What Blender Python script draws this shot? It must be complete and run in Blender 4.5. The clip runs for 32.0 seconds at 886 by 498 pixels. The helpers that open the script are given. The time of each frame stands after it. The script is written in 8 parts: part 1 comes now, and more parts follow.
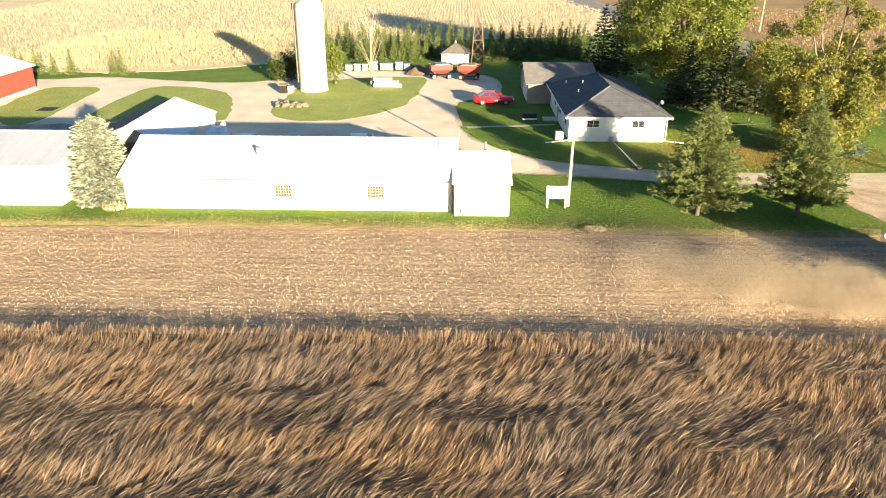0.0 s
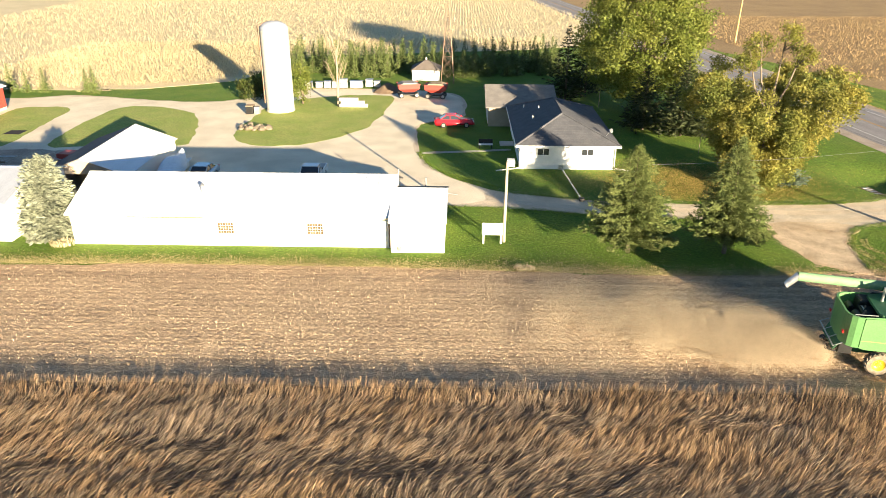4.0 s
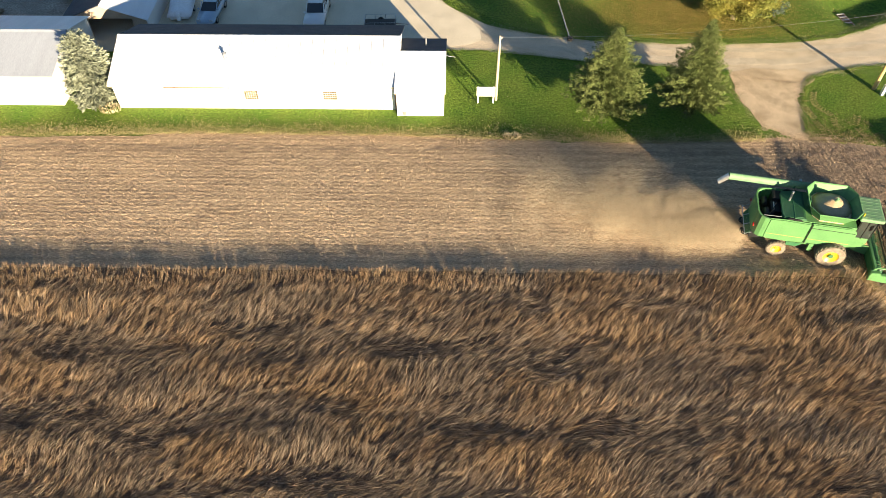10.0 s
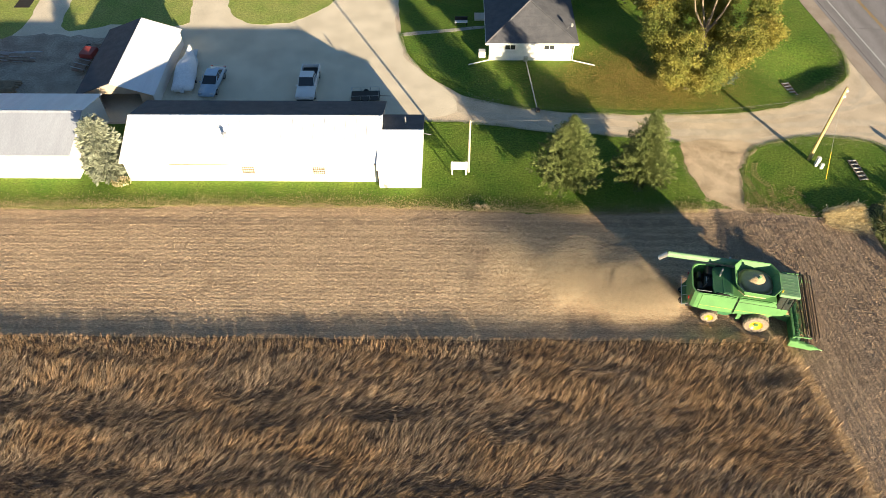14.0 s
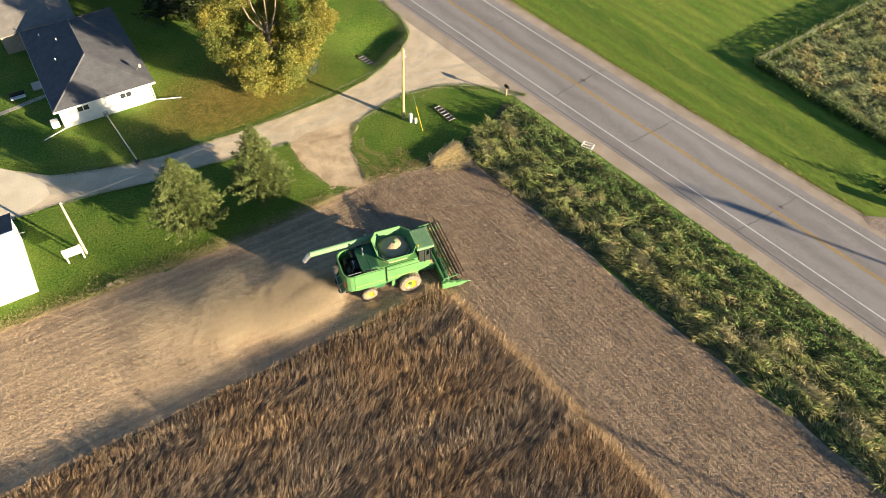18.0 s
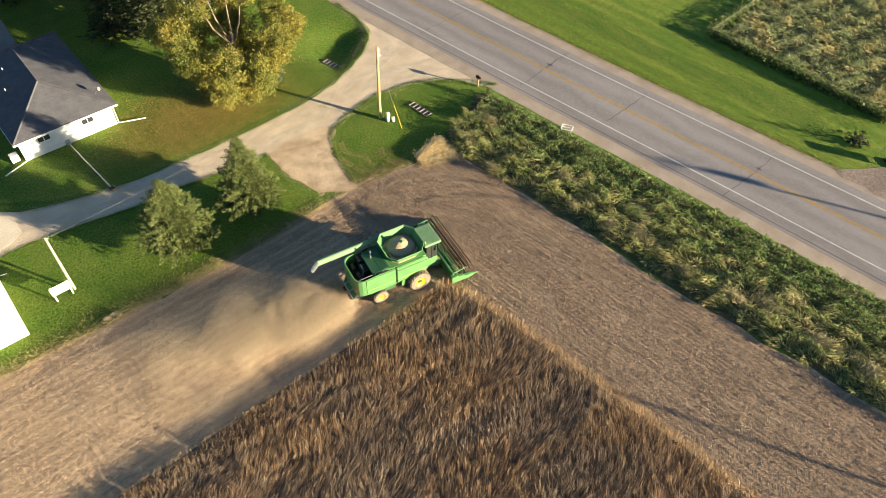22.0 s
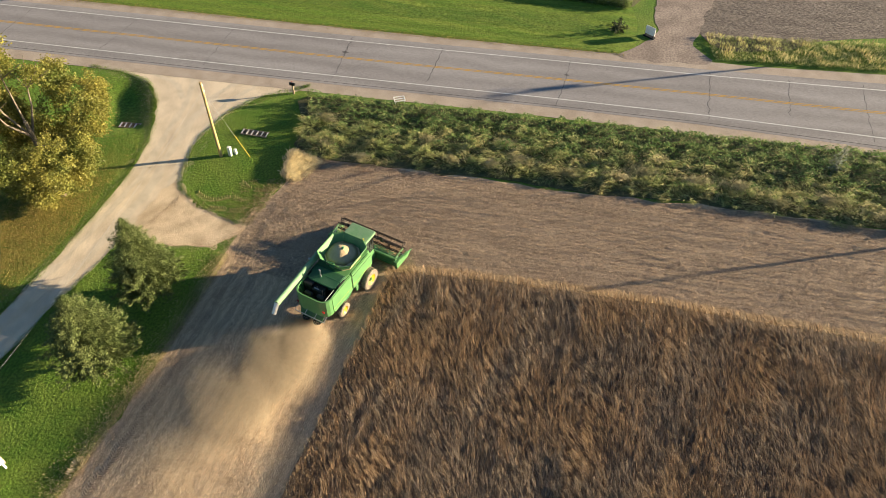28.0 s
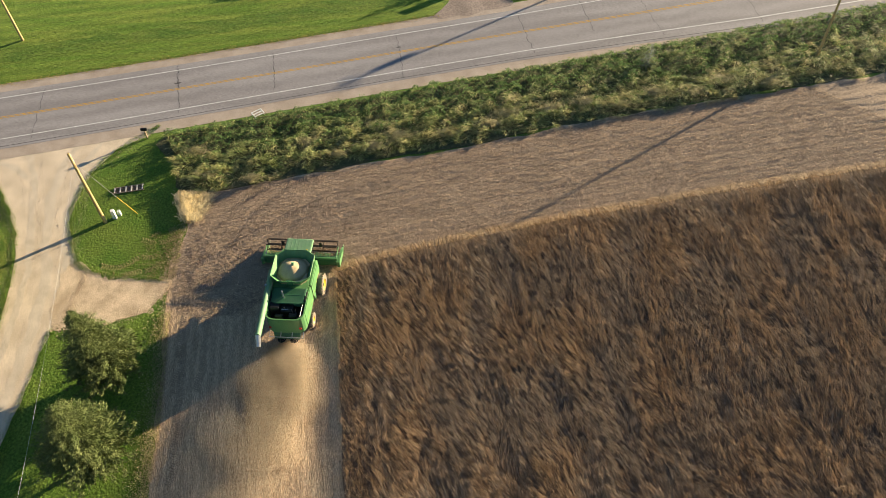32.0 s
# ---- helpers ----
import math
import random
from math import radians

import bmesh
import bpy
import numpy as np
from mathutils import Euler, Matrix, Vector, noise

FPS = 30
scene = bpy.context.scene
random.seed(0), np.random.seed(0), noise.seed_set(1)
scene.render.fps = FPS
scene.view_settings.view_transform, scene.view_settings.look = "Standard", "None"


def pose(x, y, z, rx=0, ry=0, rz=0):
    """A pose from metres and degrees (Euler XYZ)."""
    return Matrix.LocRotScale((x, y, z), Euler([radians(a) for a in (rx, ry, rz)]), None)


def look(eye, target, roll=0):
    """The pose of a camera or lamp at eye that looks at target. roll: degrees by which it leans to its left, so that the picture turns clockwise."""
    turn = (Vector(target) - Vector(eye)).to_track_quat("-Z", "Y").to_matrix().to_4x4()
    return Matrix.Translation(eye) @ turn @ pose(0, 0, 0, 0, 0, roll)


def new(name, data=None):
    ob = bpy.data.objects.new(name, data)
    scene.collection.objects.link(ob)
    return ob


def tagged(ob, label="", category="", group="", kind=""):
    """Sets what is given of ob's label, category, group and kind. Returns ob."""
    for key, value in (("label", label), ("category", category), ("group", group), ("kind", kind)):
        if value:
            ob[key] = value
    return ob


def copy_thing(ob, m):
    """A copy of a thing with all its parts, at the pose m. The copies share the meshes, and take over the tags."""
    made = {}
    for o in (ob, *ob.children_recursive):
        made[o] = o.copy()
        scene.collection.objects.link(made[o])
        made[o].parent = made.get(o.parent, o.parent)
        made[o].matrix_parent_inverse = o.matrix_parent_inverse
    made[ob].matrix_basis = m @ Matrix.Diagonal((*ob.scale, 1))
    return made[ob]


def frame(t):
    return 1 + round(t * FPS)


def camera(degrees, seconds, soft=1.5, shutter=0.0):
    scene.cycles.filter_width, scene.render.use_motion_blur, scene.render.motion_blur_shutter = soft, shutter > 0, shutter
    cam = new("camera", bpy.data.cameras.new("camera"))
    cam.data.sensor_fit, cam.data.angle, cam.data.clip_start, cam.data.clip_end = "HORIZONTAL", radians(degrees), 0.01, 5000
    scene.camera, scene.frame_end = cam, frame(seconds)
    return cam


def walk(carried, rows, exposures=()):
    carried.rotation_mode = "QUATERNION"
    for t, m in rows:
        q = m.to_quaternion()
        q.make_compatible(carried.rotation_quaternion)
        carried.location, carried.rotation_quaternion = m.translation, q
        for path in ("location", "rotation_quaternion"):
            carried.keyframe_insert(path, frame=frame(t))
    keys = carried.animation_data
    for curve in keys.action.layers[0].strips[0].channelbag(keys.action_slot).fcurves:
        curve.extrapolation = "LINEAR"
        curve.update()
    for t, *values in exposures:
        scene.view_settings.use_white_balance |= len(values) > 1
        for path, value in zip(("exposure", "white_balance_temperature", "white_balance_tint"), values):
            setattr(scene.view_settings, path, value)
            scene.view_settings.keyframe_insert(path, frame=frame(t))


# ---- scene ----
cam = camera(63.5, 32.0, soft=0.8)
PATH = [
    (0, (-3.552, -47.399, 18.181), (-3.595, -45.568, 17.379), 0.2),
    (0.5, (-2.567, -47.403, 18.153), (-2.61, -45.572, 17.351), 0.3),
    (1, (-1.58, -47.405, 18.125), (-1.624, -45.574, 17.322), 0.2),
    (1.5, (-0.557, -47.417, 18.077), (-0.602, -45.585, 17.275), 0.2),
    (2, (0.344, -47.433, 18.061), (0.301, -45.602, 17.258), 0.2),
    (2.5, (0.864, -47.436, 18.384), (0.826, -45.605, 17.581), 0.3),
    (3, (0.937, -47.448, 19.398), (0.9, -45.618, 18.593), 0.3),
    (3.5, (1.04, -47.465, 20.424), (0.998, -45.633, 19.624), 0.3),
    (5.5, (0.82, -47.553, 25.096), (0.781, -45.814, 24.11), 0.0),
    (6, (0.85, -47.53, 26.163), (0.811, -45.838, 25.098), -0.0),
    (6.5, (0.884, -47.519, 27.202), (0.846, -45.876, 26.063), -0.1),
    (7, (0.8, -47.551, 28.38), (0.767, -45.964, 27.162), -0.1),
    (7.5, (0.845, -47.613, 29.673), (0.811, -46.088, 28.379), -0.2),
    (8, (0.958, -47.772, 30.991), (0.924, -46.308, 29.629), -0.3),
    (8.5, (1.045, -47.855, 32.472), (1.011, -46.457, 31.042), -0.4),
    (9, (0.972, -47.817, 34.254), (0.94, -46.495, 32.753), -0.5),
    (9.5, (0.916, -47.792, 36.167), (0.89, -46.481, 34.657), -0.1),
    (10, (0.948, -47.834, 38.145), (0.918, -46.524, 36.634), -0.4),
    (10.5, (0.982, -47.793, 40.18), (0.95, -46.487, 38.666), -0.5),
    (11, (0.975, -47.721, 42.274), (0.942, -46.418, 40.758), -0.5),
    (11.5, (0.877, -47.707, 44.303), (0.846, -46.405, 42.785), -0.5),
    (12, (0.899, -47.796, 45.919), (0.868, -46.49, 44.404), -0.5),
    (12.5, (0.897, -47.868, 46.736), (0.865, -46.562, 45.222), -0.6),
    (13, (1.127, -47.865, 46.777), (1.091, -46.559, 45.263), -0.7),
    (13.5, (1.369, -47.856, 46.881), (1.337, -46.551, 45.365), -0.6),
    (15.5, (8.993, -48.62, 47.799), (9.104, -47.327, 46.278), -1.5),
    (16, (8.839, -48.545, 47.935), (9.184, -47.289, 46.417), 0.6),
    (16.5, (8.867, -48.491, 48.107), (9.257, -47.248, 46.588), 0.9),
    (17, (9.207, -48.507, 48.095), (9.695, -47.297, 46.579), 0.8),
    (17.5, (8.931, -48.405, 47.948), (9.538, -47.244, 46.437), 1.3),
    (18, (8.58, -48.275, 47.889), (9.296, -47.175, 46.38), 1.5),
    (18.5, (8.494, -48.175, 47.952), (9.216, -47.083, 46.44), 1.5),
    (19, (8.358, -48.061, 47.932), (9.088, -46.975, 46.419), 1.4),
    (19.5, (7.906, -47.792, 47.782), (8.677, -46.733, 46.27), 1.4),
    (20, (7.21, -47.471, 47.512), (8.037, -46.448, 46.006), 1.5),
    (20.5, (6.401, -47.132, 47.196), (7.248, -46.116, 45.695), 1.3),
    (21, (5.646, -46.562, 47.122), (6.495, -45.548, 45.621), 1.2),
    (21.5, (4.804, -45.723, 47.24), (5.656, -44.719, 45.735), 1.2),
    (22, (3.759, -44.878, 47.188), (4.622, -43.884, 45.682), 1.2),
    (22.5, (2.576, -44.158, 46.92), (3.467, -43.181, 45.419), 1.0),
    (23, (1.421, -43.39, 46.649), (2.351, -42.443, 45.153), 0.7),
    (23.5, (0.211, -42.487, 46.364), (1.209, -41.601, 44.874), 0.7),
    (24, (-0.986, -41.546, 46.004), (0.057, -40.702, 44.521), 0.6),
    (24.5, (-2.151, -40.628, 45.666), (-1.052, -39.844, 44.191), 0.5),
    (26.5, (-5.143, -37.111, 45.914), (-3.941, -36.503, 44.436), 0.1),
    (27, (-5.836, -35.737, 45.955), (-4.605, -35.199, 44.474), 0.3),
    (27.5, (-6.545, -34.31, 45.976), (-5.28, -33.86, 44.494), 0.4),
    (28, (-7.363, -32.748, 46.067), (-6.084, -32.345, 44.583), 0.3),
    (28.5, (-8.114, -31.321, 46.303), (-6.827, -30.955, 44.816), 0.0),
    (29, (-8.781, -29.747, 46.584), (-7.482, -29.446, 45.093), -0.2),
    (29.5, (-9.434, -28.181, 46.889), (-8.124, -27.953, 45.395), -0.3),
    (30, (-9.88, -26.75, 47.486), (-8.569, -26.599, 45.983), -0.4),
    (30.5, (-10.101, -25.442, 48.306), (-8.8, -25.371, 46.789), -0.5),
    (31, (-10.398, -24.111, 48.817), (-9.105, -24.116, 47.292), -0.5),
    (31.5, (-10.884, -22.838, 48.976), (-9.596, -22.918, 47.448), -0.6),
    (32, (-11.341, -21.559, 49.188), (-10.061, -21.714, 47.659), -0.7),
]
walk(cam, [(t, look(eye, target, roll)) for t, eye, target, roll in PATH],
     exposures=[(0, 2.3), (3.5, 2.26), (6, 2.22), (9, 2.08), (13, 1.98), (17, 2.07), (24, 2.07), (32, 2.0)])

# ---------- light ----------
SUN_DIR = Vector((0.47, -0.88, 0.0)).normalized()
SUN_ELEV = radians(9.8)
sun_vec = Vector((SUN_DIR.x * math.cos(SUN_ELEV), SUN_DIR.y * math.cos(SUN_ELEV), math.sin(SUN_ELEV)))
world = bpy.data.worlds.new("world")
scene.world = world
world.use_nodes = True
wn = world.node_tree
sky = wn.nodes.new("ShaderNodeTexSky")
sky.sky_type = "NISHITA"
sky.sun_disc = False
sky.sun_elevation = SUN_ELEV
sky.sun_rotation = math.atan2(SUN_DIR.x, SUN_DIR.y)
sky.air_density = 1.0
sky.dust_density = 0.3
sky.ozone_density = 3.0
wn.links.new(sky.outputs[0], wn.nodes["Background"].inputs[0])
wn.nodes["Background"].inputs[1].default_value = 0.044
sun = new("sun", bpy.data.lights.new("sun", "SUN"))
sun.data.energy = 5.0
sun.data.angle = radians(0.6)
sun.data.color = (1.0, 0.81, 0.55)
sun.matrix_world = Matrix.Translation((60, -120, 60)) @ sun_vec.to_track_quat("Z", "Y").to_matrix().to_4x4()

# ---------- material tools ----------
def mat(name, col, col2=None, rough=0.85, metal=0.0, scale=1.5, fine=18.0, amount=0.5, bump=0.15, dist=0.02,
        rand=0.0, island=0.0, spec=0.3, coords="Object", stretch=(1, 1, 1), bands=None):
    """A surface whose colour varies at two scales, with fine relief. rand, island: spread of brightness from piece to piece."""
    m = bpy.data.materials.new(name)
    m.use_nodes = True
    n, l = m.node_tree.nodes, m.node_tree.links
    b = n["Principled BSDF"]
    b.inputs["Roughness"].default_value = rough
    b.inputs["Metallic"].default_value = metal
    b.inputs["Specular IOR Level"].default_value = spec
    tc = n.new("ShaderNodeTexCoord")
    mp = n.new("ShaderNodeMapping")
    mp.inputs["Scale"].default_value = stretch
    l.new(tc.outputs[coords], mp.inputs[0])
    big, small = n.new("ShaderNodeTexNoise"), n.new("ShaderNodeTexNoise")
    big.inputs["Scale"].default_value, big.inputs["Detail"].default_value = scale, 4
    small.inputs["Scale"].default_value, small.inputs["Detail"].default_value = fine, 5
    l.new(mp.outputs[0], big.inputs["Vector"])
    l.new(mp.outputs[0], small.inputs["Vector"])
    ramp = n.new("ShaderNodeMapRange")
    ramp.inputs[1].default_value, ramp.inputs[2].default_value = 0.35, 0.65
    l.new(big.outputs[0], ramp.inputs[0])
    mix = n.new("ShaderNodeMix")
    mix.data_type = "RGBA"
    mix.inputs["A"].default_value = (*col, 1)
    mix.inputs["B"].default_value = (*(col2 or [c * 0.75 for c in col]), 1)
    l.new(ramp.outputs[0], mix.inputs["Factor"])
    val = n.new("ShaderNodeMapRange")
    val.inputs[1].default_value, val.inputs[2].default_value = 0.3, 0.7
    val.inputs[3].default_value, val.inputs[4].default_value = 1 - amount * 0.5, 1 + amount * 0.5
    l.new(small.outputs[0], val.inputs[0])
    factor = val.outputs[0]
    for spread, node, sock in ((rand, "ShaderNodeObjectInfo", "Random"), (island, "ShaderNodeNewGeometry", "Random Per Island")):
        if spread:
            src = n.new(node)
            r = n.new("ShaderNodeMapRange")
            r.inputs[3].default_value, r.inputs[4].default_value = 1 - spread, 1 + spread
            l.new(src.outputs[sock], r.inputs[0])
            mul = n.new("ShaderNodeMath")
            mul.operation = "MULTIPLY"
            l.new(factor, mul.inputs[0])
            l.new(r.outputs[0], mul.inputs[1])
            factor = mul.outputs[0]
    if bands:
        turn, wavelength, depth = bands
        bmap = n.new("ShaderNodeMapping")
        bmap.inputs["Rotation"].default_value = (0, 0, radians(turn))
        l.new(tc.outputs[coords], bmap.inputs[0])
        wv = n.new("ShaderNodeTexWave")
        wv.inputs["Scale"].default_value = 0.314 / wavelength
        wv.inputs["Distortion"].default_value, wv.inputs["Detail"].default_value, wv.inputs["Detail Scale"].default_value = 4.0, 4, 1.2
        l.new(bmap.outputs[0], wv.inputs["Vector"])
        r = n.new("ShaderNodeMapRange")
        r.inputs[3].default_value, r.inputs[4].default_value = 1 - depth, 1 + depth
        l.new(wv.outputs["Fac"], r.inputs[0])
        mul = n.new("ShaderNodeMath")
        mul.operation = "MULTIPLY"
        l.new(factor, mul.inputs[0])
        l.new(r.outputs[0], mul.inputs[1])
        factor = mul.outputs[0]
    vm = n.new("ShaderNodeVectorMath")
    vm.operation = "SCALE"
    l.new(mix.outputs["Result"], vm.inputs[0])
    l.new(factor, vm.inputs["Scale"])
    l.new(vm.outputs[0], b.inputs["Base Color"])
    if bump:
        bp = n.new("ShaderNodeBump")
        bp.inputs["Strength"].default_value, bp.inputs["Distance"].default_value = bump, dist
        l.new(small.outputs[0], bp.inputs["Height"])
        l.new(bp.outputs[0], b.inputs["Normal"])
    return m


def leafy(name, col, col2, scale=0.6, island=0.35, rough=0.6, through_light=0.35, warm=None):
    """Leaves, needles and dry stalks: varied from piece to piece, partly letting light through."""
    m = mat(name, col, col2, rough=rough, scale=scale, fine=3.0, amount=0.3, bump=0, island=island, spec=0.25)
    n, l = m.node_tree.nodes, m.node_tree.links
    b, out = n["Principled BSDF"], n["Material Output"]
    tr = n.new("ShaderNodeBsdfTranslucent")
    mx = n.new("ShaderNodeMixShader")
    mx.inputs[0].default_value = through_light
    l.new(b.inputs["Base Color"].links[0].from_socket, tr.inputs[0])
    l.new(b.outputs[0], mx.inputs[1])
    l.new(tr.outputs[0], mx.inputs[2])
    l.new(mx.outputs[0], out.inputs[0])
    return m


def glass_mat(name, tint=(0.03, 0.035, 0.04)):
    m = bpy.data.materials.new(name)
    m.use_nodes = True
    b = m.node_tree.nodes["Principled BSDF"]
    b.inputs["Base Color"].default_value = (*tint, 1)
    b.inputs["Roughness"].default_value = 0.06
    b.inputs["Specular IOR Level"].default_value = 0.6
    b.inputs["Coat Weight"].default_value = 0.6
    return m


# ---------- mesh tools ----------
def mesh_of(name, verts, faces, material, smooth=False):
    """A mesh from arrays: verts (n, 3), faces (m, k) all with k corners."""
    v, f = np.asarray(verts, np.float32), np.asarray(faces, np.int32)
    me = bpy.data.meshes.new(name)
    me.vertices.add(len(v))
    me.vertices.foreach_set("co", v.ravel())
    me.loops.add(f.size)
    me.loops.foreach_set("vertex_index", f.ravel())
    me.polygons.add(len(f))
    me.polygons.foreach_set("loop_start", np.arange(0, f.size, f.shape[1], dtype=np.int32))
    me.update(calc_edges=True)
    me.materials.append(material)
    if smooth:
        me.polygons.foreach_set("use_smooth", np.ones(len(f), bool))
    return me


def thing(name, m, label, category, group="", kind=""):
    ob = new(name)
    ob.matrix_world = m
    return tagged(ob, label, category, group, kind)


def part(name, bm, material, parent=None, label="", smooth=False):
    """Links a bmesh as one mesh object under a thing or part."""
    me = bpy.data.meshes.new(name)
    bmesh.ops.recalc_face_normals(bm, faces=bm.faces)
    bm.to_mesh(me)
    bm.free()
    me.materials.append(material)
    if smooth:
        for p in me.polygons:
            p.use_smooth = True
    ob = new(name, me)
    if parent:
        ob.parent = parent
    if label:
        ob["label"] = label
    return ob


def shared(name, me, parent, m, label=""):
    ob = new(name, me)
    ob.parent = parent
    ob.matrix_basis = m
    if label:
        ob["label"] = label
    return ob


def box(x0, y0, z0, x1, y1, z1, bevel=0.0, bm=None):
    b = bm or bmesh.new()
    r = bmesh.ops.create_cube(b, size=1.0, matrix=Matrix.Translation(((x0 + x1) / 2, (y0 + y1) / 2, (z0 + z1) / 2)) @ Matrix.Diagonal((x1 - x0, y1 - y0, z1 - z0, 1)))
    if bevel:
        es = list({e for v in r["verts"] for e in v.link_edges})
        bmesh.ops.bevel(b, geom=es, offset=bevel, segments=2, affect="EDGES", profile=0.6)
    return b


def tube(a, b, r0, r1=None, n=12, bm=None, caps=True):
    """A round bar from point a to point b."""
    bm = bm or bmesh.new()
    a, b = Vector(a), Vector(b)
    d = b - a
    m = Matrix.Translation((a + b) / 2) @ d.to_track_quat("Z", "Y").to_matrix().to_4x4()
    bmesh.ops.create_cone(bm, cap_ends=caps, segments=n, radius1=r0, radius2=r0 if r1 is None else r1, depth=d.length, matrix=m)
    return bm


def prism(outline, z0, z1, axis="z", bm=None):
    """A solid from an outline in a plane, drawn out along an axis: z (outline x, y), y (x, z) or x (y, z)."""
    bm = bm or bmesh.new()
    put = {"z": lambda a, b, c: (a, b, c), "y": lambda a, b, c: (a, c, b), "x": lambda a, b, c: (c, a, b)}[axis]
    lo = [bm.verts.new(put(a, b, z0)) for a, b in outline]
    hi = [bm.verts.new(put(a, b, z1)) for a, b in outline]
    bm.faces.new(lo)
    bm.faces.new(hi)
    k = len(lo)
    for i in range(k):
        bm.faces.new((lo[i], lo[(i + 1) % k], hi[(i + 1) % k], hi[i]))
    bmesh.ops.recalc_face_normals(bm, faces=bm.faces)
    return bm


def slab(pts, thick, bm=None):
    """A flat plate with the given corners on top, thick metres deep along its normal."""
    bm = bm or bmesh.new()
    p = [Vector(q) for q in pts]
    nrm = (p[1] - p[0]).cross(p[2] - p[0]).normalized()
    if nrm.z < 0:
        nrm = -nrm
    hi = [bm.verts.new(q) for q in p]
    lo = [bm.verts.new(q - nrm * thick) for q in p]
    bm.faces.new(hi)
    bm.faces.new(lo)
    k = len(p)
    for i in range(k):
        bm.faces.new((lo[i], lo[(i + 1) % k], hi[(i + 1) % k], hi[i]))
    return bm


def curve_outline(pts, step=1.0, rough=0.12, seed=0, sharp=False):
    """A closed outline run smoothly through the points, with a slightly uneven edge."""
    p = [Vector((*q, 0)) for q in pts]
    out, k = [], len(p)
    for i in range(k):
        a, b, c, d = p[i - 1], p[i], p[(i + 1) % k], p[(i + 2) % k]
        n = max(1, int((c - b).length / step))
        for j in range(n):
            t = j / n
            q = b.lerp(c, t) if sharp else 0.5 * (2 * b + (c - a) * t + (2 * a - 5 * b + 4 * c - d) * t * t + (3 * b - a - 3 * c + d) * t ** 3)
            w = noise.noise_vector(Vector((q.x * 0.45 + seed, q.y * 0.45, seed))) * rough * 1.6 + noise.noise_vector(Vector((q.x * 1.7, q.y * 1.7, seed + 5))) * rough
            out.append((q.x + w.x, q.y + w.y))
    return out


def sheet(name, pts, z, material, label="", category="ground", step=1.0, rough=0.12, seed=0, sharp=False, low=-0.15):
    """A piece of ground with the given outline and a low edge."""
    o = curve_outline(pts, step, rough, seed, sharp)
    bm = prism(o, low, z)
    bmesh.ops.triangulate(bm, faces=[f for f in bm.faces if len(f.verts) > 4])
    ob = part(name, bm, material)
    return tagged(ob, label, category, kind="structure")


def blades(base, tip, width, bend=0.0, twist=0.15):
    """Arrays for thin stalks: one narrow bent kite from base to tip."""
    n = len(base)
    d = tip - base
    side = np.stack([-d[:, 1], d[:, 0], np.zeros(n)], 1) + np.random.normal(0, twist, (n, 3)) * np.linalg.norm(d, axis=1)[:, None]
    side /= np.linalg.norm(side, axis=1)[:, None] + 1e-9
    w = np.broadcast_to(np.asarray(width), (n,))[:, None]
    mid = base + d * 0.55 + np.stack([np.zeros(n), np.zeros(n), np.full(n, bend)], 1) * np.linalg.norm(d, axis=1)[:, None]
    v = np.stack([base, mid + side * w * 0.55, tip, mid - side * w * 0.55], 1).reshape(-1, 3)
    return v, np.arange(4 * n).reshape(n, 4)


def leaf_quads(c, size, droop=None, flat=0.0, slim=0.34):
    """Arrays for leaves: a small bent diamond at each centre, turned at random."""
    n = len(c)
    a = np.random.normal(0, 1, (n, 3))
    a[:, 2] *= 1 - flat
    a /= np.linalg.norm(a, axis=1)[:, None]
    if droop is not None:
        a = a * 0.5 + droop
        a /= np.linalg.norm(a, axis=1)[:, None]
    b = np.cross(a, np.random.normal(0, 1, (n, 3)) + [0, 0, 2.0 * flat])
    b /= np.linalg.norm(b, axis=1)[:, None] + 1e-9
    s = np.broadcast_to(np.asarray(size), (n,))[:, None]
    v = np.stack([c - a * s * 0.6, c + b * s * slim, c + a * s * 0.6, c - b * s * slim], 1).reshape(-1, 3)
    f = np.arange(4 * n).reshape(n, 4)
    return v, f


def inside(px, py, poly):
    """Which points lie inside the outline."""
    r = np.zeros(len(px), bool)
    k = len(poly)
    for i in range(k):
        (x0, y0), (x1, y1) = poly[i], poly[(i + 1) % k]
        if y0 == y1:
            continue
        r ^= ((y0 > py) != (y1 > py)) & (px < (x1 - x0) * (py - y0) / (y1 - y0) + x0)
    return r


def waves(x, y, s, seed=0):
    """A smooth random field of the plan, about -1 to 1, s metres across."""
    r = np.random.RandomState(seed)
    out = np.zeros_like(x)
    for k in range(7):
        a, q = r.uniform(0, 2 * np.pi), r.uniform(0.5, 1.9)
        out += np.sin((x * np.cos(a) + y * np.sin(a)) * q * 2 * np.pi / s + r.uniform(0, 6.3)) / 2.2
    return out

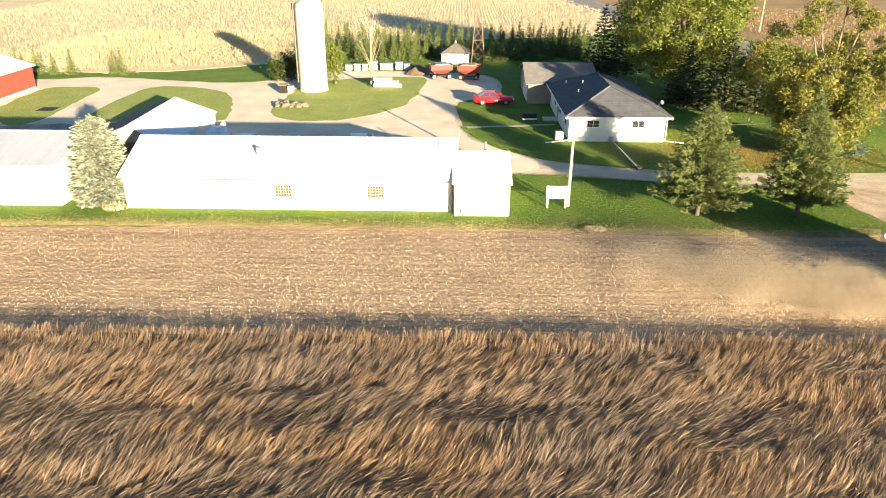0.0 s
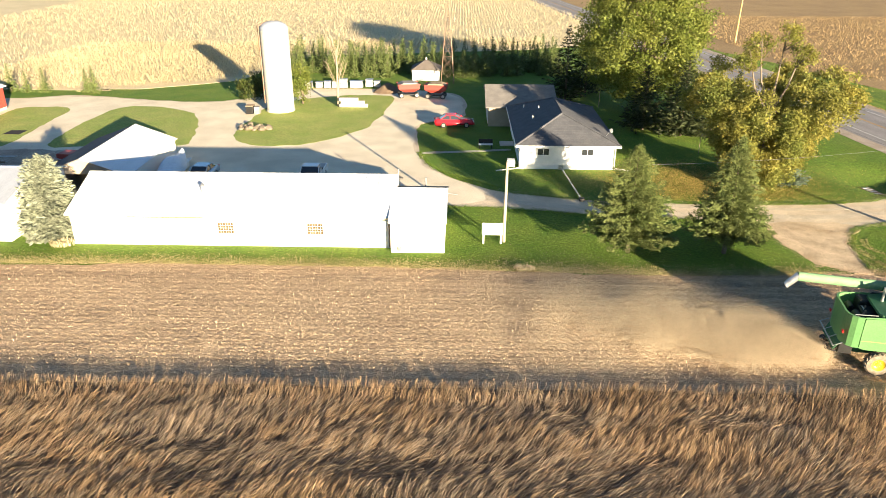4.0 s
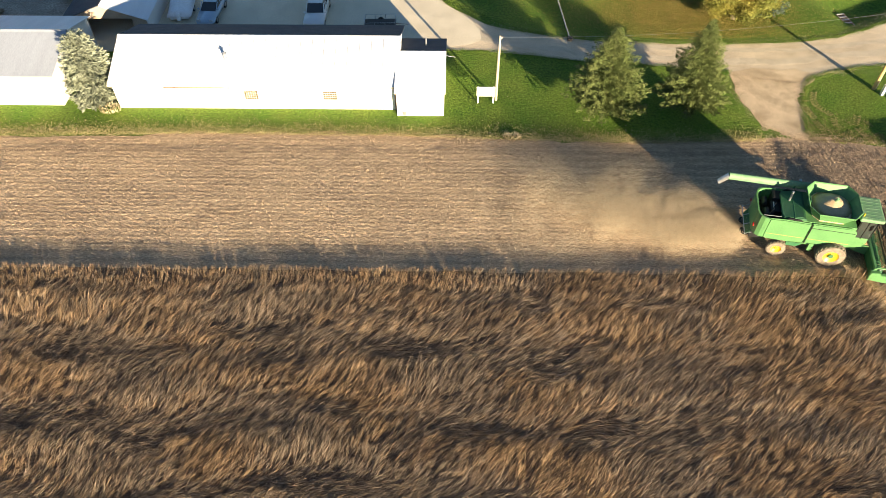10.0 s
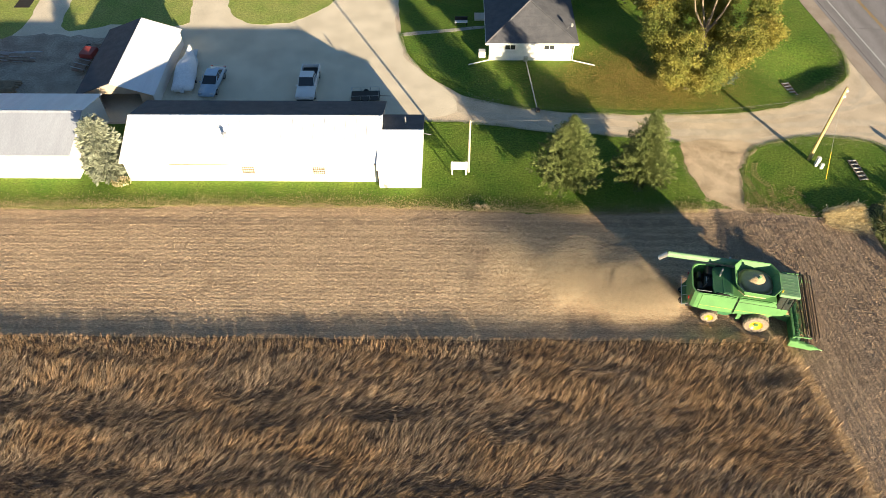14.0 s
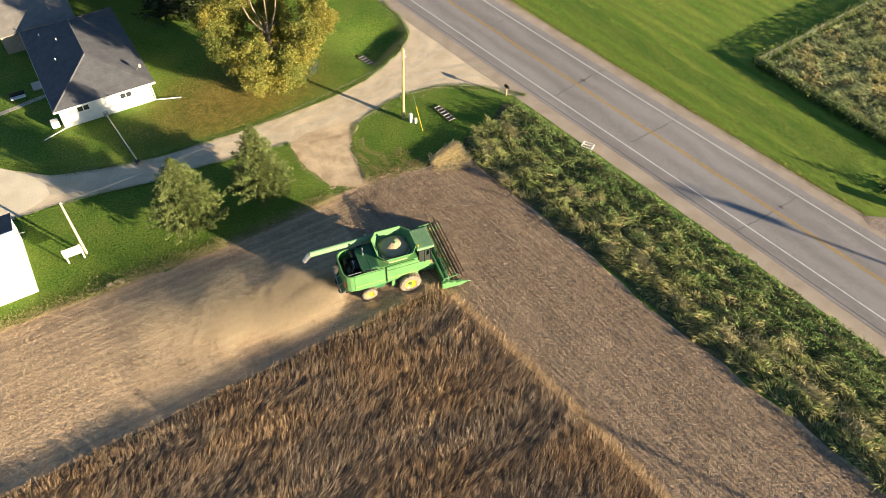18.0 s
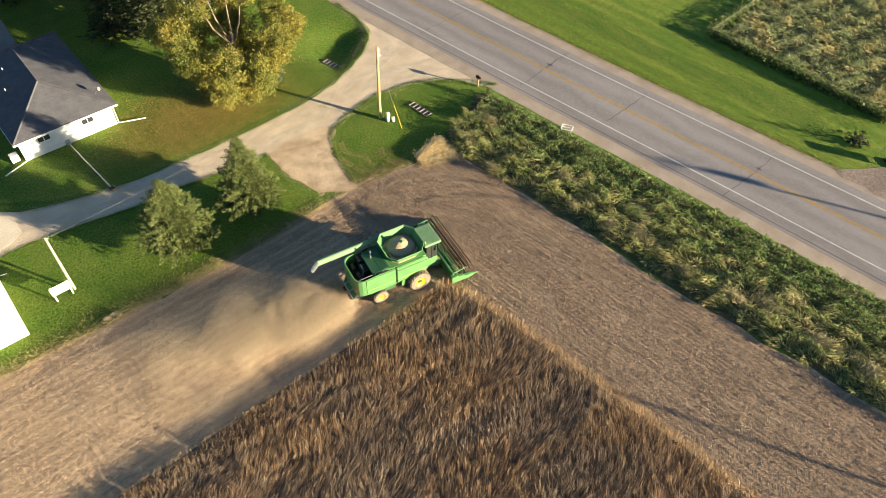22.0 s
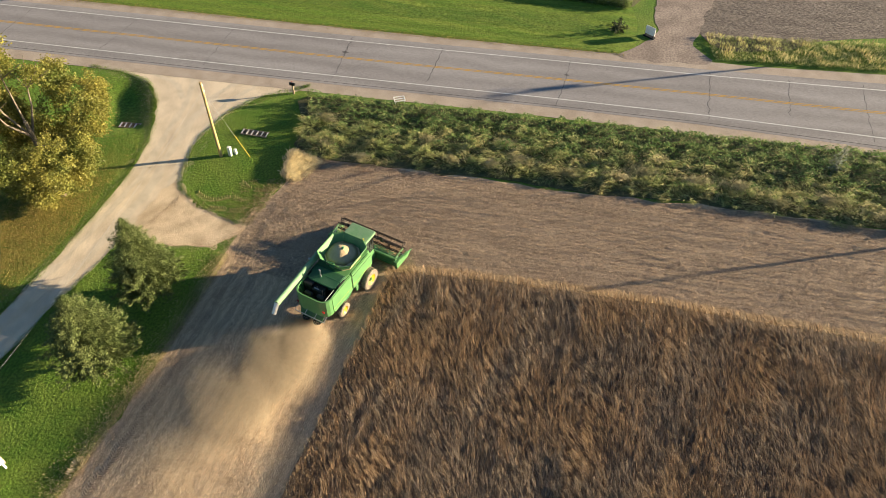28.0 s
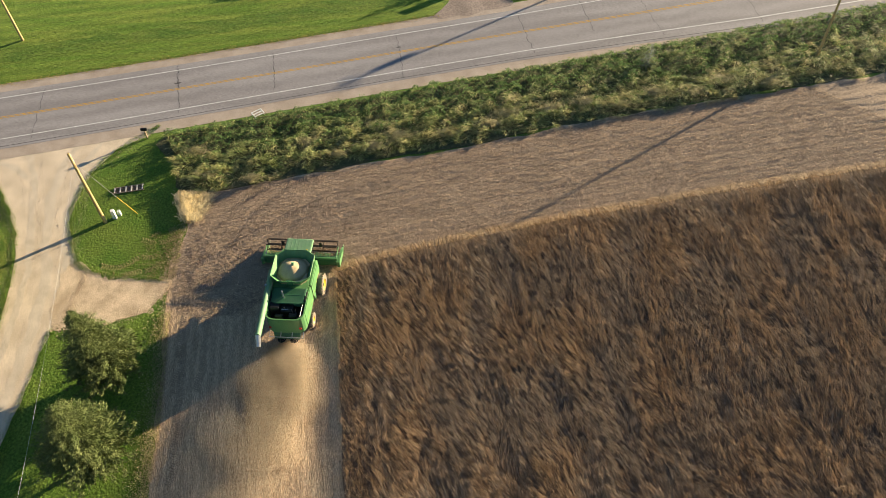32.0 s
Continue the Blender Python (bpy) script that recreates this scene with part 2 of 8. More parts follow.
# ---------- materials of the land ----------
# Lighter copy of the lawn grass, with sun and haze put into it.
YARDGRASS = mat("yard_grass", (0.23, 0.30, 0.065), (0.30, 0.325, 0.09), rough=0.95, scale=0.35, fine=5, amount=0.8, bump=1.0, dist=0.08)
LAWN = mat("lawn_grass", (0.083, 0.163, 0.016), (0.132, 0.192, 0.026), rough=0.95, scale=0.35, fine=5, amount=0.9, bump=1.0, dist=0.08)
VERGE = mat("verge_grass", (0.107, 0.193, 0.017), (0.178, 0.236, 0.031), rough=0.95, scale=0.3, fine=6, amount=1.0, bump=1.0, dist=0.1, stretch=(2.6, 0.3, 1), bands=(-7.6, 1.9, 0.10))
GRAVEL = mat("gravel", (0.66, 0.55, 0.405), (0.50, 0.412, 0.298), rough=0.95, scale=0.45, fine=10, amount=0.7, bump=0.3, dist=0.03)
DIRT = mat("bare_dirt", (0.65, 0.515, 0.35), (0.43, 0.328, 0.212), rough=0.95, scale=0.7, fine=12, amount=0.8, bump=0.6, dist=0.06)
STUBBLE = mat("bean_stubble_soil", (0.535, 0.40, 0.262), (0.415, 0.306, 0.203), rough=0.95, scale=0.35, fine=9, amount=0.9, bump=0.9, dist=0.08, stretch=(0.4, 1.6, 1), bands=(90, 0.76, 0.13))
HEADLAND = mat("headland_stubble_soil", (0.335, 0.25, 0.172), (0.245, 0.182, 0.127), rough=0.95, scale=0.3, fine=8, amount=0.9, bump=0.9, dist=0.08, stretch=(1.6, 0.5, 1), bands=(-6, 0.76, 0.10))
SOIL = mat("dark_soil", (0.135, 0.098, 0.066), (0.175, 0.123, 0.081), rough=0.95, scale=0.6, fine=7, amount=0.9, bump=1.0, dist=0.1)
TILLED = mat("tilled_soil", (0.17, 0.14, 0.12), (0.12, 0.10, 0.085), rough=0.95, scale=0.5, fine=5, amount=0.9, bump=1.0, dist=0.15, stretch=(1.5, 0.4, 1))
ASPHALT = mat("worn_asphalt", (0.228, 0.214, 0.213), (0.27, 0.256, 0.255), rough=0.85, scale=0.22, fine=20, amount=0.55, bump=0.25, dist=0.02, stretch=(1.6, 0.2, 1), bands=(-7.6, 2.6, 0.09))
SHOULDER = mat("gravel_shoulder", (0.40, 0.335, 0.275), (0.33, 0.27, 0.215), rough=0.95, scale=0.5, fine=22, amount=0.5, bump=0.6, dist=0.03)
CORNSOIL = mat("corn_field_ground", (0.62, 0.53, 0.34), (0.54, 0.46, 0.29), rough=0.95, scale=0.15, fine=6, amount=0.7, bump=0.8, dist=0.1)
HAY = mat("tan_field", (0.33, 0.23, 0.11), (0.27, 0.18, 0.09), rough=0.95, scale=0.1, fine=4, amount=0.7, bump=0.8, dist=0.1)
WHITE_LINE = mat("white_road_paint", (0.62, 0.62, 0.60), (0.45, 0.45, 0.44), rough=0.8, scale=2, fine=30, amount=0.4, bump=0.1)
YELLOW_LINE = mat("yellow_road_paint", (0.52, 0.30, 0.05), (0.36, 0.24, 0.09), rough=0.8, scale=2, fine=30, amount=0.5, bump=0.1)
TAR = mat("dark_crack_seal", (0.095, 0.09, 0.088), rough=0.7, scale=3, fine=20, amount=0.4, bump=0.1)
STRAW_SOIL = mat("straw_windrow", (0.42, 0.28, 0.14), (0.32, 0.21, 0.10), rough=0.95, scale=1.5, fine=14, amount=0.8, bump=1, dist=0.06)

# ---------- the land ----------
def road_x(y, off=0.0):
    """x of the road's middle line at y, off metres towards the east."""
    mid = np.interp(-y, [-30, -15, 0, 17, 33, 46, 120], [-0.24, -0.31, -0.33, -0.2, 0.0, -0.1, -0.1])
    wide = np.interp(-y, [-30, 0, 17, 33, 46, 59, 69, 90], [1.0, 0.985, 0.98, 1.0, 1.035, 1.19, 1.3, 1.36])
    return 57.1 - 0.133 * y + mid + off * wide * 1.009


def dip(x, y):
    """How far the lawn sinks towards the culvert end beside the drive."""
    a, c = (x - 42.1) * 0.83 + (y - 17.3) * 0.55, -(x - 42.1) * 0.55 + (y - 17.3) * 0.83
    return -0.75 * np.exp(-(a / 4.0) ** 4 - (c / np.where(c < 0, 1.3, 5.0)) ** 2)


gx = np.concatenate([np.linspace(-2500, 34, 40), np.arange(34.5, 51, 0.4), np.linspace(51.5, 2500, 40)])
gy = np.concatenate([np.linspace(-2500, 10, 40), np.arange(10.5, 25, 0.4), np.linspace(25.5, 2500, 40)])
X, Y = np.meshgrid(gx, gy)
i = np.arange((len(gy) - 1) * len(gx)).reshape(len(gy) - 1, len(gx))[:, :-1].ravel()
ground = new("ground", mesh_of("ground", np.stack([X, Y, dip(X, Y)], 2).reshape(-1, 3), np.stack([i, i + 1, i + 1 + len(gx), i + len(gx)], 1), LAWN, True))
tagged(ground, "green mown grass land reaching to the horizon", "ground", kind="structure")

FIELD = [(-160, -3.2), (-40, -2.9), (-20, -2.3), (-4, -2.4), (6, -2.8), (16, -3.1), (25, -2.7), (28, -2.4), (31.5, -2.3), (36, -3.6), (40.2, -3.2),
         (41.5, -17), (43.2, -31), (45.8, -48), (47, -62), (50, -90), (58, -150), (-160, -150)]
sheet("field", FIELD, 0.006, STUBBLE, "harvested bean field of brown soil and cut stubble", "field", step=2.0, rough=0.35)
sheet("headland", [(26, -3.4), (31.5, -2.6), (36, -3.8), (39.9, -3.6), (41.3, -17), (43.0, -31), (45.6, -48), (46.8, -62), (49.6, -90), (54, -120), (38, -120), (35.2, -78), (33.6, -56),
      (32.2, -39), (30.6, -27.6), (28.6, -16), (25, -9)], 0.012, HEADLAND, "grey-brown cut stubble along the road side of the field", "field", step=2.0, rough=0.4, seed=3)
CROP = [(-95, -16.9), (-42, -16.8), (0, -16.8), (28.6, -17.0), (29.2, -19), (30.6, -27.6), (32.0, -39), (33.4, -56), (35, -78), (38, -110), (-95, -110)]
sheet("crop_soil", CROP, 0.03, SOIL, "dark soil under the standing bean crop", "soil", step=2.0, rough=0.2, seed=5, sharp=True)
sheet("straw_line", [(28.6, -16.6), (29.3, -17), (31.0, -27.5), (32.4, -39), (33.9, -56), (35.5, -78), (38.5, -110), (38, -110), (35, -78), (33.4, -56), (31.9, -39), (30.5, -27.6), (29, -19)],
      0.06, STRAW_SOIL, "line of orange straw along the edge of the standing crop", "straw", step=1.2, rough=0.12, seed=6)

# yard and drive
sheet("gravel_yard", [(-75, 8.6), (-40, 9), (-0.2, 9.7), (4, 9.4), (8, 9.0), (12, 8.1), (15.5, 8.0), (20, 7.3), (25.3, 6.6), (29, 5.8), (32.4, 5.7), (34.4, 6.6), (39, 7.6), (44.3, 6.7), (47.6, 4.6),
      (49.3, 1.8), (50.6, 1.0), (47.5, 26), (46.6, 25.5), (46.7, 21.2), (45.7, 17.6), (42.3, 14.7), (37, 12.3), (31, 11.2), (23.7, 11.0), (15.7, 11.3), (9.4, 12.3), (4.1, 14.2), (-0.9, 19.2), (-3.1, 25.6), (-3.9, 34), (-3.6, 38),
      (-1.0, 40), (1.5, 42), (1, 54), (-6, 58), (-24, 58), (-29, 51), (-37, 49), (-52, 52.3), (-61, 50), (-75, 50)], 0.010, GRAVEL, "pale gravel farmyard and drive", "gravel", rough=0.2, seed=8)
YARDGRAVEL = mat("pale_yard_gravel", (0.76, 0.675, 0.52), (0.62, 0.545, 0.41), rough=0.95, scale=0.3, fine=9, amount=0.35, bump=0.2, dist=0.03)
sheet("worn_yard", [(-75, 9.4), (-40, 9.6), (-1, 10.2), (3, 13.6), (-1.6, 19.4), (-3.6, 26), (-4.3, 34), (-4.0, 38), (-1.4, 40.3), (1.1, 42.2), (0.6, 53.4), (-6.2, 57.3), (-24, 57.3), (-29, 50.4), (-37, 48.5), (-52, 51.6), (-61, 49.4), (-75, 49.4)],
      0.014, YARDGRAVEL, "bleached pale gravel of the farmyard", "gravel", rough=0.3, seed=18)
YARDDIRT = mat("dark_yard_dirt", (0.42, 0.355, 0.28), (0.29, 0.24, 0.19), rough=0.95, scale=0.5, fine=6, amount=0.8, bump=0.6, dist=0.06)
sheet("yard_dirt", [(-75, 12), (-50, 11.9), (-40, 12), (-36.3, 13.5), (-36, 19), (-37.5, 24), (-43, 25.5), (-52, 24.5), (-60, 26), (-75, 25)], 0.018, YARDDIRT, "dark trodden dirt of the back yard", "dirt", step=0.8, rough=0.7, seed=19)
sheet("dirt_patch", [(25.5, 6.4), (25.3, 2.8), (26.0, 0.1), (27.2, -1.7), (29.6, -2.0), (30.2, 0.4), (30.4, 2.8), (31.4, 4.6), (32.6, 6.2), (29, 7)], 0.020, DIRT, "patch of churned bare dirt between drive and field", "dirt", step=0.35, rough=0.3, seed=9)
sheet("lawn_mound", [(-24.6, 31), (-25, 38), (-24.2, 46), (-19.6, 52), (-9.4, 54), (-8.4, 48), (-9.8, 37), (-13, 31.2), (-16.5, 28.2), (-21, 27.8)], 0.024, YARDGRASS, "round patch of green lawn beside the silo", "lawn", step=0.8, rough=0.25, seed=10)
sheet("lawn_strip", [(-51, 25.0), (-48.4, 26.6), (-49, 36), (-50, 44.5), (-56.5, 44.5), (-57, 40), (-56, 32)], 0.022, YARDGRASS, "strip of green lawn by the red barn", "lawn", step=0.8, rough=0.25, seed=11)
sheet("lawn_bed", [(-43.6, 27.2), (-44.2, 43.5), (-39.3, 45.8), (-33, 42), (-29.8, 34), (-28.8, 28), (-31.5, 27.2), (-37, 27.6)], 0.022, YARDGRASS, "rounded patch of lawn in the yard", "lawn", step=0.8, rough=0.25, seed=12)
sheet("garden_path", [(-3.4, 25.2), (1, 25.9), (6.5, 26.9), (6.5, 27.4), (1, 26.5), (-3.4, 25.8)], 0.02, mat("concrete_path", (0.45, 0.42, 0.37), scale=2, amount=0.3), "narrow concrete garden path across the lawn", "path", step=0.6, rough=0.03, seed=14)
sheet("corn_ground", [(-260, 56), (-66, 55.5), (-55, 55), (-37, 61), (-31, 72), (-29.5, 86), (20, 100), (26, 108), (34, 150), (0, 330), (-260, 330)], 0.03, CORNSOIL, "pale ground of the ripe corn field", "field", step=4, rough=0.8, seed=15)

# road
def strip(name, y0, y1, o0, o1, z, material, label, category="road", n=60, kind="structure", parent=None):
    """A strip along the road between two distances from its middle."""
    bm = bmesh.new()
    rows = []
    for i in range(n + 1):
        y = y0 + (y1 - y0) * i / n
        j = [noise.noise(Vector((y * 0.6, o, 3.3))) * (0.10 if category == "verge" else 0.0) for o in (o0, o1)]
        rows.append([bm.verts.new((road_x(y, o0 + j[0]), y, -0.2)), bm.verts.new((road_x(y, o0 + j[0]), y, z)), bm.verts.new((road_x(y, o1 + j[1]), y, z)), bm.verts.new((road_x(y, o1 + j[1]), y, -0.2))])
    for a, b in zip(rows, rows[1:]):
        for k in range(3):
            bm.faces.new((a[k], a[k + 1], b[k + 1], b[k]))
    bm.faces.new(rows[0])
    bm.faces.new(rows[-1])
    ob = part(name, bm, material, parent)
    return tagged(ob, label, category if not parent else "", kind=kind if not parent else "")


strip("road_shoulder", -400, 500, -7.0, 6.3, 0.022, SHOULDER, "gravel shoulders beside the road", "verge", 500)
road = strip("road", -400, 500, -5.3, 4.75, 0.034, ASPHALT, "grey worn two-lane asphalt road with cracks")
strip("edge_line", -400, 500, -3.72, -3.58, 0.040, WHITE_LINE, "white painted edge line", parent=road)
strip("edge_line", -400, 500, 3.58, 3.72, 0.040, WHITE_LINE, "white painted edge line", parent=road)
strip("centre_line", -400, 500, -0.11, 0.0, 0.040, YELLOW_LINE, "faded yellow centre line", parent=road)
strip("centre_line", -400, 500, 0.11, 0.22, 0.040, YELLOW_LINE, "faded yellow centre line", parent=road)
strip("paving_joint", -400, 500, -4.95, -4.87, 0.0375, TAR, "dark seam between lane and paved shoulder", parent=road)


def crack(y, o0, o1, slant, wide, seed):
    """A wandering sealed crack across the road."""
    r = random.Random(seed)
    bm = bmesh.new()
    n = 14
    prev = None
    for i in range(n + 1):
        o = o0 + (o1 - o0) * i / n
        yy = y + slant * (o - o0) + r.uniform(-0.14, 0.14)
        w = wide * r.uniform(0.5, 1.2)
        pair = [bm.verts.new((road_x(yy - w, o), yy - w, 0.0375)), bm.verts.new((road_x(yy + w, o), yy + w, 0.0375))]
        if prev:
            bm.faces.new((prev[0], prev[1], pair[1], pair[0]))
        prev = pair
    part("crack", bm, TAR, road, "dark sealed crack")


for y, a, b, s, w in ((-0.9, -4.2, 4.8, 0.12, 0.03), (-0.4, 0.1, 4.0, 0.1, 0.03), (-11, -3.0, 4.0, 0.05, 0.035), (-25.5, -5, 4, 0.02, 0.03), (-41, -4.4, 4.2, 0.06, 0.035), (-49, -2, 4.2, 0.0, 0.035),
                      (-57, -4.4, 4.2, 0.04, 0.03), (-70, -4.4, 4.2, -0.03, 0.03), (14, -4.4, 4.2, 0.05, 0.025), (27, -4.4, 4.2, -0.04, 0.025), (40, -4.4, 4.2, 0.05, 0.025), (-84, -4.4, 4.2, 0.05, 0.03)):
    crack(y, a, b, s, w, int(y * 7))


def patch(y, o, ln, wd, seed):
    """A small dark tar repair beside the middle line."""
    bm = bmesh.new()
    r = random.Random(seed)
    pts = [(o + wd * math.cos(a) * r.uniform(0.7, 1.2), y + ln * math.sin(a) * r.uniform(0.7, 1.2)) for a in (2 * math.pi * i / 10 for i in range(10))]
    bm.faces.new([bm.verts.new((road_x(b, a), b, 0.0365)) for a, b in pts])
    part("tar_patch", bm, TAR, road, "dark tar patch")


for y, o, ln, wd in ((-0.2, 1.2, 0.4, 0.18), (-25.4, 1.0, 0.3, 0.15)):
    patch(y, o, ln, wd, int(y * 10))

# ---------- plants ----------
STALK = leafy("dry_bean_stalks", (0.345, 0.24, 0.147), (0.26, 0.176, 0.106), scale=0.35, island=0.4, rough=0.8, through_light=0.2)
STALKGREY = leafy("weathered_bean_stalks", (0.285, 0.223, 0.163), (0.22, 0.171, 0.125), scale=0.35, island=0.45, rough=0.8, through_light=0.2)
STALKGOLD = leafy("yellow_bean_stalks", (0.368, 0.254, 0.148), (0.298, 0.198, 0.109), scale=0.35, island=0.35, rough=0.8, through_light=0.2)
STEM = leafy("cut_stubble_stems", (0.44, 0.325, 0.218), (0.315, 0.228, 0.152), scale=0.5, island=0.55, rough=0.85, through_light=0.2)
WEED = leafy("green_weeds", (0.135, 0.195, 0.052), (0.205, 0.235, 0.085), scale=0.35, island=0.5, rough=0.5, through_light=0.35)
DRYWEED = leafy("dry_weeds", (0.51, 0.45, 0.215), (0.36, 0.34, 0.135), scale=0.5, island=0.45, rough=0.7, through_light=0.35)
TALLGRASS = leafy("tall_dry_grass", (0.68, 0.60, 0.40), (0.56, 0.48, 0.30), scale=0.7, island=0.35, rough=0.75, through_light=0.35)
CORN = leafy("ripe_corn", (0.63, 0.54, 0.345), (0.56, 0.475, 0.295), scale=0.1, island=0.10, rough=0.7, through_light=0.45)
GRASSBLADE = leafy("grass_blades", (0.13, 0.225, 0.03), (0.18, 0.245, 0.045), scale=0.4, island=0.4, rough=0.7, through_light=0.4)
BARK = mat("grey_bark", (0.16, 0.125, 0.095), (0.10, 0.08, 0.06), rough=0.9, scale=2, fine=14, amount=0.7, bump=0.8, dist=0.03, stretch=(1, 1, 0.3))
PALEBARK = mat("pale_bark", (0.34, 0.28, 0.21), (0.25, 0.20, 0.15), rough=0.9, scale=2, fine=14, amount=0.6, bump=0.6, dist=0.03)


def scatter(poly, density, seed):
    r = np.random.RandomState(seed)
    p = np.array(poly)
    lo, hi = p.min(0), p.max(0)
    q = r.uniform(lo, hi, (int((hi - lo).prod() * density), 2))
    return q[inside(q[:, 0], q[:, 1], poly)]


def stuff(name, v, f, material, label, category):
    return tagged(new(name, mesh_of(name, v, f, material)), label, category, kind="stuff")


def standing(q, h, ang, lean, width, z=0.04, bend=0.1, twist=0.15):
    base = np.concatenate([q, np.full((len(q), 1), z)], 1)
    tip = base + np.stack([np.cos(ang) * lean, np.sin(ang) * lean, h], 1)
    return blades(base, tip, width, bend, twist)


# the standing bean crop: long leaning stalks, near part dense, the rest thinner
NEAR_CROP = [(-44, -16.9), (28.2, -17.0), (28.8, -19), (30.2, -27.6), (31.6, -39), (33.0, -56), (34.6, -80), (22, -80), (1.5, -56), (-9, -42), (-13, -36.5), (-25, -36.5), (-33, -31), (-44, -23)]
p = scatter(NEAR_CROP, 36, 1)
p[:, 1] = np.round(p[:, 1] / 0.38) * 0.38 + np.random.normal(0, 0.12, len(p))
p = p[p[:, 1] < -16.95]
x, y = p[:, 0], p[:, 1]
# bands along the rows where the plants lie flat, wandering and broken
wander = y + 0.7 * waves(x, y * 0, 16, 73) + 0.35 * waves(x, y, 5, 74)
band = sum(np.exp(-((wander - c) / w) ** 2) * d for c, w, d in ((-19.5, 0.5, 0.7), (-23.7, 1.2, 1.4), (-28.9, 0.9, 1.2), (-33.5, 1.2, 0.9), (-38, 1.2, 0.8)))
fade = np.clip((19 - x) / 6, 0.12, 1)
flat_spots = np.clip(waves(x * 0.5, y, 3.4, 75) - 0.55, 0, 1)
furrow = np.clip(band * fade * (0.75 + 0.5 * waves(x * 0.5, y, 4.2, 71)) + 0.5 * flat_spots * (y < -18.5), 0, 0.85)
edge = np.clip((y + 19.8) / 2.2, 0, 1) * (x < 27)
turn = 0.68 + 0.24 * waves(x * 0.6, y, 8, 2) + 0.12 * waves(x * 0.7, y, 2.6, 9) + np.random.normal(0, 0.24, len(p))
turn = turn * (1 - 0.8 * furrow) + furrow * 0.35 * waves(x * 0.4, y, 4, 77)
tilt = 0.84 + 0.13 * waves(x * 0.3, y * 1.4, 5, 4) + 0.07 * waves(x, y, 1.4, 14) - 0.5 * edge
tilt = np.clip(tilt * (1 - furrow) + 1.25 * furrow + np.random.normal(0, 0.12, len(p)), 0.12, 1.35)
reach = (0.975 + np.random.uniform(-0.175, 0.175, len(p)) * (1 - 0.6 * edge)) * (1 - 0.3 * edge) * (1 + 0.08 * waves(x, y, 1.5, 41))
K = 5
q = np.repeat(p, K, 0) + np.random.normal(0, 0.05, (len(p) * K, 2))
a2 = np.repeat(turn, K) + np.random.normal(0, 0.17, len(q))
t2 = np.clip(np.repeat(tilt, K) + np.random.normal(0, 0.1, len(q)), 0.05, 1.5)
r2 = np.repeat(reach, K) * np.random.uniform(0.62, 1.1, len(q))
h2, l2 = r2 * np.cos(t2), r2 * np.sin(t2)
h2 += np.random.uniform(0.02, 0.16, len(q)) * np.repeat(furrow, K)
wide = np.random.uniform(0.011, 0.026, len(q))
# The edge term shifts the edge rows to yellow, for the sun on them.
patchy = 0.7 * waves(q[:, 0] * 0.5, q[:, 1] * 0.9, 4.4, 51) + 0.4 * waves(q[:, 0], q[:, 1], 1.2, 52) + np.repeat(np.random.normal(0, 0.5, len(p)), K) + np.random.normal(0, 0.15, len(q)) + 0.9 * np.exp(-((q[:, 0] - 21) ** 2 / 60 + (q[:, 1] + 21) ** 2 / 30)) + 0.5 * np.repeat(edge, K) - 1.1 * np.repeat(furrow, K) - 0.35
hue = np.where(patchy > 0.55, 2, np.where(patchy > -0.35, 1, 0))
for k, (m, label) in enumerate(((STALKGREY, "standing ripe grey-brown bean crop, leaning in swirls"), (STALK, "standing ripe brown bean crop, leaning in swirls"), (STALKGOLD, "patches of yellower stalks in the bean crop"))):
    w = hue == k
    v, f = standing(q[w], h2[w], a2[w], l2[w], wide[w], bend=0.12, twist=0.8)
    stuff("bean_crop", v, f, m, label, "crop")
pick = np.random.randint(0, len(q), int(len(q) * 0.24))
u = np.random.uniform(0.3, 1.0, len(pick))
pods = np.stack([q[pick, 0] + np.cos(a2[pick]) * l2[pick] * u, q[pick, 1] + np.sin(a2[pick]) * l2[pick] * u, h2[pick] * u + 0.06 + 0.5 * u * (1 - u) * r2[pick]], 1) + np.random.normal(0, 0.03, (len(pick), 3))
v, f = leaf_quads(pods, np.random.uniform(0.05, 0.095, len(pick)), slim=0.26)
stuff("bean_pods", v, f, STALK, "dry brown pods on the bean stalks", "crop")
p = scatter(CROP, 7, 3)
p = p[~inside(p[:, 0], p[:, 1], NEAR_CROP) & ((p[:, 1] < -18) | (p[:, 0] < -44)) & (p[:, 0] < 33)]
q = np.repeat(p, 3, 0) + np.random.normal(0, 0.08, (len(p) * 3, 2))
n = len(q)
a2 = 0.68 + 0.3 * waves(q[:, 0] * 0.6, q[:, 1], 8, 2) + np.random.normal(0, 0.25, n)
v, f = standing(q, np.random.uniform(0.4, 0.75, n), a2, np.random.uniform(0.4, 0.8, n), np.random.uniform(0.03, 0.06, n), bend=0.12, twist=0.8)
stuff("bean_crop", v, f, STALK, "far part of the brown bean crop", "crop")

# cut stubble in rows and chaff lying between
near_field = [(-44, -3.0), (-20, -2.6), (6, -3.1), (25, -3.0), (36, -3.9), (40.2, -3.8), (41.4, -17), (43.1, -31), (45.6, -48), (47.5, -70), (36, -80), (33.6, -56), (32.3, -39), (30.8, -27.6), (29.2, -16.9), (-44, -16.7)]
q = scatter(near_field, 80, 5)
east = q[:, 0] + q[:, 1] * 0.09 > 27.5
q[~east, 1] = np.round(q[~east, 1] / 0.38) * 0.38 + np.random.normal(0, 0.05, (~east).sum())
along = q[:, 0] + 0.12 * q[:, 1]
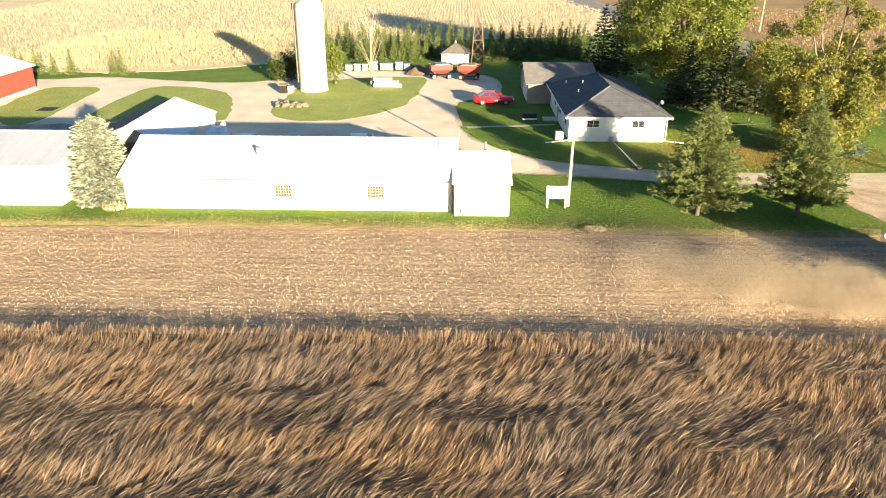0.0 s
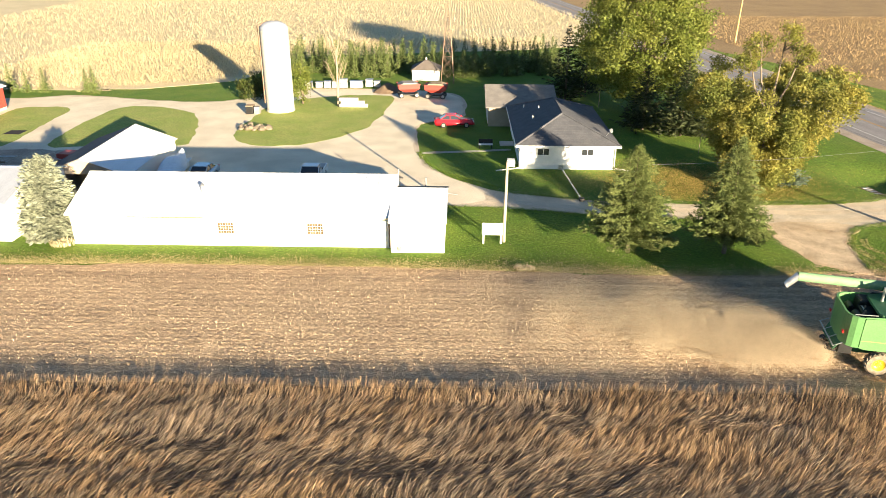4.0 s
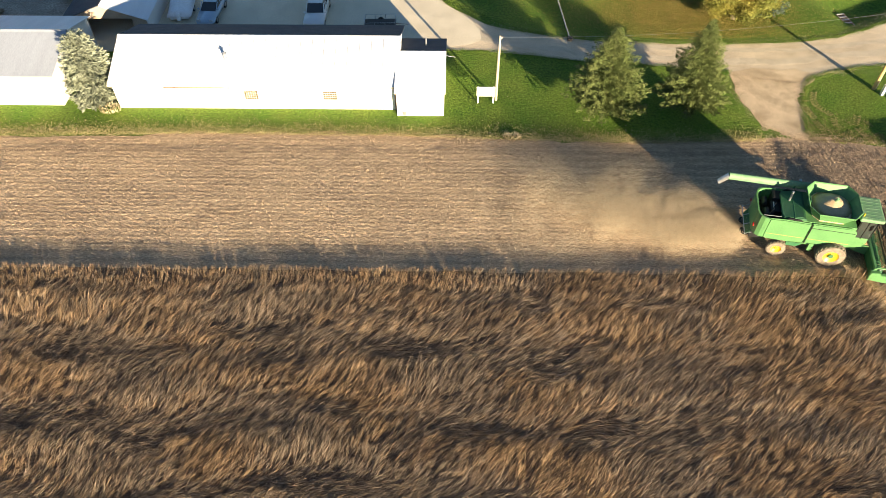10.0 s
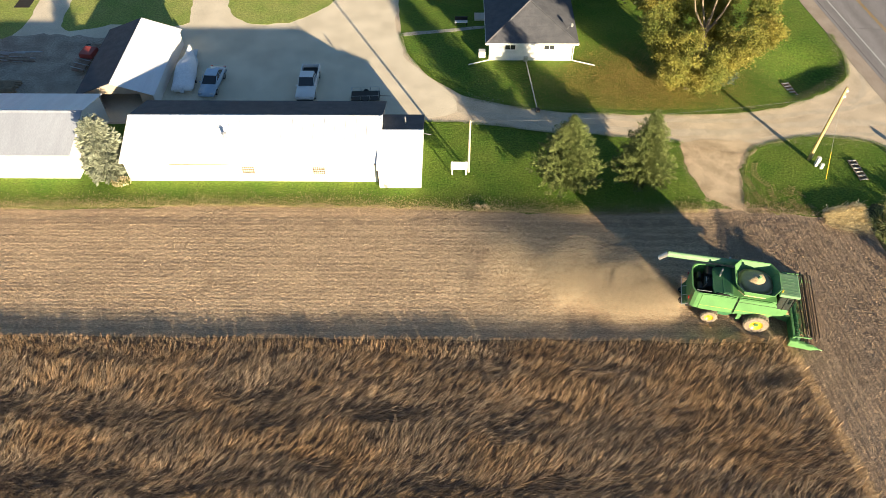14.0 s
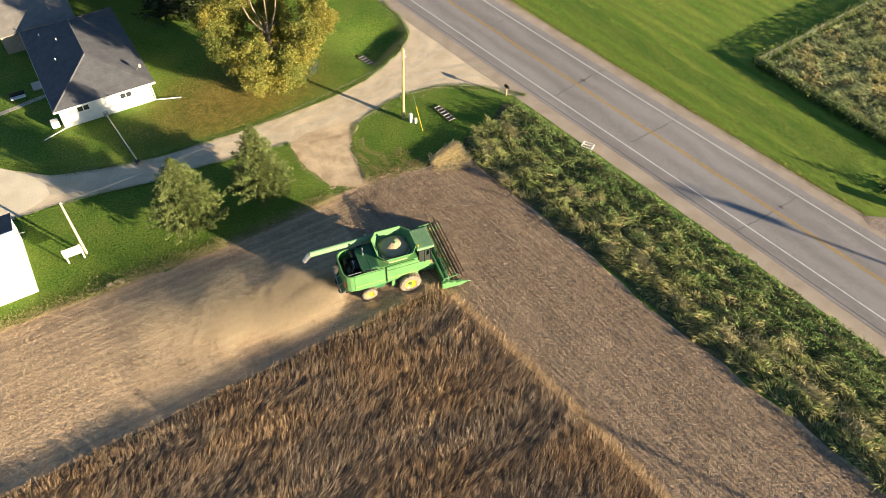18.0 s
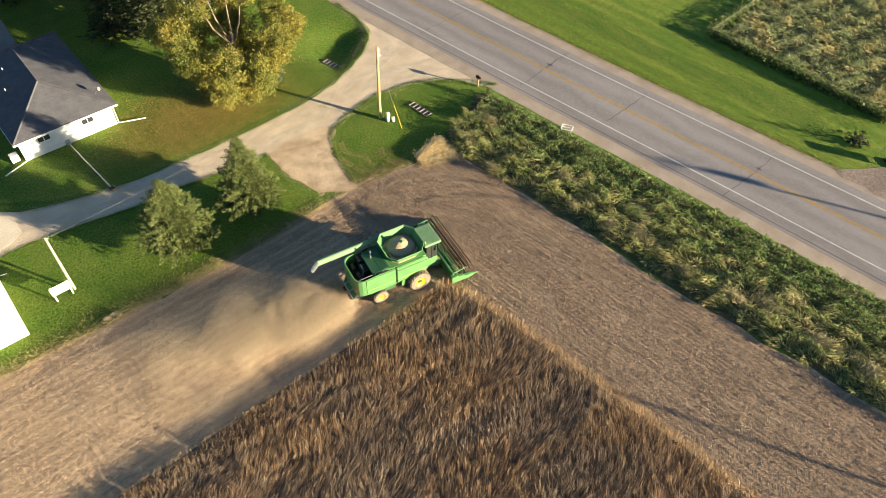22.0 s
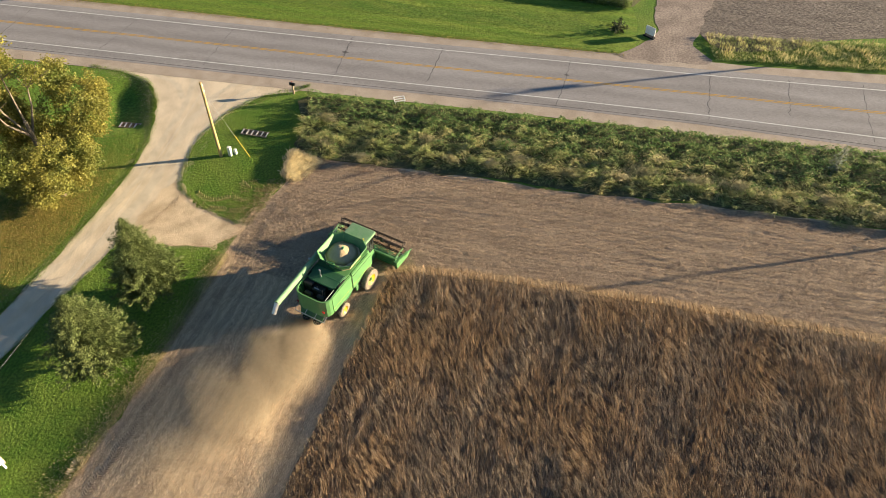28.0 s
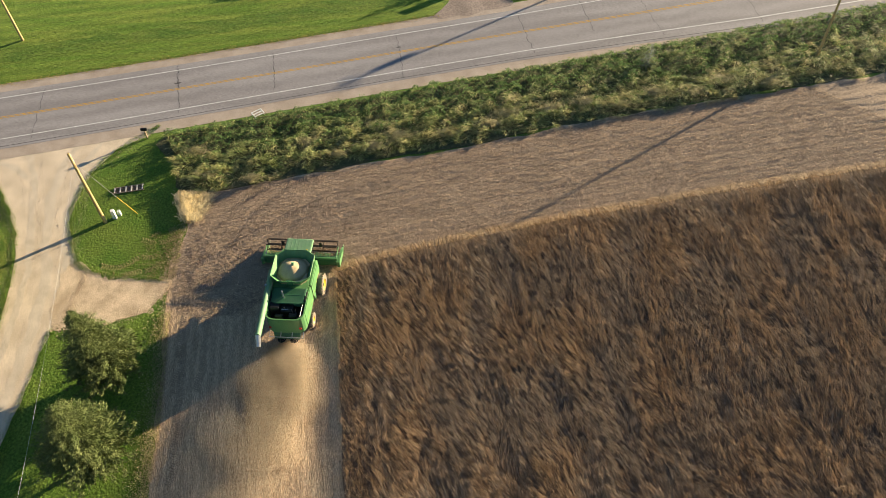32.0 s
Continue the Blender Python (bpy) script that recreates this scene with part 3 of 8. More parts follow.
snap = np.round(along / 0.38) * 0.38 + np.random.normal(0, 0.05, len(q)) - 0.12 * q[:, 1]
q[east, 0] = snap[east]
n = len(q)
flat = np.random.rand(n) < 0.7
high, lean, broad, ang = np.where(flat, np.random.uniform(0.01, 0.05, n), np.random.uniform(0.06, 0.14, n)), np.where(flat, np.random.uniform(0.08, 0.3, n), 0.04), np.random.uniform(0.02, 0.05, n), np.random.uniform(0, 6.28, n)
CHAFF = leafy("fresh_pale_chaff", (0.59, 0.453, 0.305), (0.467, 0.355, 0.236), scale=0.5, island=0.3, rough=0.85, through_light=0.2)
for sel, m, label in ((east, STEM, "weathered cut bean stems on the headland"), (~east, CHAFF, "short cut bean stems and fresh chaff on the soil")):
    v, f = standing(q[sel], high[sel], ang[sel], lean[sel], broad[sel], z=0.03)
    stuff("stubble", v, f, m, label, "stubble")

# straw along the crop's edge
t = np.random.rand(15000)
xs = np.array([29.0, 30.8, 32.2, 33.7, 35.3])
ys = np.array([-17, -27.6, -39, -56, -79])
yy = -17 - 62 * t
q = np.stack([np.interp(-yy, -ys, xs) + np.random.normal(0.12, 0.15, 15000), yy], 1)
v, f = standing(q, np.random.uniform(0.01, 0.07, 15000), np.random.uniform(0, 6.28, 15000), np.random.uniform(0.15, 0.45, 15000), 0.035, z=0.065)
stuff("straw", v, f, leafy("orange_straw", (0.56, 0.41, 0.24), (0.46, 0.32, 0.18), scale=0.7, island=0.3, rough=0.75, through_light=0.2), "orange straw along the edge of the crop", "straw")

# weeds in the ditch beside the road
def ditch(y0, y1, n, seed, lo=0.0, hi=1.0):
    r = np.random.RandomState(seed)
    y = r.uniform(y0, y1, n)
    w = r.uniform(lo, hi, n)
    west = np.interp(-y, [-1.5, 3.5, 10.7, 17, 31, 48, 62, 90, 150], [44.5, 40.3, 41.0, 42.2, 43.9, 45.8, 47.0, 50.3, 58.5]) + 0.30 * waves(y, y * 0, 3.3, 101) + 0.22 * waves(y, y * 0, 1.2, 102)
    east = 49.3 - 0.150 * y + 0.12 * waves(y, y * 0, 1.6, 103)
    x = west + (east - west) * w
    cut = y < -2.7 + (x - 40.2) * 0.3 + 0.3 * waves(x, y * 0, 1.5, 104)
    return np.stack([x, y], 1)[cut], w[cut]


def weed_top(q, w):
    """Height of the tangled weeds: soft mounds with hollows between, falling off at both edges."""
    m = 0.62 + 0.32 * waves(q[:, 0], q[:, 1], 3.2, 12) + 0.32 * waves(q[:, 0], q[:, 1], 1.5, 13) + 0.10 * waves(q[:, 0], q[:, 1], 0.7, 15)
    return np.clip(m, 0.16, 1.35) * np.clip(np.minimum(w, 1 - w) * 10, 0.3, 1)


sheet("ditch_ground", [(44.6, -1.4), (49.0, -0.2), (52.0, -18), (55.6, -44), (59.2, -72), (62, -92), (70, -150), (58, -150), (50.2, -90), (47.2, -62), (45.9, -48), (43.2, -31), (41.6, -17), (40.1, -3.4)], 0.06, mat("ditch_soil", (0.06, 0.07, 0.025), (0.10, 0.09, 0.04), scale=0.8, fine=6, amount=0.9, bump=1, dist=0.1),
      "weedy ground of the roadside ditch", "ditch", step=1.5, rough=0.3, seed=21)
# broad dark leaves, thickest on the road side
WEEDDARK = leafy("broad_weed_leaves", (0.108, 0.185, 0.054), (0.165, 0.235, 0.077), scale=0.5, island=0.5, rough=0.8, through_light=0.3)
q, w = ditch(-95, 0.6, 96000, 31)
road_side = w + 0.16 * waves(q[:, 0], q[:, 1], 4.0, 19) + np.random.normal(0, 0.10, len(q))
use = (road_side > 0.47) | (np.random.rand(len(q)) < 0.22)
q, w = q[use], w[use]
z = weed_top(q, w) * np.random.uniform(0.35, 1.05, len(q)) ** 0.5 + 0.05
v, f = leaf_quads(np.concatenate([q, z[:, None]], 1), np.random.uniform(0.08, 0.2, len(q)), flat=0.45, slim=0.36)
stuff("roadside_weeds", v, f, WEEDDARK, "dense dark green broad-leaved weeds in the roadside ditch", "weeds")
# long arching grass laid over in swirls, olive and yellowing
OLIVE = leafy("olive_ditch_grass", (0.275, 0.31, 0.103), (0.39, 0.395, 0.16), scale=0.5, island=0.45, rough=0.6, through_light=0.35)
q, w = ditch(-95, 0.6, 100000, 33)
field_side = w + 0.16 * waves(q[:, 0], q[:, 1], 4.0, 19) + np.random.normal(0, 0.10, len(q))
use = (field_side < 0.55) | (np.random.rand(len(q)) < 0.16)
q, w = q[use], w[use]
top = weed_top(q, w)
pale = waves(q[:, 0] + 3, q[:, 1], 4.5, 17) + 0.6 * waves(q[:, 0], q[:, 1], 1.3, 18) - 0.9 * (w > 0.55) + np.random.normal(0, 0.25, len(q))
lay = 2.1 + 1.2 * waves(q[:, 0], q[:, 1], 3, 6) + np.random.normal(0, 0.3, len(q))
base = np.concatenate([q, (top * np.random.uniform(0.35, 0.9, len(q)))[:, None]], 1)
reach = np.random.uniform(0.3, 0.8, len(q))
tip = base + np.stack([np.cos(lay) * reach, np.sin(lay) * reach, np.random.uniform(-0.12, 0.25, len(q))], 1)
for k, (m, label) in enumerate(((OLIVE, "long bent olive-green grass over the ditch"), (DRYWEED, "swirls of long bent yellow grass over the ditch"))):
    pick = (pale > 0.6 - 0.3 * (q[:, 1] < -26)) == (k == 1)
    v, f = blades(base[pick], tip[pick], np.random.uniform(0.025, 0.06, pick.sum()), 0.2, 0.5)
    stuff("ditch_grass", v, f, m, label, "grass")


def grass_clump(x, y, rx, ry, h, n, seed):
    r = np.random.RandomState(seed)
    a, d = r.uniform(0, 6.28, n), np.sqrt(r.rand(n))
    q = np.stack([x + rx * d * np.cos(a), y + ry * d * np.sin(a)], 1)
    v, f = standing(q, r.uniform(0.6, 1.0, n) * h, a + r.normal(0, 0.6, n), r.uniform(0.1, 0.6, n) * h, r.uniform(0.03, 0.07, n), bend=0.12)
    return stuff("tall_grass", v, f, TALLGRASS, "clump of tall straw-coloured dry grass at the lawn's edge", "grass")


# the uncut corner of dry grass at the end of the ditch
r = np.random.RandomState(91)
across, south = r.rand(9000) ** 0.8, r.rand(9000) ** 2.2
q = np.stack([36.3 + 3.4 * across - 0.2 * south, -3.2 + 0.9 * across - (1.2 + 2.0 * across) * south], 1) + r.normal(0, 0.2, (9000, 2))
v, f = standing(q, r.uniform(0.25, 0.65, 9000) * (1 - 0.65 * south), -0.9 + r.normal(0, 0.8, 9000), r.uniform(0.15, 0.6, 9000), r.uniform(0.025, 0.05, 9000), bend=0.18)
stuff("tall_grass", v, f, TALLGRASS, "uncut corner of tall straw-coloured dry grass beside the lawn", "grass")
# straw-pale tussocks fallen over in the ditch
PALESTRAW = leafy("bleached_tussock_grass", (0.47, 0.415, 0.235), (0.36, 0.335, 0.165), scale=0.7, island=0.35, rough=0.75, through_light=0.35)
r = np.random.RandomState(93)
for x, y, s in ((46.8, -21.8, 1.0), (45.0, -23.6, 1.2), (43.6, -21.2, 0.7), (46.0, -33.2, 0.9), (46.9, -35.4, 1.2), (45.4, -3.0, 0.9), (42.0, -4.6, 0.7), (40.6, -9.0, 0.6), (45.2, -14.6, 0.7), (47.0, -40.2, 1.0), (47.6, -44.4, 1.1),
                (46.7, -47.6, 0.9), (48.6, -52.0, 1.1), (47.6, -56.4, 0.9), (49.2, -60.2, 1.1), (48.4, -65.0, 1.0), (44.9, -28.8, 0.6), (43.4, -17.4, 0.5), (49.4, -36.6, 0.7)):
    n = int(620 * s)
    a, d = r.uniform(0, 6.28, n), np.abs(r.normal(0, 0.55, n)) * s
    q = np.stack([x + d * np.cos(a) * 0.9, y + d * np.sin(a) * 1.9], 1)
    lay = r.uniform(0, 6.28)
    base = np.concatenate([q, r.uniform(0.35, 0.75, (n, 1))], 1)
    tip = base + np.stack([np.cos(lay + r.normal(0, 0.7, n)) * 0.6, np.sin(lay + r.normal(0, 0.7, n)) * 0.6, r.uniform(-0.15, 0.3, n)], 1)
    v, f = blades(base, tip, r.uniform(0.025, 0.05, n), 0.2, 0.5)
    stuff("ditch_tussock", v, f, PALESTRAW, "bleached straw-coloured tussock fallen over in the ditch", "grass")
grass_clump(5.6, -2.7, 0.7, 0.35, 0.35, 200, 4)
grass_clump(-28.3, 0.4, 0.9, 0.6, 0.5, 250, 6)

# rough grass edge between lawn and field, and tufts on the lawns
t = np.random.rand(20000)
x = -44 + 70 * t
q = np.stack([x, np.interp(x, [-44, -20, -4, 6, 16, 26], [-3.0, -2.3, -2.4, -2.8, -3.1, -2.7]) + np.abs(np.random.normal(0, 0.75, len(x))) - 0.3], 1)
v, f = standing(q, np.random.uniform(0.04, 0.17, len(q)), np.random.uniform(0, 6.28, len(q)), np.random.uniform(0.05, 0.2, len(q)), 0.03)
stuff("field_edge_grass", v, f, DRYWEED, "ragged yellow grass along the edge of the field", "grass")
q = np.concatenate([scatter([(-0.2, -2.3), (25, -2.5), (25, 6.2), (15, 7.8), (0.5, 9.2)], 80, 8), scatter([(30.5, -1.8), (40, -3), (48, 1), (44, 6.4), (39, 7.4), (34.5, 6.4), (31.5, 3)], 80, 9),
                    scatter([(-42, -2.7), (0, -2.2), (0, -0.1), (-42, 0.3)], 60, 10), scatter([(-3, 26), (4.5, 14.8), (12, 12.4), (24, 11.4), (37, 12.8), (45.5, 18), (46, 30), (30, 34), (-3, 34)], 45, 12)])
q = q[~inside(q[:, 0], q[:, 1], [(6.9, 20.4), (16.1, 20.4), (16.1, 36), (6.9, 36)])]
v, f = standing(q, np.random.uniform(0.03, 0.09, len(q)), np.random.uniform(0, 6.28, len(q)), np.random.uniform(0.01, 0.06, len(q)), 0.035, z=0.0)
v[:, 2] += np.repeat(dip(q[:, 0], q[:, 1]), 4)
stuff("lawn_blades", v, f, GRASSBLADE, "short green grass blades of the lawn", "grass")

# tufts that fray the edges of drive, dirt and lawns
def frayed(pts, n, spread, seed, h=0.12):
    r = np.random.RandomState(seed)
    p = np.array(curve_outline(pts, 0.4, 0.1, seed))
    q = p[r.randint(0, len(p), n)] + r.normal(0, spread, (n, 2))
    return standing(q, r.uniform(0.03, h, n), r.uniform(0, 6.28, n), r.uniform(0.02, 0.1, n), r.uniform(0.03, 0.05, n), z=0.0)


v, f = frayed([(25.3, 6.6), (20, 7.3), (15.5, 8.0), (12, 8.1), (8, 9.0), (4, 9.4), (0, 9.7), (4, 9.3), (12, 8.0), (20, 7.2)], 4000, 0.16, 71)
stuff("edge_tufts", v, f, GRASSBLADE, "uneven grass tufts along the edge of the drive", "grass")
v, f = frayed([(50.6, 1.0), (47.6, 4.6), (44.3, 6.7), (39, 7.6), (34.4, 6.6), (32.4, 5.7), (31.4, 4.4), (30.3, 1), (29.8, -1.6), (31.5, 4.3), (34.5, 6.5), (39, 7.5), (44.3, 6.6)], 5000, 0.16, 72)
stuff("edge_tufts", v, f, GRASSBLADE, "uneven grass tufts round the lawn island", "grass")
v, f = frayed([(46.6, 25.5), (46.7, 21.2), (45.7, 17.6), (42.3, 14.7), (37, 12.3), (31, 11.2), (23.7, 11.0), (15.7, 11.3), (9.4, 12.3), (4.1, 14.2), (-0.9, 19.2), (-3.1, 25.6), (-0.8, 19.3), (9.4, 12.4), (23.7, 11.1), (37, 12.4), (45.6, 17.7)], 9000, 0.16, 73)
stuff("edge_tufts", v, f, GRASSBLADE, "uneven grass tufts along the house lawn", "grass")

# clods and chaff strayed over the edges of dirt, field and drive
def strayed(pts, n, spread, seed, size=0.09):
    r = np.random.RandomState(seed)
    p = np.array(curve_outline(pts, 0.4, 0.1, seed, True))
    q = p[r.randint(0, len(p), n)] + r.standard_t(2.5, (n, 2)) * spread
    return leaf_quads(np.concatenate([q, r.uniform(0.03, 0.07, (n, 1))], 1), r.uniform(0.4, 1.3, n) * size, flat=0.85)


v, f = strayed([(25.5, 6.2), (25.3, 2.8), (26.0, 0.1), (27.2, -1.7), (29.6, -2.0), (30.2, 0.4), (30.4, 2.8), (31.4, 4.6)], 3600, 0.2, 171, 0.055)
stuff("dirt_clods", v, f, DIRT, "crumbs of bare dirt strewn over the grass edge", "dirt")
v, f = strayed([(-44, -2.6), (-20, -2.2), (-4, -2.3), (6, -2.7), (16, -3.0), (25, -2.6), (31, -2.2), (36, -3.4), (31, -2.3), (16, -3.1), (-20, -2.3)], 16000, 0.25, 172, 0.075)
stuff("field_crumbs", v, f, CHAFF, "chaff and soil crumbs along the edge of the field", "chaff")
v, f = strayed([(50.2, 1.6), (47.6, 4.6), (44.3, 6.7), (39, 7.6), (34.4, 6.6), (32.4, 5.7), (34.4, 6.5), (44.2, 6.6)], 3000, 0.22, 173, 0.04)
stuff("gravel_crumbs", v, f, GRAVEL, "gravel strewn along the edge of the lawn island", "gravel")
v, f = strayed([(46.6, 25.5), (46.7, 21.2), (45.7, 17.6), (42.3, 14.7), (37, 12.3), (31, 11.2), (23.7, 11.0), (15.7, 11.3), (9.4, 12.3), (4.1, 14.2), (9.4, 12.4), (23.7, 11.1), (37, 12.4), (45.6, 17.7)], 6000, 0.22, 174, 0.04)
stuff("gravel_crumbs", v, f, GRAVEL, "gravel strewn along the edge of the house lawn", "gravel")

# fallen leaves under the yellow ash
FALLEN = leafy("fallen_yellow_leaves", (0.38, 0.30, 0.085), (0.29, 0.225, 0.066), scale=0.8, island=0.45, rough=0.7, through_light=0.2)
r = np.random.RandomState(66)
q = np.stack([23.5 + r.normal(0, 5.4, 60000), 16.2 + r.normal(0, 3.4, 60000)], 1)
q = q[(q[:, 1] > 11.6 + 0.06 * np.abs(q[:, 0] - 23)) & (q[:, 0] < 41) & ((q[:, 0] > 16.6) | (q[:, 1] < 20))]
v, f = leaf_quads(np.concatenate([q, r.uniform(0.02, 0.09, (len(q), 1))], 1), r.uniform(0.05, 0.095, len(q)), flat=0.9)
stuff("fallen_leaves", v, f, FALLEN, "fallen yellow leaves strewn over the lawn", "leaves")

# lug marks of tyres pressed into the stubble
def tyre_track(pts, width=0.55, pitch=0.3, height=0.045):
    p = np.array(pts, float)
    d = np.r_[0, np.cumsum(np.hypot(*np.diff(p, axis=0).T))]
    s = np.arange(0, d[-1], pitch)
    x, y = np.interp(s, d, p[:, 0]), np.interp(s, d, p[:, 1])
    tx, ty = np.gradient(x), np.gradient(y)
    ln = np.hypot(tx, ty)
    t, nn = np.stack([tx, ty], 1) / ln[:, None], np.stack([-ty, tx], 1) / ln[:, None]
    wob = 0.14 * waves(x, y, 4.1, 81) + np.random.normal(0, 0.01, len(x))
    keep = waves(x, y, 2.3, 82) + np.random.normal(0, 0.5, len(x)) > -1.0
    c, t, nn = (np.stack([x, y], 1) + nn * wob[:, None])[keep], t[keep], nn[keep]
    V, F = [], []
    for sgn in (-1, 1):
        a, b = c + nn * 0.02 * sgn, c + nn * sgn * width / 2 - t * 0.32 * width
        wdt = t * 0.3 * pitch
        z0, z1 = np.full((len(c), 1), 0.008), np.full((len(c), 1), height) + 0.22 * height * np.random.normal(0, 1, (len(c), 1))
        quad = [np.concatenate([a - wdt, z0], 1), np.concatenate([b - wdt, z0], 1), np.concatenate([b, z1], 1), np.concatenate([a, z1], 1), np.concatenate([a + wdt, z0], 1), np.concatenate([b + wdt, z0], 1)]
        k = sum(len(q_) for q_ in V)
        V.append(np.stack(quad, 1).reshape(-1, 3))
        i = np.arange(len(c))[:, None] * 6 + k
        F.append(np.concatenate([i + [0, 1, 2, 3], i + [3, 2, 5, 4]], 1).reshape(-1, 4))
    return np.concatenate(V), np.concatenate(F)


TRACKSOIL = mat("pressed_soil", (0.39, 0.293, 0.20), (0.30, 0.22, 0.152), rough=0.95, scale=1.0, fine=8, amount=0.6, bump=0.6, dist=0.03)
def track_lines(name, lines, material, label, width, pitch, height=0.045):
    allv, allf, k = [], [], 0
    for line in lines:
        v, f = tyre_track(smooth_line(line), width, pitch, height)
        allv.append(v)
        allf.append(f + k)
        k += len(v)
    stuff(name, np.concatenate(allv), np.concatenate(allf), material, label, "tracks")


def smooth_line(pts, step=0.6):
    p = np.array(pts, float)
    for i in range(3):
        a, b = p[:-1] * 0.75 + p[1:] * 0.25, p[:-1] * 0.25 + p[1:] * 0.75
        p = np.concatenate([p[:1], np.stack([a, b], 1).reshape(-1, 2), p[-1:]])
    return p


lines = []
for off in (0.7, 1.7, 2.6, 4.1, 5.0, 6.2, 7.6, 8.7, 9.9):
    w0 = [29.3 + off * 0.98, 31.0 + off * 0.98, 32.4 + off * 0.98, 33.9 + off, 35.5 + off]
    up = 13.6 - off * 1.05 if off < 8 else 2.0
    lines.append([(w0[4], -79), (w0[3], -56), (w0[2], -39), (w0[1], -27.6), (w0[0] - 0.1, -17), (w0[0] - 0.7, -17 + up * 0.5), (w0[0] - 2.6, -17 + up * 0.85), (w0[0] - 6, -17 + up)] + ([(18, -17 + up * 1.02), (-2, -17 + up), (-40, -17 + up)] if off < 0 else []))
corner = [[(28.2, -2.9), (28.5, -3.6), (29.5, -6), (33, -11), (36.5, -17), (37.5, -24)], [(29.9, -2.9), (30.2, -3.6), (31.2, -5.5), (34.6, -10.5), (38, -16.5), (39.0, -24)],
          [(27.0, -3.2), (27.6, -4.4), (31, -9.5), (33.8, -14), (34.9, -20)], [(41.0, -12), (38, -8), (33, -5.2), (27, -4.4), (18, -4.2)], [(40.6, -14), (37, -9.8), (32, -7.0), (26, -6.2), (18, -6)],
          [(31, -4.4), (18, -4.7), (4, -4.6), (-14, -4.4), (-40, -4.6)], [(33, -3.9), (29, -4.6), (25.5, -7.4), (24.5, -11)], [(34.6, -4.6), (31, -6.0), (28.3, -9.0), (27.5, -12)]]
track_lines("tyre_marks", lines, TRACKSOIL, "chevron tyre marks pressed into the cut field", 0.62, 0.17, 0.026)
track_lines("tyre_marks", corner, TRACKSOIL, "deep chevron tyre marks curving round the field's corner", 0.62, 0.19, 0.042)
drive = [[(52.6, 14.5), (50.2, 12.8), (47.6, 12.2), (44, 11.6), (38, 10.6)], [(50.2, 22), (48.4, 17.4), (46, 14.2), (42.4, 12.0), (37, 10.0)], [(51.2, 3.4), (48.9, 5.8), (45.6, 8.0), (41, 9.0), (35, 8.2)], [(51.5, 9.0), (47.0, 10.4), (42, 11.0), (36.5, 10.2), (31, 8.9), (24, 8.6), (14, 9.6), (4, 11.8)], [(51.3, 7.0), (46.5, 8.6), (42, 9.2), (36.8, 8.4), (31, 7.2), (24, 7.7), (14, 8.7)],
         [(50.0, 15), (46.6, 12.6), (42, 11.9), (36, 10.9), (30.5, 6), (28.6, 1.5)], [(48.8, 17.5), (45, 13.2), (41, 12.4), (34, 10.2), (29.2, 5.4), (27.2, 1.2)]]
turned = [[(29.9, 4.9), (28.4, 3.0), (27.0, 0.6), (26.4, -1.6)], [(31.0, 4.3), (29.4, 2.4), (28.0, 0.2), (27.3, -1.8)], [(27.6, 2.9), (28.2, 0.4), (29.0, -1.6), (29.8, -3.2)], [(29.2, 3.6), (28.9, 1.2), (29.4, -0.8), (30.2, -2.6)], [(26.2, 2.4), (27.3, 0.2), (27.9, -2.2)]]
track_lines("tyre_marks", turned, DIRT, "chevron tyre marks in the bare dirt at the field's entry", 0.6, 0.2, 0.02)
WORN = mat("worn_grass", (0.21, 0.225, 0.06), (0.29, 0.25, 0.10), rough=0.95, scale=0.8, fine=9, amount=0.9, bump=0.8, dist=0.05)
lawn_lines = [[(31.9, 3.5), (31.9, 1.8), (32.1, 0.1), (33.1, -3.1)], [(30.9, 2.4), (30.6, 0.8), (30.9, -0.9), (32.4, -3.5)], [(34.6, 0.6), (34.2, -1.0), (34.6, -3.4)]]
track_lines("tyre_marks", lawn_lines, WORN, "tyre marks pressed across the worn lawn corner", 0.6, 0.24, 0.05)
q = scatter([(30.9, 2.6), (32.2, 1.2), (35.2, -0.2), (36.2, -3.3), (29.4, -3.0), (29.8, 0.2)], 260, 91)
q = q[np.random.RandomState(92).rand(len(q)) < np.clip(0.75 - 0.22 * (q[:, 1] + 2.6) + 0.3 * waves(q[:, 0], q[:, 1], 1.3, 93), 0, 1)]
n = len(q)
v, f = standing(q, np.random.uniform(0.02, 0.08, n), np.random.uniform(0, 6.28, n), np.random.uniform(0.06, 0.2, n), np.random.uniform(0.02, 0.04, n), z=0.03)
stuff("trodden_grass", v, f, leafy("trodden_dry_grass", (0.30, 0.25, 0.115), (0.22, 0.20, 0.075), scale=0.6, island=0.45, rough=0.85, through_light=0.25), "dry trodden grass at the lawn's corner by the field", "grass")
track_lines("wheel_marks", drive, GRAVEL, "shallow wheel marks in the gravel drive", 0.36, 0.16, 0.016)

# the ripe corn field beyond the yard
cornpoly = [(-120, 57), (-66, 56.5), (-55, 56), (-38, 62), (-32, 73), (-30.5, 88), (18, 101), (24, 109), (33, 150), (20, 230), (-120, 230)]
q = scatter(cornpoly, 1.4, 14)
q = np.concatenate([q, scatter([(-75, 57), (-55, 56), (-38, 62), (-32, 73), (-30.5, 88), (18, 101), (18, 112), (-75, 100)], 5, 15)])
q[:, 0] = np.round(q[:, 0] / 0.76) * 0.76 + np.random.normal(0, 0.08, len(q))
n = len(q)
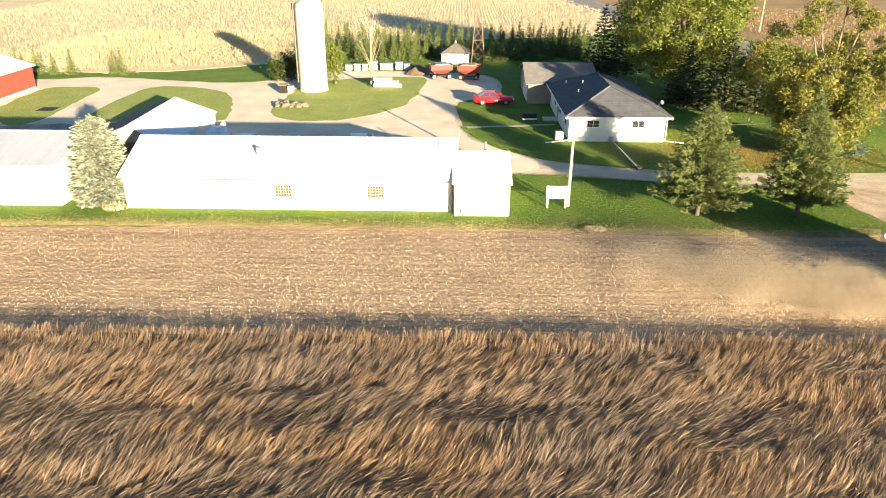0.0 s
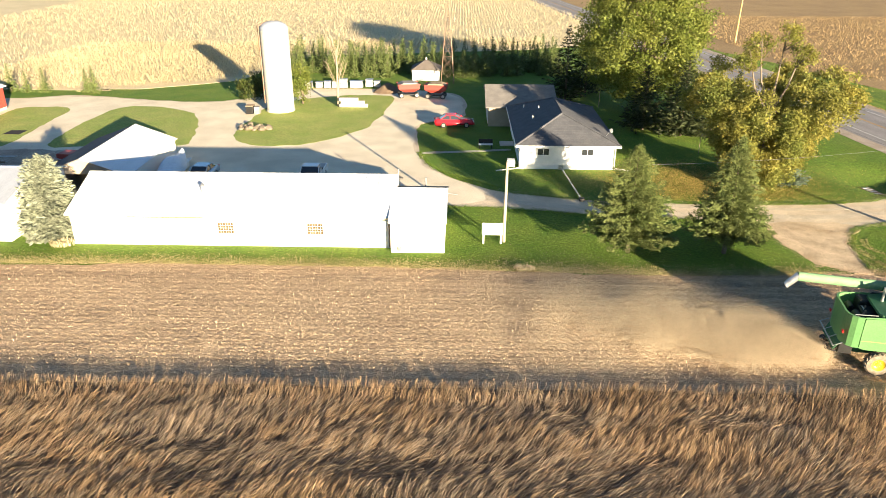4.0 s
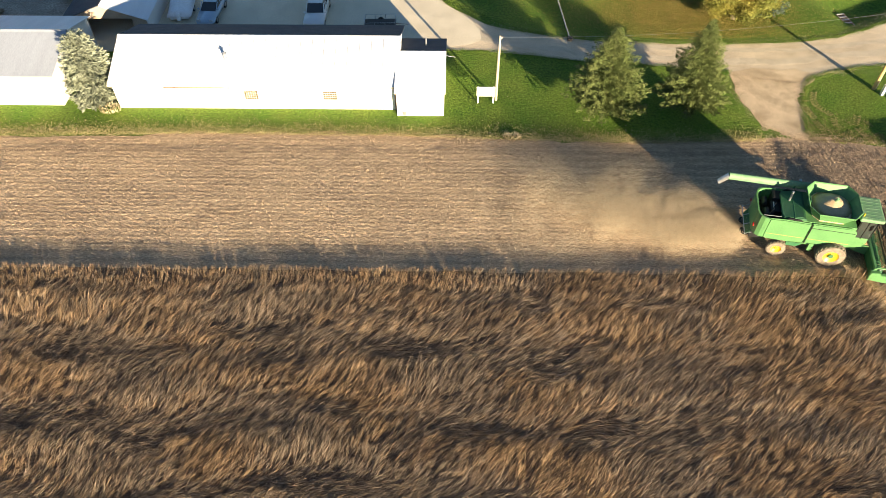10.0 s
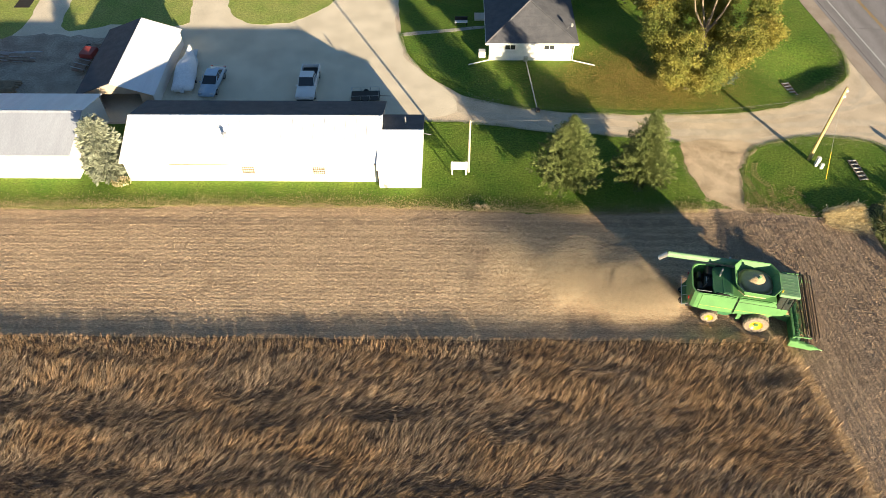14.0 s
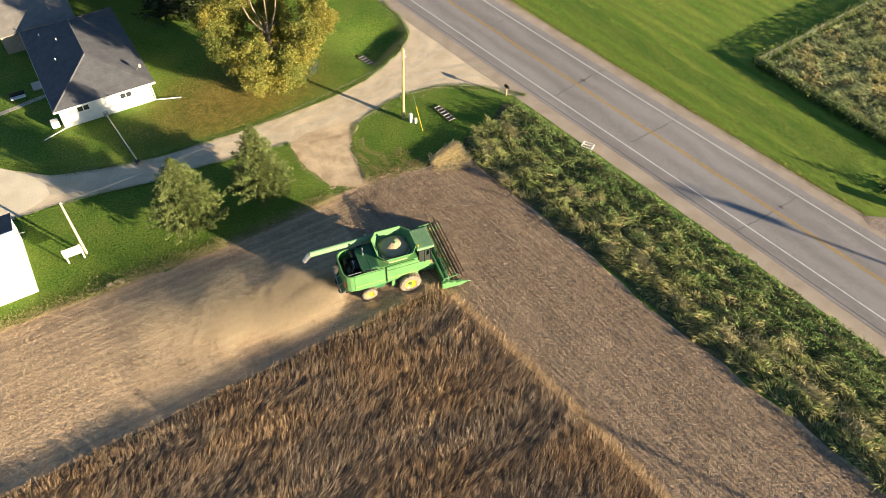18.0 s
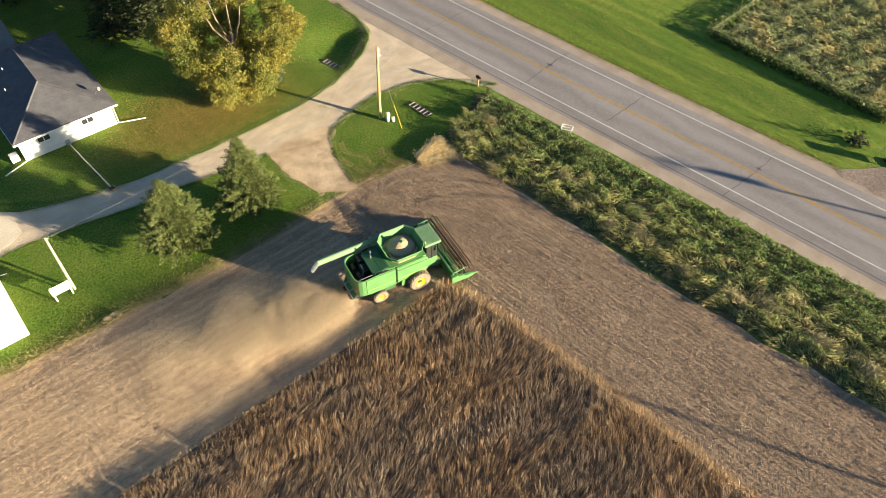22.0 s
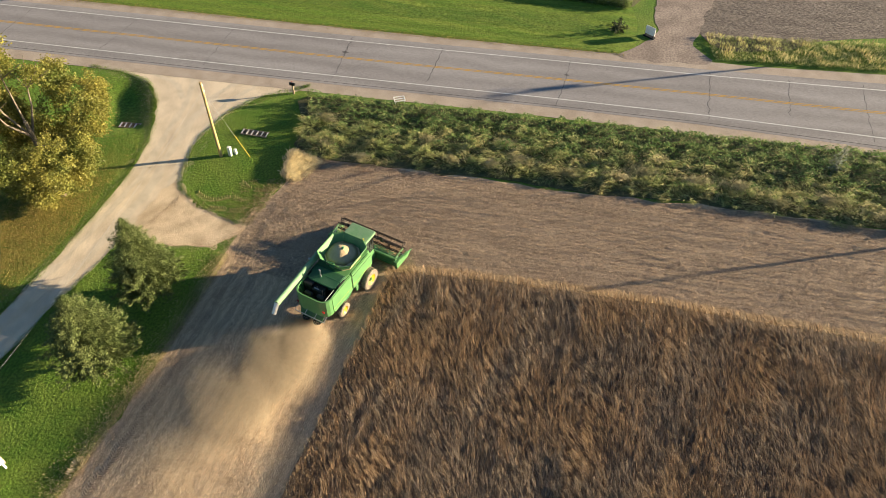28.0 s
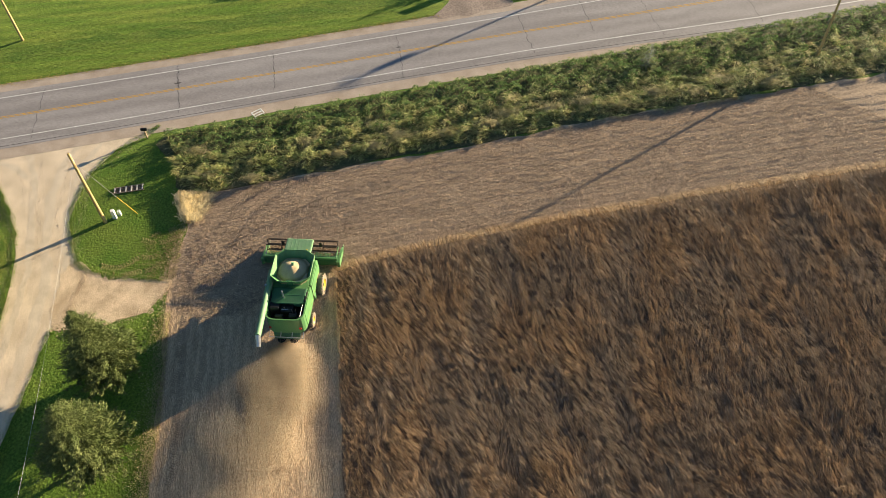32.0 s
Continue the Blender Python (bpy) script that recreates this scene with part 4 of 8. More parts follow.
v, f = standing(q, np.random.uniform(0.6, 0.95, n), np.random.uniform(0, 6.28, n), np.random.uniform(0.2, 0.7, n), np.random.uniform(0.05, 0.11, n))
v2, f2 = leaf_quads(np.concatenate([q, np.random.uniform(0.3, 0.75, (n, 1))], 1), np.random.uniform(0.2, 0.36, n), flat=0.5, slim=0.14)
stuff("corn_stalks", v, f, CORN, "ripe pale yellow corn standing in rows", "corn")
stuff("corn_leaves", v2, f2, CORN, "dry leaves of the ripe corn", "corn")


# ---------- trees ----------
def needle_arrays(h, r, seed, low=0.08, layers=26, per=11, sprays=9, size=0.42, power=0.85, droop=-0.25):
    """Centres, directions and sizes of the twigs of a conifer with tiers of drooping branches."""
    g = np.random.RandomState(seed)
    C, D, S = [], [], []
    for i in range(layers):
        u = i / (layers - 1)
        z = h * (low + (0.985 - low) * u)
        length = r * (1 - u) ** power + 0.12
        k = max(4, int(per * (0.45 + 0.55 * (1 - u))))
        a0 = g.uniform(0, 6.28)
        for j in range(k):
            a = a0 + 6.283 * j / k + g.normal(0, 0.16)
            ln = length * g.uniform(0.58, 1.15)
            m = max(2, int(sprays * (0.35 + 0.65 * (1 - u))))
            t = np.linspace(0.18, 1.0, m) + g.normal(0, 0.03, m)
            side = g.normal(0, 0.16, m) * ln * (1.15 - t)
            x = np.cos(a) * ln * t - np.sin(a) * side
            y = np.sin(a) * ln * t + np.cos(a) * side
            zz = z + droop * ln * t + 0.28 * ln * t * t + g.normal(0, 0.06, m)
            C.append(np.stack([x, y, zz], 1))
            D.append(np.stack([np.cos(a) + g.normal(0, 0.35, m), np.sin(a) + g.normal(0, 0.35, m), g.normal(0.05, 0.25, m)], 1))
            S.append(np.full(m, size) * g.uniform(0.7, 1.25, m) * (0.55 + 0.45 * (1 - u)))
    return np.concatenate(C), np.concatenate(D), np.concatenate(S)


def conifer_mesh(name, h, r, seed, material, copies=3, **k):
    C, D, S = needle_arrays(h, r, seed, **k)
    C = np.concatenate([C + np.random.normal(0, 0.09, C.shape) * (i > 0) for i in range(copies)])
    D, S = np.concatenate([D] * copies), np.concatenate([S] * copies)
    D /= np.linalg.norm(D, axis=1)[:, None]
    v, f = leaf_quads(C, S, droop=D * 1.4, flat=0.5, slim=0.17)
    return mesh_of(name, v, f, material)


def conifer(m, h, r, seed, material, label, group="", **k):
    tree = thing("conifer_tree", m, label, "tree", group)
    part("trunk", tube((0, 0, -0.1), (0, 0, h * 0.93), 0.02 * h, 0.02, 10), BARK, tree)
    shared("crown", conifer_mesh("crown", h, r, seed, material, **k), tree, Matrix())
    return tree


def broadleaf(m, h, r, seed, material, label, trunk_h=0.25, clumps=170, leaves=75, leaf=0.24, spread=0.5, lobes=0.35, bark=BARK, gaps=0.0, heads=0, upper=(), lower=()):
    """A tapered trunk with limbs, and a crown of leaf clumps with an uneven outline, or of several separate heads."""
    g = np.random.RandomState(seed)
    tree = thing("broadleaf_tree", m, label, "tree")
    part("trunk", tube((0, 0, -0.1), (0.1, 0.05, h * 0.62), 0.028 * h, 0.012 * h, 12), bark, tree)
    cz, rz = h * (trunk_h + (1 - trunk_h) / 2), h * (1 - trunk_h) / 2
    d = g.normal(0, 1, (clumps * 3, 3))
    d /= np.linalg.norm(d, axis=1)[:, None]
    rad = g.uniform(0.25, 1.0, len(d)) ** 0.45
    bump = np.array([1 + lobes * 1.5 * noise.noise(Vector(q * 1.6) + Vector((seed * 3.1, 0, 0))) for q in d])
    c = d * (rad * bump)[:, None] * [r, r, rz] + [0, 0, cz]
    if heads:
        # heads spreading like a vase: close round the trunk below, far out above
        hz, ha = np.linspace(0.04, 1, heads), np.arange(heads) * 2.4 + g.normal(0, 0.3, heads)
        out = r * (0.14 + 0.74 * hz ** 0.8) * g.uniform(0.55, 1.0, heads) ** 0.5
        hd = np.stack([np.cos(ha) * out, np.sin(ha) * out, h * (0.12 + 0.56 * hz)], 1)
        size = g.uniform(0.15, 0.28, heads) * r
        which = g.randint(0, heads, len(d))
        c = hd[which] + d * (size[which] * g.uniform(0.6, 1.0, len(d)))[:, None] * [0.85, 0.85, 1.3]
        c = c[c[:, 2] > h * trunk_h]
    if gaps:
        c = c[np.array([noise.noise(Vector(q * 0.45) + Vector((seed, 0, 0))) for q in c]) > -gaps + 0.15]
    c = c[:clumps]
    for x, y, z, s in lower:
        e = g.normal(0, 1, (34, 3))
        c = np.concatenate([c, e / np.linalg.norm(e, axis=1)[:, None] * s * g.uniform(0.5, 1.0, (34, 1)) * [1, 1, 1.5] + [x, y, z]])
    for x, y, z, s in upper:
        e = g.normal(0, 1, (13, 3))
        c = np.concatenate([c, e / np.linalg.norm(e, axis=1)[:, None] * s * 0.8 + [x, y, z]])
        b = tube((0.1, 0.05, h * 0.5), (x * 0.6, y * 0.6, (h * 0.5 + z) / 2), 0.009 * h, 0.006 * h, 8)
        tube((x * 0.6, y * 0.6, (h * 0.5 + z) / 2), (x, y, z + s), 0.006 * h, 0.0015 * h, 7, bm=b)
        for k in range(5):
            u = (x + g.normal(0, s * 0.7), y + g.normal(0, s * 0.7), z + g.uniform(0, s))
            tube((x * 0.8, y * 0.8, z - s), u, 0.004 * h, 0.0015 * h, 5, bm=b)
        part("limb", b, bark, tree)
    for i in range(9):
        e = c[i * len(c) // 9]
        s = np.array([0.05, 0.03, h * g.uniform(trunk_h * 0.8, 0.55)])
        mid = s + (e - s) * 0.5 + [0, 0, 0.12 * h * 0.3]
        b = tube(s, mid, 0.011 * h, 0.007 * h, 7)
        part("limb", tube(mid, e, 0.007 * h, 0.002 * h, 6, bm=b), bark, tree)
    p = np.repeat(c, leaves, 0) + g.normal(0, spread, (len(c) * leaves, 3)) * [1, 1, 0.7]
    v, f = leaf_quads(p, g.uniform(0.7, 1.3, len(p)) * leaf, flat=0.25)
    shared("crown", mesh_of("crown", v, f, material), tree, Matrix())
    return tree


SPRUCE = leafy("spruce_needles", (0.10, 0.134, 0.037), (0.135, 0.16, 0.052), scale=0.8, island=0.3, rough=0.75, through_light=0.12)
BLUESPRUCE = leafy("blue_spruce_needles", (0.27, 0.295, 0.22), (0.22, 0.245, 0.175), scale=0.8, island=0.25, rough=0.75, through_light=0.15)
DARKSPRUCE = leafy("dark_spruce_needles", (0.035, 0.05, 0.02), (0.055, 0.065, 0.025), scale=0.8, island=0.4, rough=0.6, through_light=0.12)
YOUNGFIR = leafy("young_fir_needles", (0.13, 0.165, 0.05), (0.095, 0.13, 0.04), scale=0.8, island=0.4, rough=0.6, through_light=0.15)
ASHBARK = mat("ash_bark", (0.22, 0.18, 0.135), (0.15, 0.12, 0.09), rough=0.9, scale=2, fine=14, amount=0.6, bump=0.6, dist=0.03)
AUTUMN = leafy("yellow_autumn_leaves", (0.295, 0.264, 0.06), (0.15, 0.178, 0.041), scale=0.28, island=0.32, rough=0.55, through_light=0.4)
MAPLE = leafy("yellow_green_leaves", (0.14, 0.18, 0.035), (0.188, 0.208, 0.044), scale=0.4, island=0.28, rough=0.55, through_light=0.4)
DARKLEAF = leafy("dark_green_leaves", (0.05, 0.07, 0.015), (0.075, 0.085, 0.02), scale=0.5, island=0.4, rough=0.55, through_light=0.3)

conifer(pose(13.4, 0.7, 0, 0, 0, 10), 8.0, 3.4, 1, SPRUCE, "broad dark green spruce with drooping branches on the lawn", "two lawn spruces", layers=34, per=15, sprays=16, low=0.17, size=0.2, copies=16, power=0.75)
conifer(pose(20.4, 0.7, 0, 0, 0, 60), 8.7, 2.9, 2, SPRUCE, "taller narrow olive-green spruce on the lawn near the drive", "two lawn spruces", layers=36, per=14, sprays=14, low=0.18, size=0.2, copies=16, power=0.75)
conifer(pose(-29.8, 2.2, 0), 6.3, 1.95, 3, BLUESPRUCE, "pale blue-green spruce squeezed between two white sheds", layers=40, per=19, sprays=11, low=0.02, size=0.4, power=0.3, copies=9)
broadleaf(pose(28.0, 15.4, 0), 13.4, 7.4, 5, AUTUMN, "tall ash tree with yellow autumn leaves beside the drive", trunk_h=0.05, clumps=1250, leaves=88, leaf=0.17, spread=0.28, bark=ASHBARK, heads=36, lower=((0.2, -0.9, 1.9, 0.9), (1.3, 0.1, 2.2, 1.0), (-1.0, -0.5, 2.4, 1.0), (5.0, -3.3, 9.0, 1.3), (-4.3, 6.6, 7.0, 1.3)), upper=((-1.2, 1.5, 12.4, 1.1), (0.8, 1.0, 13.3, 1.2), (1.8, -0.6, 12.0, 1.0), (-2.4, 0.4, 11.4, 0.9)))
broadleaf(pose(24.0, 46.0, 0), 18, 8.2, 6, MAPLE, "big round maple with yellow-green leaves behind the house", trunk_h=0.10, clumps=720, leaves=105, leaf=0.25, spread=0.5, lobes=0.2)
# Needles darker than the lawn spruces', with the shade put into their colour.
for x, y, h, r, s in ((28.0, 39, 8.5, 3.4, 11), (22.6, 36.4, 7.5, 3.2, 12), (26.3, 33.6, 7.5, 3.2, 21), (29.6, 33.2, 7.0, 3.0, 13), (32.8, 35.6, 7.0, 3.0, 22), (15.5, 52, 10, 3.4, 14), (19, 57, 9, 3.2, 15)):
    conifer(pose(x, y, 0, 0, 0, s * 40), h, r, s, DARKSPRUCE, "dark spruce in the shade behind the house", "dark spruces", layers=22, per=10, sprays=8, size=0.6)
broadleaf(pose(38.5, 33.5, 0), 7.5, 3.4, 16, AUTUMN, "yellow-leaved tree at the corner of the lawn by the road", trunk_h=0.15, clumps=110, leaves=65, leaf=0.28, spread=0.5, lobes=0.5, gaps=0.1)
conifer(pose(31.4, 17.2, 0), 2.5, 2.0, 18, leafy("dull_blue_needles", (0.13, 0.17, 0.13), (0.09, 0.125, 0.09), scale=0.8, island=0.35, rough=0.75, through_light=0.15), "low blue-green spruce under the yellow ash", layers=18, per=13, sprays=8, size=0.26, copies=7)
broadleaf(pose(-20.2, 48.3, 0), 5.2, 1.3, 19, MAPLE, "narrow green shrub leaning on the silo", trunk_h=0.05, clumps=50, leaves=60, leaf=0.2, spread=0.3)
broadleaf(pose(-27.5, 50.5, 0), 3.4, 2.0, 20, DARKLEAF, "dark round bush behind the silo", trunk_h=0.05, clumps=50, leaves=60, leaf=0.22, spread=0.35)

# staked saplings in the shade of the ash
for x, y, h in ((26.3, 26.6, 3.0), (26.9, 22.3, 2.6), (19.4, 47.8, 3.2), (22.6, 38.5, 2.8)):
    sap = thing("sapling", pose(x, y, 0), "thin staked sapling with few dry leaves on the lawn", "tree", "lawn saplings")
    part("trunk", tube((0, 0, 0), (0.03, 0.02, h), 0.045, 0.015, 8), PALEBARK, sap)
    rg = random.Random(int(x * 10))
    tw = bmesh.new()
    for k in range(14):
        z0, a, ln = h * rg.uniform(0.45, 0.95), rg.uniform(0, 6.28), rg.uniform(0.4, 1.0)
        tube((0.02, 0.01, z0), (math.cos(a) * ln, math.sin(a) * ln, z0 + ln * 0.6), 0.012, 0.004, 4, bm=tw)
    part("twigs", tw, BARK, sap)
    e = np.random.RandomState(int(x * 10)).normal(0, 1, (160, 3)) * [0.5, 0.5, 0.45] + [0, 0, h * 0.85]
    v, f = leaf_quads(e, 0.11, flat=0.3)
    shared("crown", mesh_of("crown", v, f, AUTUMN), sap, Matrix())

# a bare tree on the mound
bare = thing("bare_tree", pose(-15.2, 47.0, 0), "leafless pale tree with thin upright branches", "tree")
part("trunk", tube((0, 0, -0.1), (0.1, 0, 7.5), 0.2, 0.07, 10), PALEBARK, bare)
rb = random.Random(4)
for i in range(16):
    z0 = rb.uniform(1.6, 7.0)
    a = rb.uniform(0, 6.28)
    ln = rb.uniform(1.4, 2.6)
    e = Vector((math.cos(a) * ln * 0.6, math.sin(a) * ln * 0.6, z0 + ln * 1.5))
    b = tube((0.05, 0, z0), e, 0.05, 0.02, 6)
    for j in range(5):
        s = Vector((0.05, 0, z0)).lerp(e, rb.uniform(0.4, 1))
        tube(s, s + Vector((rb.uniform(-0.7, 0.7), rb.uniform(-0.7, 0.7), rb.uniform(0.5, 1.2))), 0.015, 0.005, 4, bm=b)
    part("branch", b, PALEBARK, bare)

# rows of young firs behind the yard
fir_mesh = conifer_mesh("crown", 3.9, 0.95, 40, YOUNGFIR, copies=5, layers=16, per=9, sprays=4, size=0.3, low=0.03, power=1.05)
fir_trunk = tube((0, 0, -0.1), (0, 0, 3.0), 0.06, 0.02, 6)
fir = thing("young_fir", pose(-26, 70, 0), "young pointed fir in a nursery row", "tree", "nursery firs")
part("trunk", fir_trunk, BARK, fir)
shared("crown", fir_mesh, fir, Matrix())
rf = random.Random(9)
for row in range(5):
    for i in range(26):
        x = -26.5 + i * 1.75 + rf.uniform(-0.3, 0.3)
        y = 67.5 + row * 3.1 + rf.uniform(-0.5, 0.5) + 0.22 * max(0, x)
        if (row == 0 and i == 0) or rf.random() < 0.12 or (-8 < x < 1 and row == 0):
            continue
        s = rf.uniform(0.75, 1.25)
        copy_thing(fir, pose(x, y, 0, 0, 0, rf.uniform(0, 360)) @ Matrix.Scale(s, 4))
for x, y in ((-66, 53.8), (-63.5, 54.2), (-61, 53.9), (-58.5, 54.1), (-52.5, 54.3), (-51.3, 54.0), (-28, 67)):
    copy_thing(fir, pose(x, y, 0, 0, 0, rf.uniform(0, 360)) @ Matrix.Scale(rf.uniform(0.7, 1.0), 4))

# ---------- buildings ----------
SIDING = mat("white_metal_siding", (0.78, 0.77, 0.74), (0.72, 0.70, 0.66), rough=0.55, scale=0.4, fine=9, amount=0.12, bump=0.08)
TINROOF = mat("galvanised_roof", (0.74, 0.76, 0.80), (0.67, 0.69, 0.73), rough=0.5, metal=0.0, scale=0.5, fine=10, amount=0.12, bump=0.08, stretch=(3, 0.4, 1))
GREYROOF = mat("dull_grey_roof", (0.33, 0.36, 0.42), (0.29, 0.315, 0.37), rough=0.6, scale=0.4, fine=8, amount=0.2, bump=0.08, stretch=(3, 0.4, 1))
TRIM = mat("cream_trim", (0.70, 0.62, 0.45), (0.60, 0.52, 0.38), rough=0.7, scale=2, amount=0.2)
WHITE = mat("white_paint", (0.80, 0.79, 0.76), (0.72, 0.71, 0.68), rough=0.6, scale=2, fine=20, amount=0.12, bump=0.05)
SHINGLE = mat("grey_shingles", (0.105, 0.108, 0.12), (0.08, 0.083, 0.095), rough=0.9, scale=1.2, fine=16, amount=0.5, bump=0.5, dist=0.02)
BROWNSHINGLE = mat("brown_grey_shingles", (0.22, 0.205, 0.19), (0.17, 0.16, 0.15), rough=0.9, scale=1.2, fine=16, amount=0.5, bump=0.5, dist=0.02)
TANWALL = mat("tan_siding", (0.40, 0.33, 0.25), (0.33, 0.27, 0.2), rough=0.8, scale=1, fine=10, amount=0.2, bump=0.1)
GLASSBLOCK = mat("yellowed_glass_blocks", (0.12, 0.092, 0.05), (0.08, 0.06, 0.03), rough=0.25, scale=3, fine=10, amount=0.5, bump=0.2, spec=0.5)
DARK = mat("dark_opening", (0.03, 0.028, 0.026), rough=0.8, scale=3, amount=0.3)
PANE = glass_mat("dark_window_glass")
REDWALL = mat("red_barn_boards", (0.42, 0.075, 0.05), (0.33, 0.06, 0.045), rough=0.7, scale=1, fine=9, amount=0.25, bump=0.2, stretch=(3, 3, 0.4))
CONCRETE = mat("pale_concrete", (0.56, 0.53, 0.47), (0.48, 0.45, 0.40), rough=0.85, scale=0.5, fine=12, amount=0.3, bump=0.25)
GALV = mat("galvanised_steel", (0.55, 0.56, 0.57), (0.42, 0.43, 0.44), rough=0.4, metal=0.8, scale=4, amount=0.2, bump=0.03)
STEEL = mat("rusty_steel", (0.20, 0.13, 0.09), (0.30, 0.22, 0.17), rough=0.7, metal=0.4, scale=4, amount=0.4)
OLDWOOD = mat("weathered_wood", (0.36, 0.27, 0.18), (0.25, 0.19, 0.13), rough=0.9, scale=2, fine=16, amount=0.5, bump=0.4, stretch=(1, 1, 0.2))
POLEWOOD = mat("yellowish_pole_wood", (0.50, 0.36, 0.15), (0.40, 0.29, 0.13), rough=0.85, scale=2, fine=16, amount=0.4, bump=0.3, stretch=(1, 1, 0.15))
BLACK = mat("black_plastic", (0.02, 0.02, 0.02), rough=0.5, scale=3, amount=0.3)


def ribs(x0, x1, y0, z0, y1, z1, step, material, parent, name="roof_seam"):
    """Raised seams running up a roof slope, one shared mesh."""
    ln = math.hypot(y1 - y0, z1 - z0)
    me = part(name, box(-0.015, 0, 0, 0.015, ln, 0.02), material, parent)
    a = math.degrees(math.atan2(z1 - z0, y1 - y0))
    n = int((x1 - x0) / step)
    me.matrix_basis = pose(x0 + step / 2, y0, z0, a, 0, 0)
    for i in range(1, n):
        shared(name, me.data, parent, pose(x0 + step * (i + 0.5), y0, z0, a, 0, 0))


def shed(name, x0, x1, y0, yr, y1, eave, ridge, roof, label, wall=SIDING, back_eave=None, over=0.25, seam=1.0, back=None):
    """A long gabled shed whose ridge runs along x, with its walls, gables, roof slopes and trim."""
    be = eave if back_eave is None else back_eave
    ob = thing(name, pose(0, 0, 0), label, "shed")
    t = 0.12
    part("front_wall", box(x0, y0, 0, x1, y0 + t, eave), wall, ob)
    part("back_wall", box(x0, y1 - t, 0, x1, y1, be), wall, ob)
    for a, b in ((x0, x0 + t), (x1 - t, x1)):
        part("gable_wall", prism([(y0 + t, 0), (y1 - t, 0), (y1 - t, be), (yr, ridge - 0.02), (y0 + t, eave)], a, b, "x"), wall, ob)
    part("roof_slope", slab([(x0 - over, y0 - over, eave - 0.02), (x1 + over, y0 - over, eave - 0.02), (x1 + over, yr, ridge + 0.08), (x0 - over, yr, ridge + 0.08)], 0.07), roof, ob)
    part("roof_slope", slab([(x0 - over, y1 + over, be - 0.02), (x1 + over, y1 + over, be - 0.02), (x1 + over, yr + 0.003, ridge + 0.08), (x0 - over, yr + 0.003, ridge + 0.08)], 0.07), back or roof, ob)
    part("ridge_cap", prism([(yr - 0.22, ridge + 0.03), (yr, ridge + 0.13), (yr + 0.22, ridge + 0.03)], x0 - over, x1 + over, "x"), roof, ob)
    part("eave_trim", box(x0 - over, y0 - over - 0.03, eave - 0.16, x1 + over, y0 - over, eave - 0.03), TRIM, ob, "cream eave trim")
    if seam:
        ribs(x0, x1, y0 - over, eave - 0.02, yr - 0.2, ridge + 0.05, seam, roof, ob)
    return ob


def block_window(ob, x, z, y, w=1.15, h=0.85, cols=6, rows=4):
    """A window of glass blocks in a white frame with a sill."""
    win = part("window", box(x - w / 2, y - 0.05, z - h / 2, x + w / 2, y - 0.01, z + h / 2), GLASSBLOCK, ob, "small window of yellowed glass blocks")
    for i in range(cols + 1):
        xx = x - w / 2 + w * i / cols
        part("glazing_bar", box(xx - 0.009, y - 0.075, z - h / 2, xx + 0.009, y - 0.045, z + h / 2), WHITE, win)
    for i in range(rows + 1):
        zz = z - h / 2 + h * i / rows
        part("glazing_bar", box(x - w / 2, y - 0.078, zz - 0.009, x + w / 2, y - 0.048, zz + 0.009), WHITE, win)
    part("sill", box(x - w / 2 - 0.06, y - 0.1, z - h / 2 - 0.08, x + w / 2 + 0.06, y, z - h / 2 - 0.03), WHITE, win)


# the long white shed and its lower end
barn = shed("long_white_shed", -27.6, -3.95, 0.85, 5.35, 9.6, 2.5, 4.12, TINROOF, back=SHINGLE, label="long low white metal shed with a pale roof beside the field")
block_window(barn, -16.1, 1.45, 0.85)
block_window(barn, -9.5, 1.45, 0.85)
vent = part("roof_vent", tube((-18.3, 3.1, 3.0), (-18.3, 3.1, 3.95), 0.13, n=14), GALV, barn, "round grey roof vent")
part("vent_cap", tube((-18.3, 3.1, 3.95), (-18.3, 3.1, 4.1), 0.22, 0.05, 14), GALV, vent)
part("eave_rail", box(-23.2, 0.5, 2.30, -17.6, 0.55, 2.36), STEEL, barn, "thin dark rail along the eave")
part("downpipe", tube((-4.05, 0.7, 0.1), (-4.05, 0.7, 2.4), 0.06, n=10), STEEL, barn, "brown downpipe")
for x in (-24.0, -13.0, -6.8):
    part("back_door", box(x - 1.4, 9.61, 0.02, x + 1.4, 9.68, 2.3), GREYROOF, barn, "grey sliding door")
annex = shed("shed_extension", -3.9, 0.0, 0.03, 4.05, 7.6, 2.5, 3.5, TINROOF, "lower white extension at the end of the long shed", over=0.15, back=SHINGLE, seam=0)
part("meter_box", box(-3.4, -0.12, 0.15, -3.1, 0.03, 0.5), GALV, annex, "grey meter box")
part("antenna_mast", tube((-3.7, 4.6, 3.4), (-3.6, 4.7, 4.9), 0.035, n=8), GALV, annex, "thin bent antenna mast")
part("flue", tube((-1.6, 5.6, 3.0), (-1.6, 5.6, 3.9), 0.08, n=10), GALV, annex)
part("bracket_arm", tube((0.0, 4.1, 3.2), (0.9, 4.0, 3.1), 0.03, n=8), GALV, annex)
shed("grey_roofed_shed", -78, -32.5, 1.1, 5.65, 9.8, 3.14, 4.34, GREYROOF, "long white shed with a dull grey roof", back=TINROOF, seam=0)

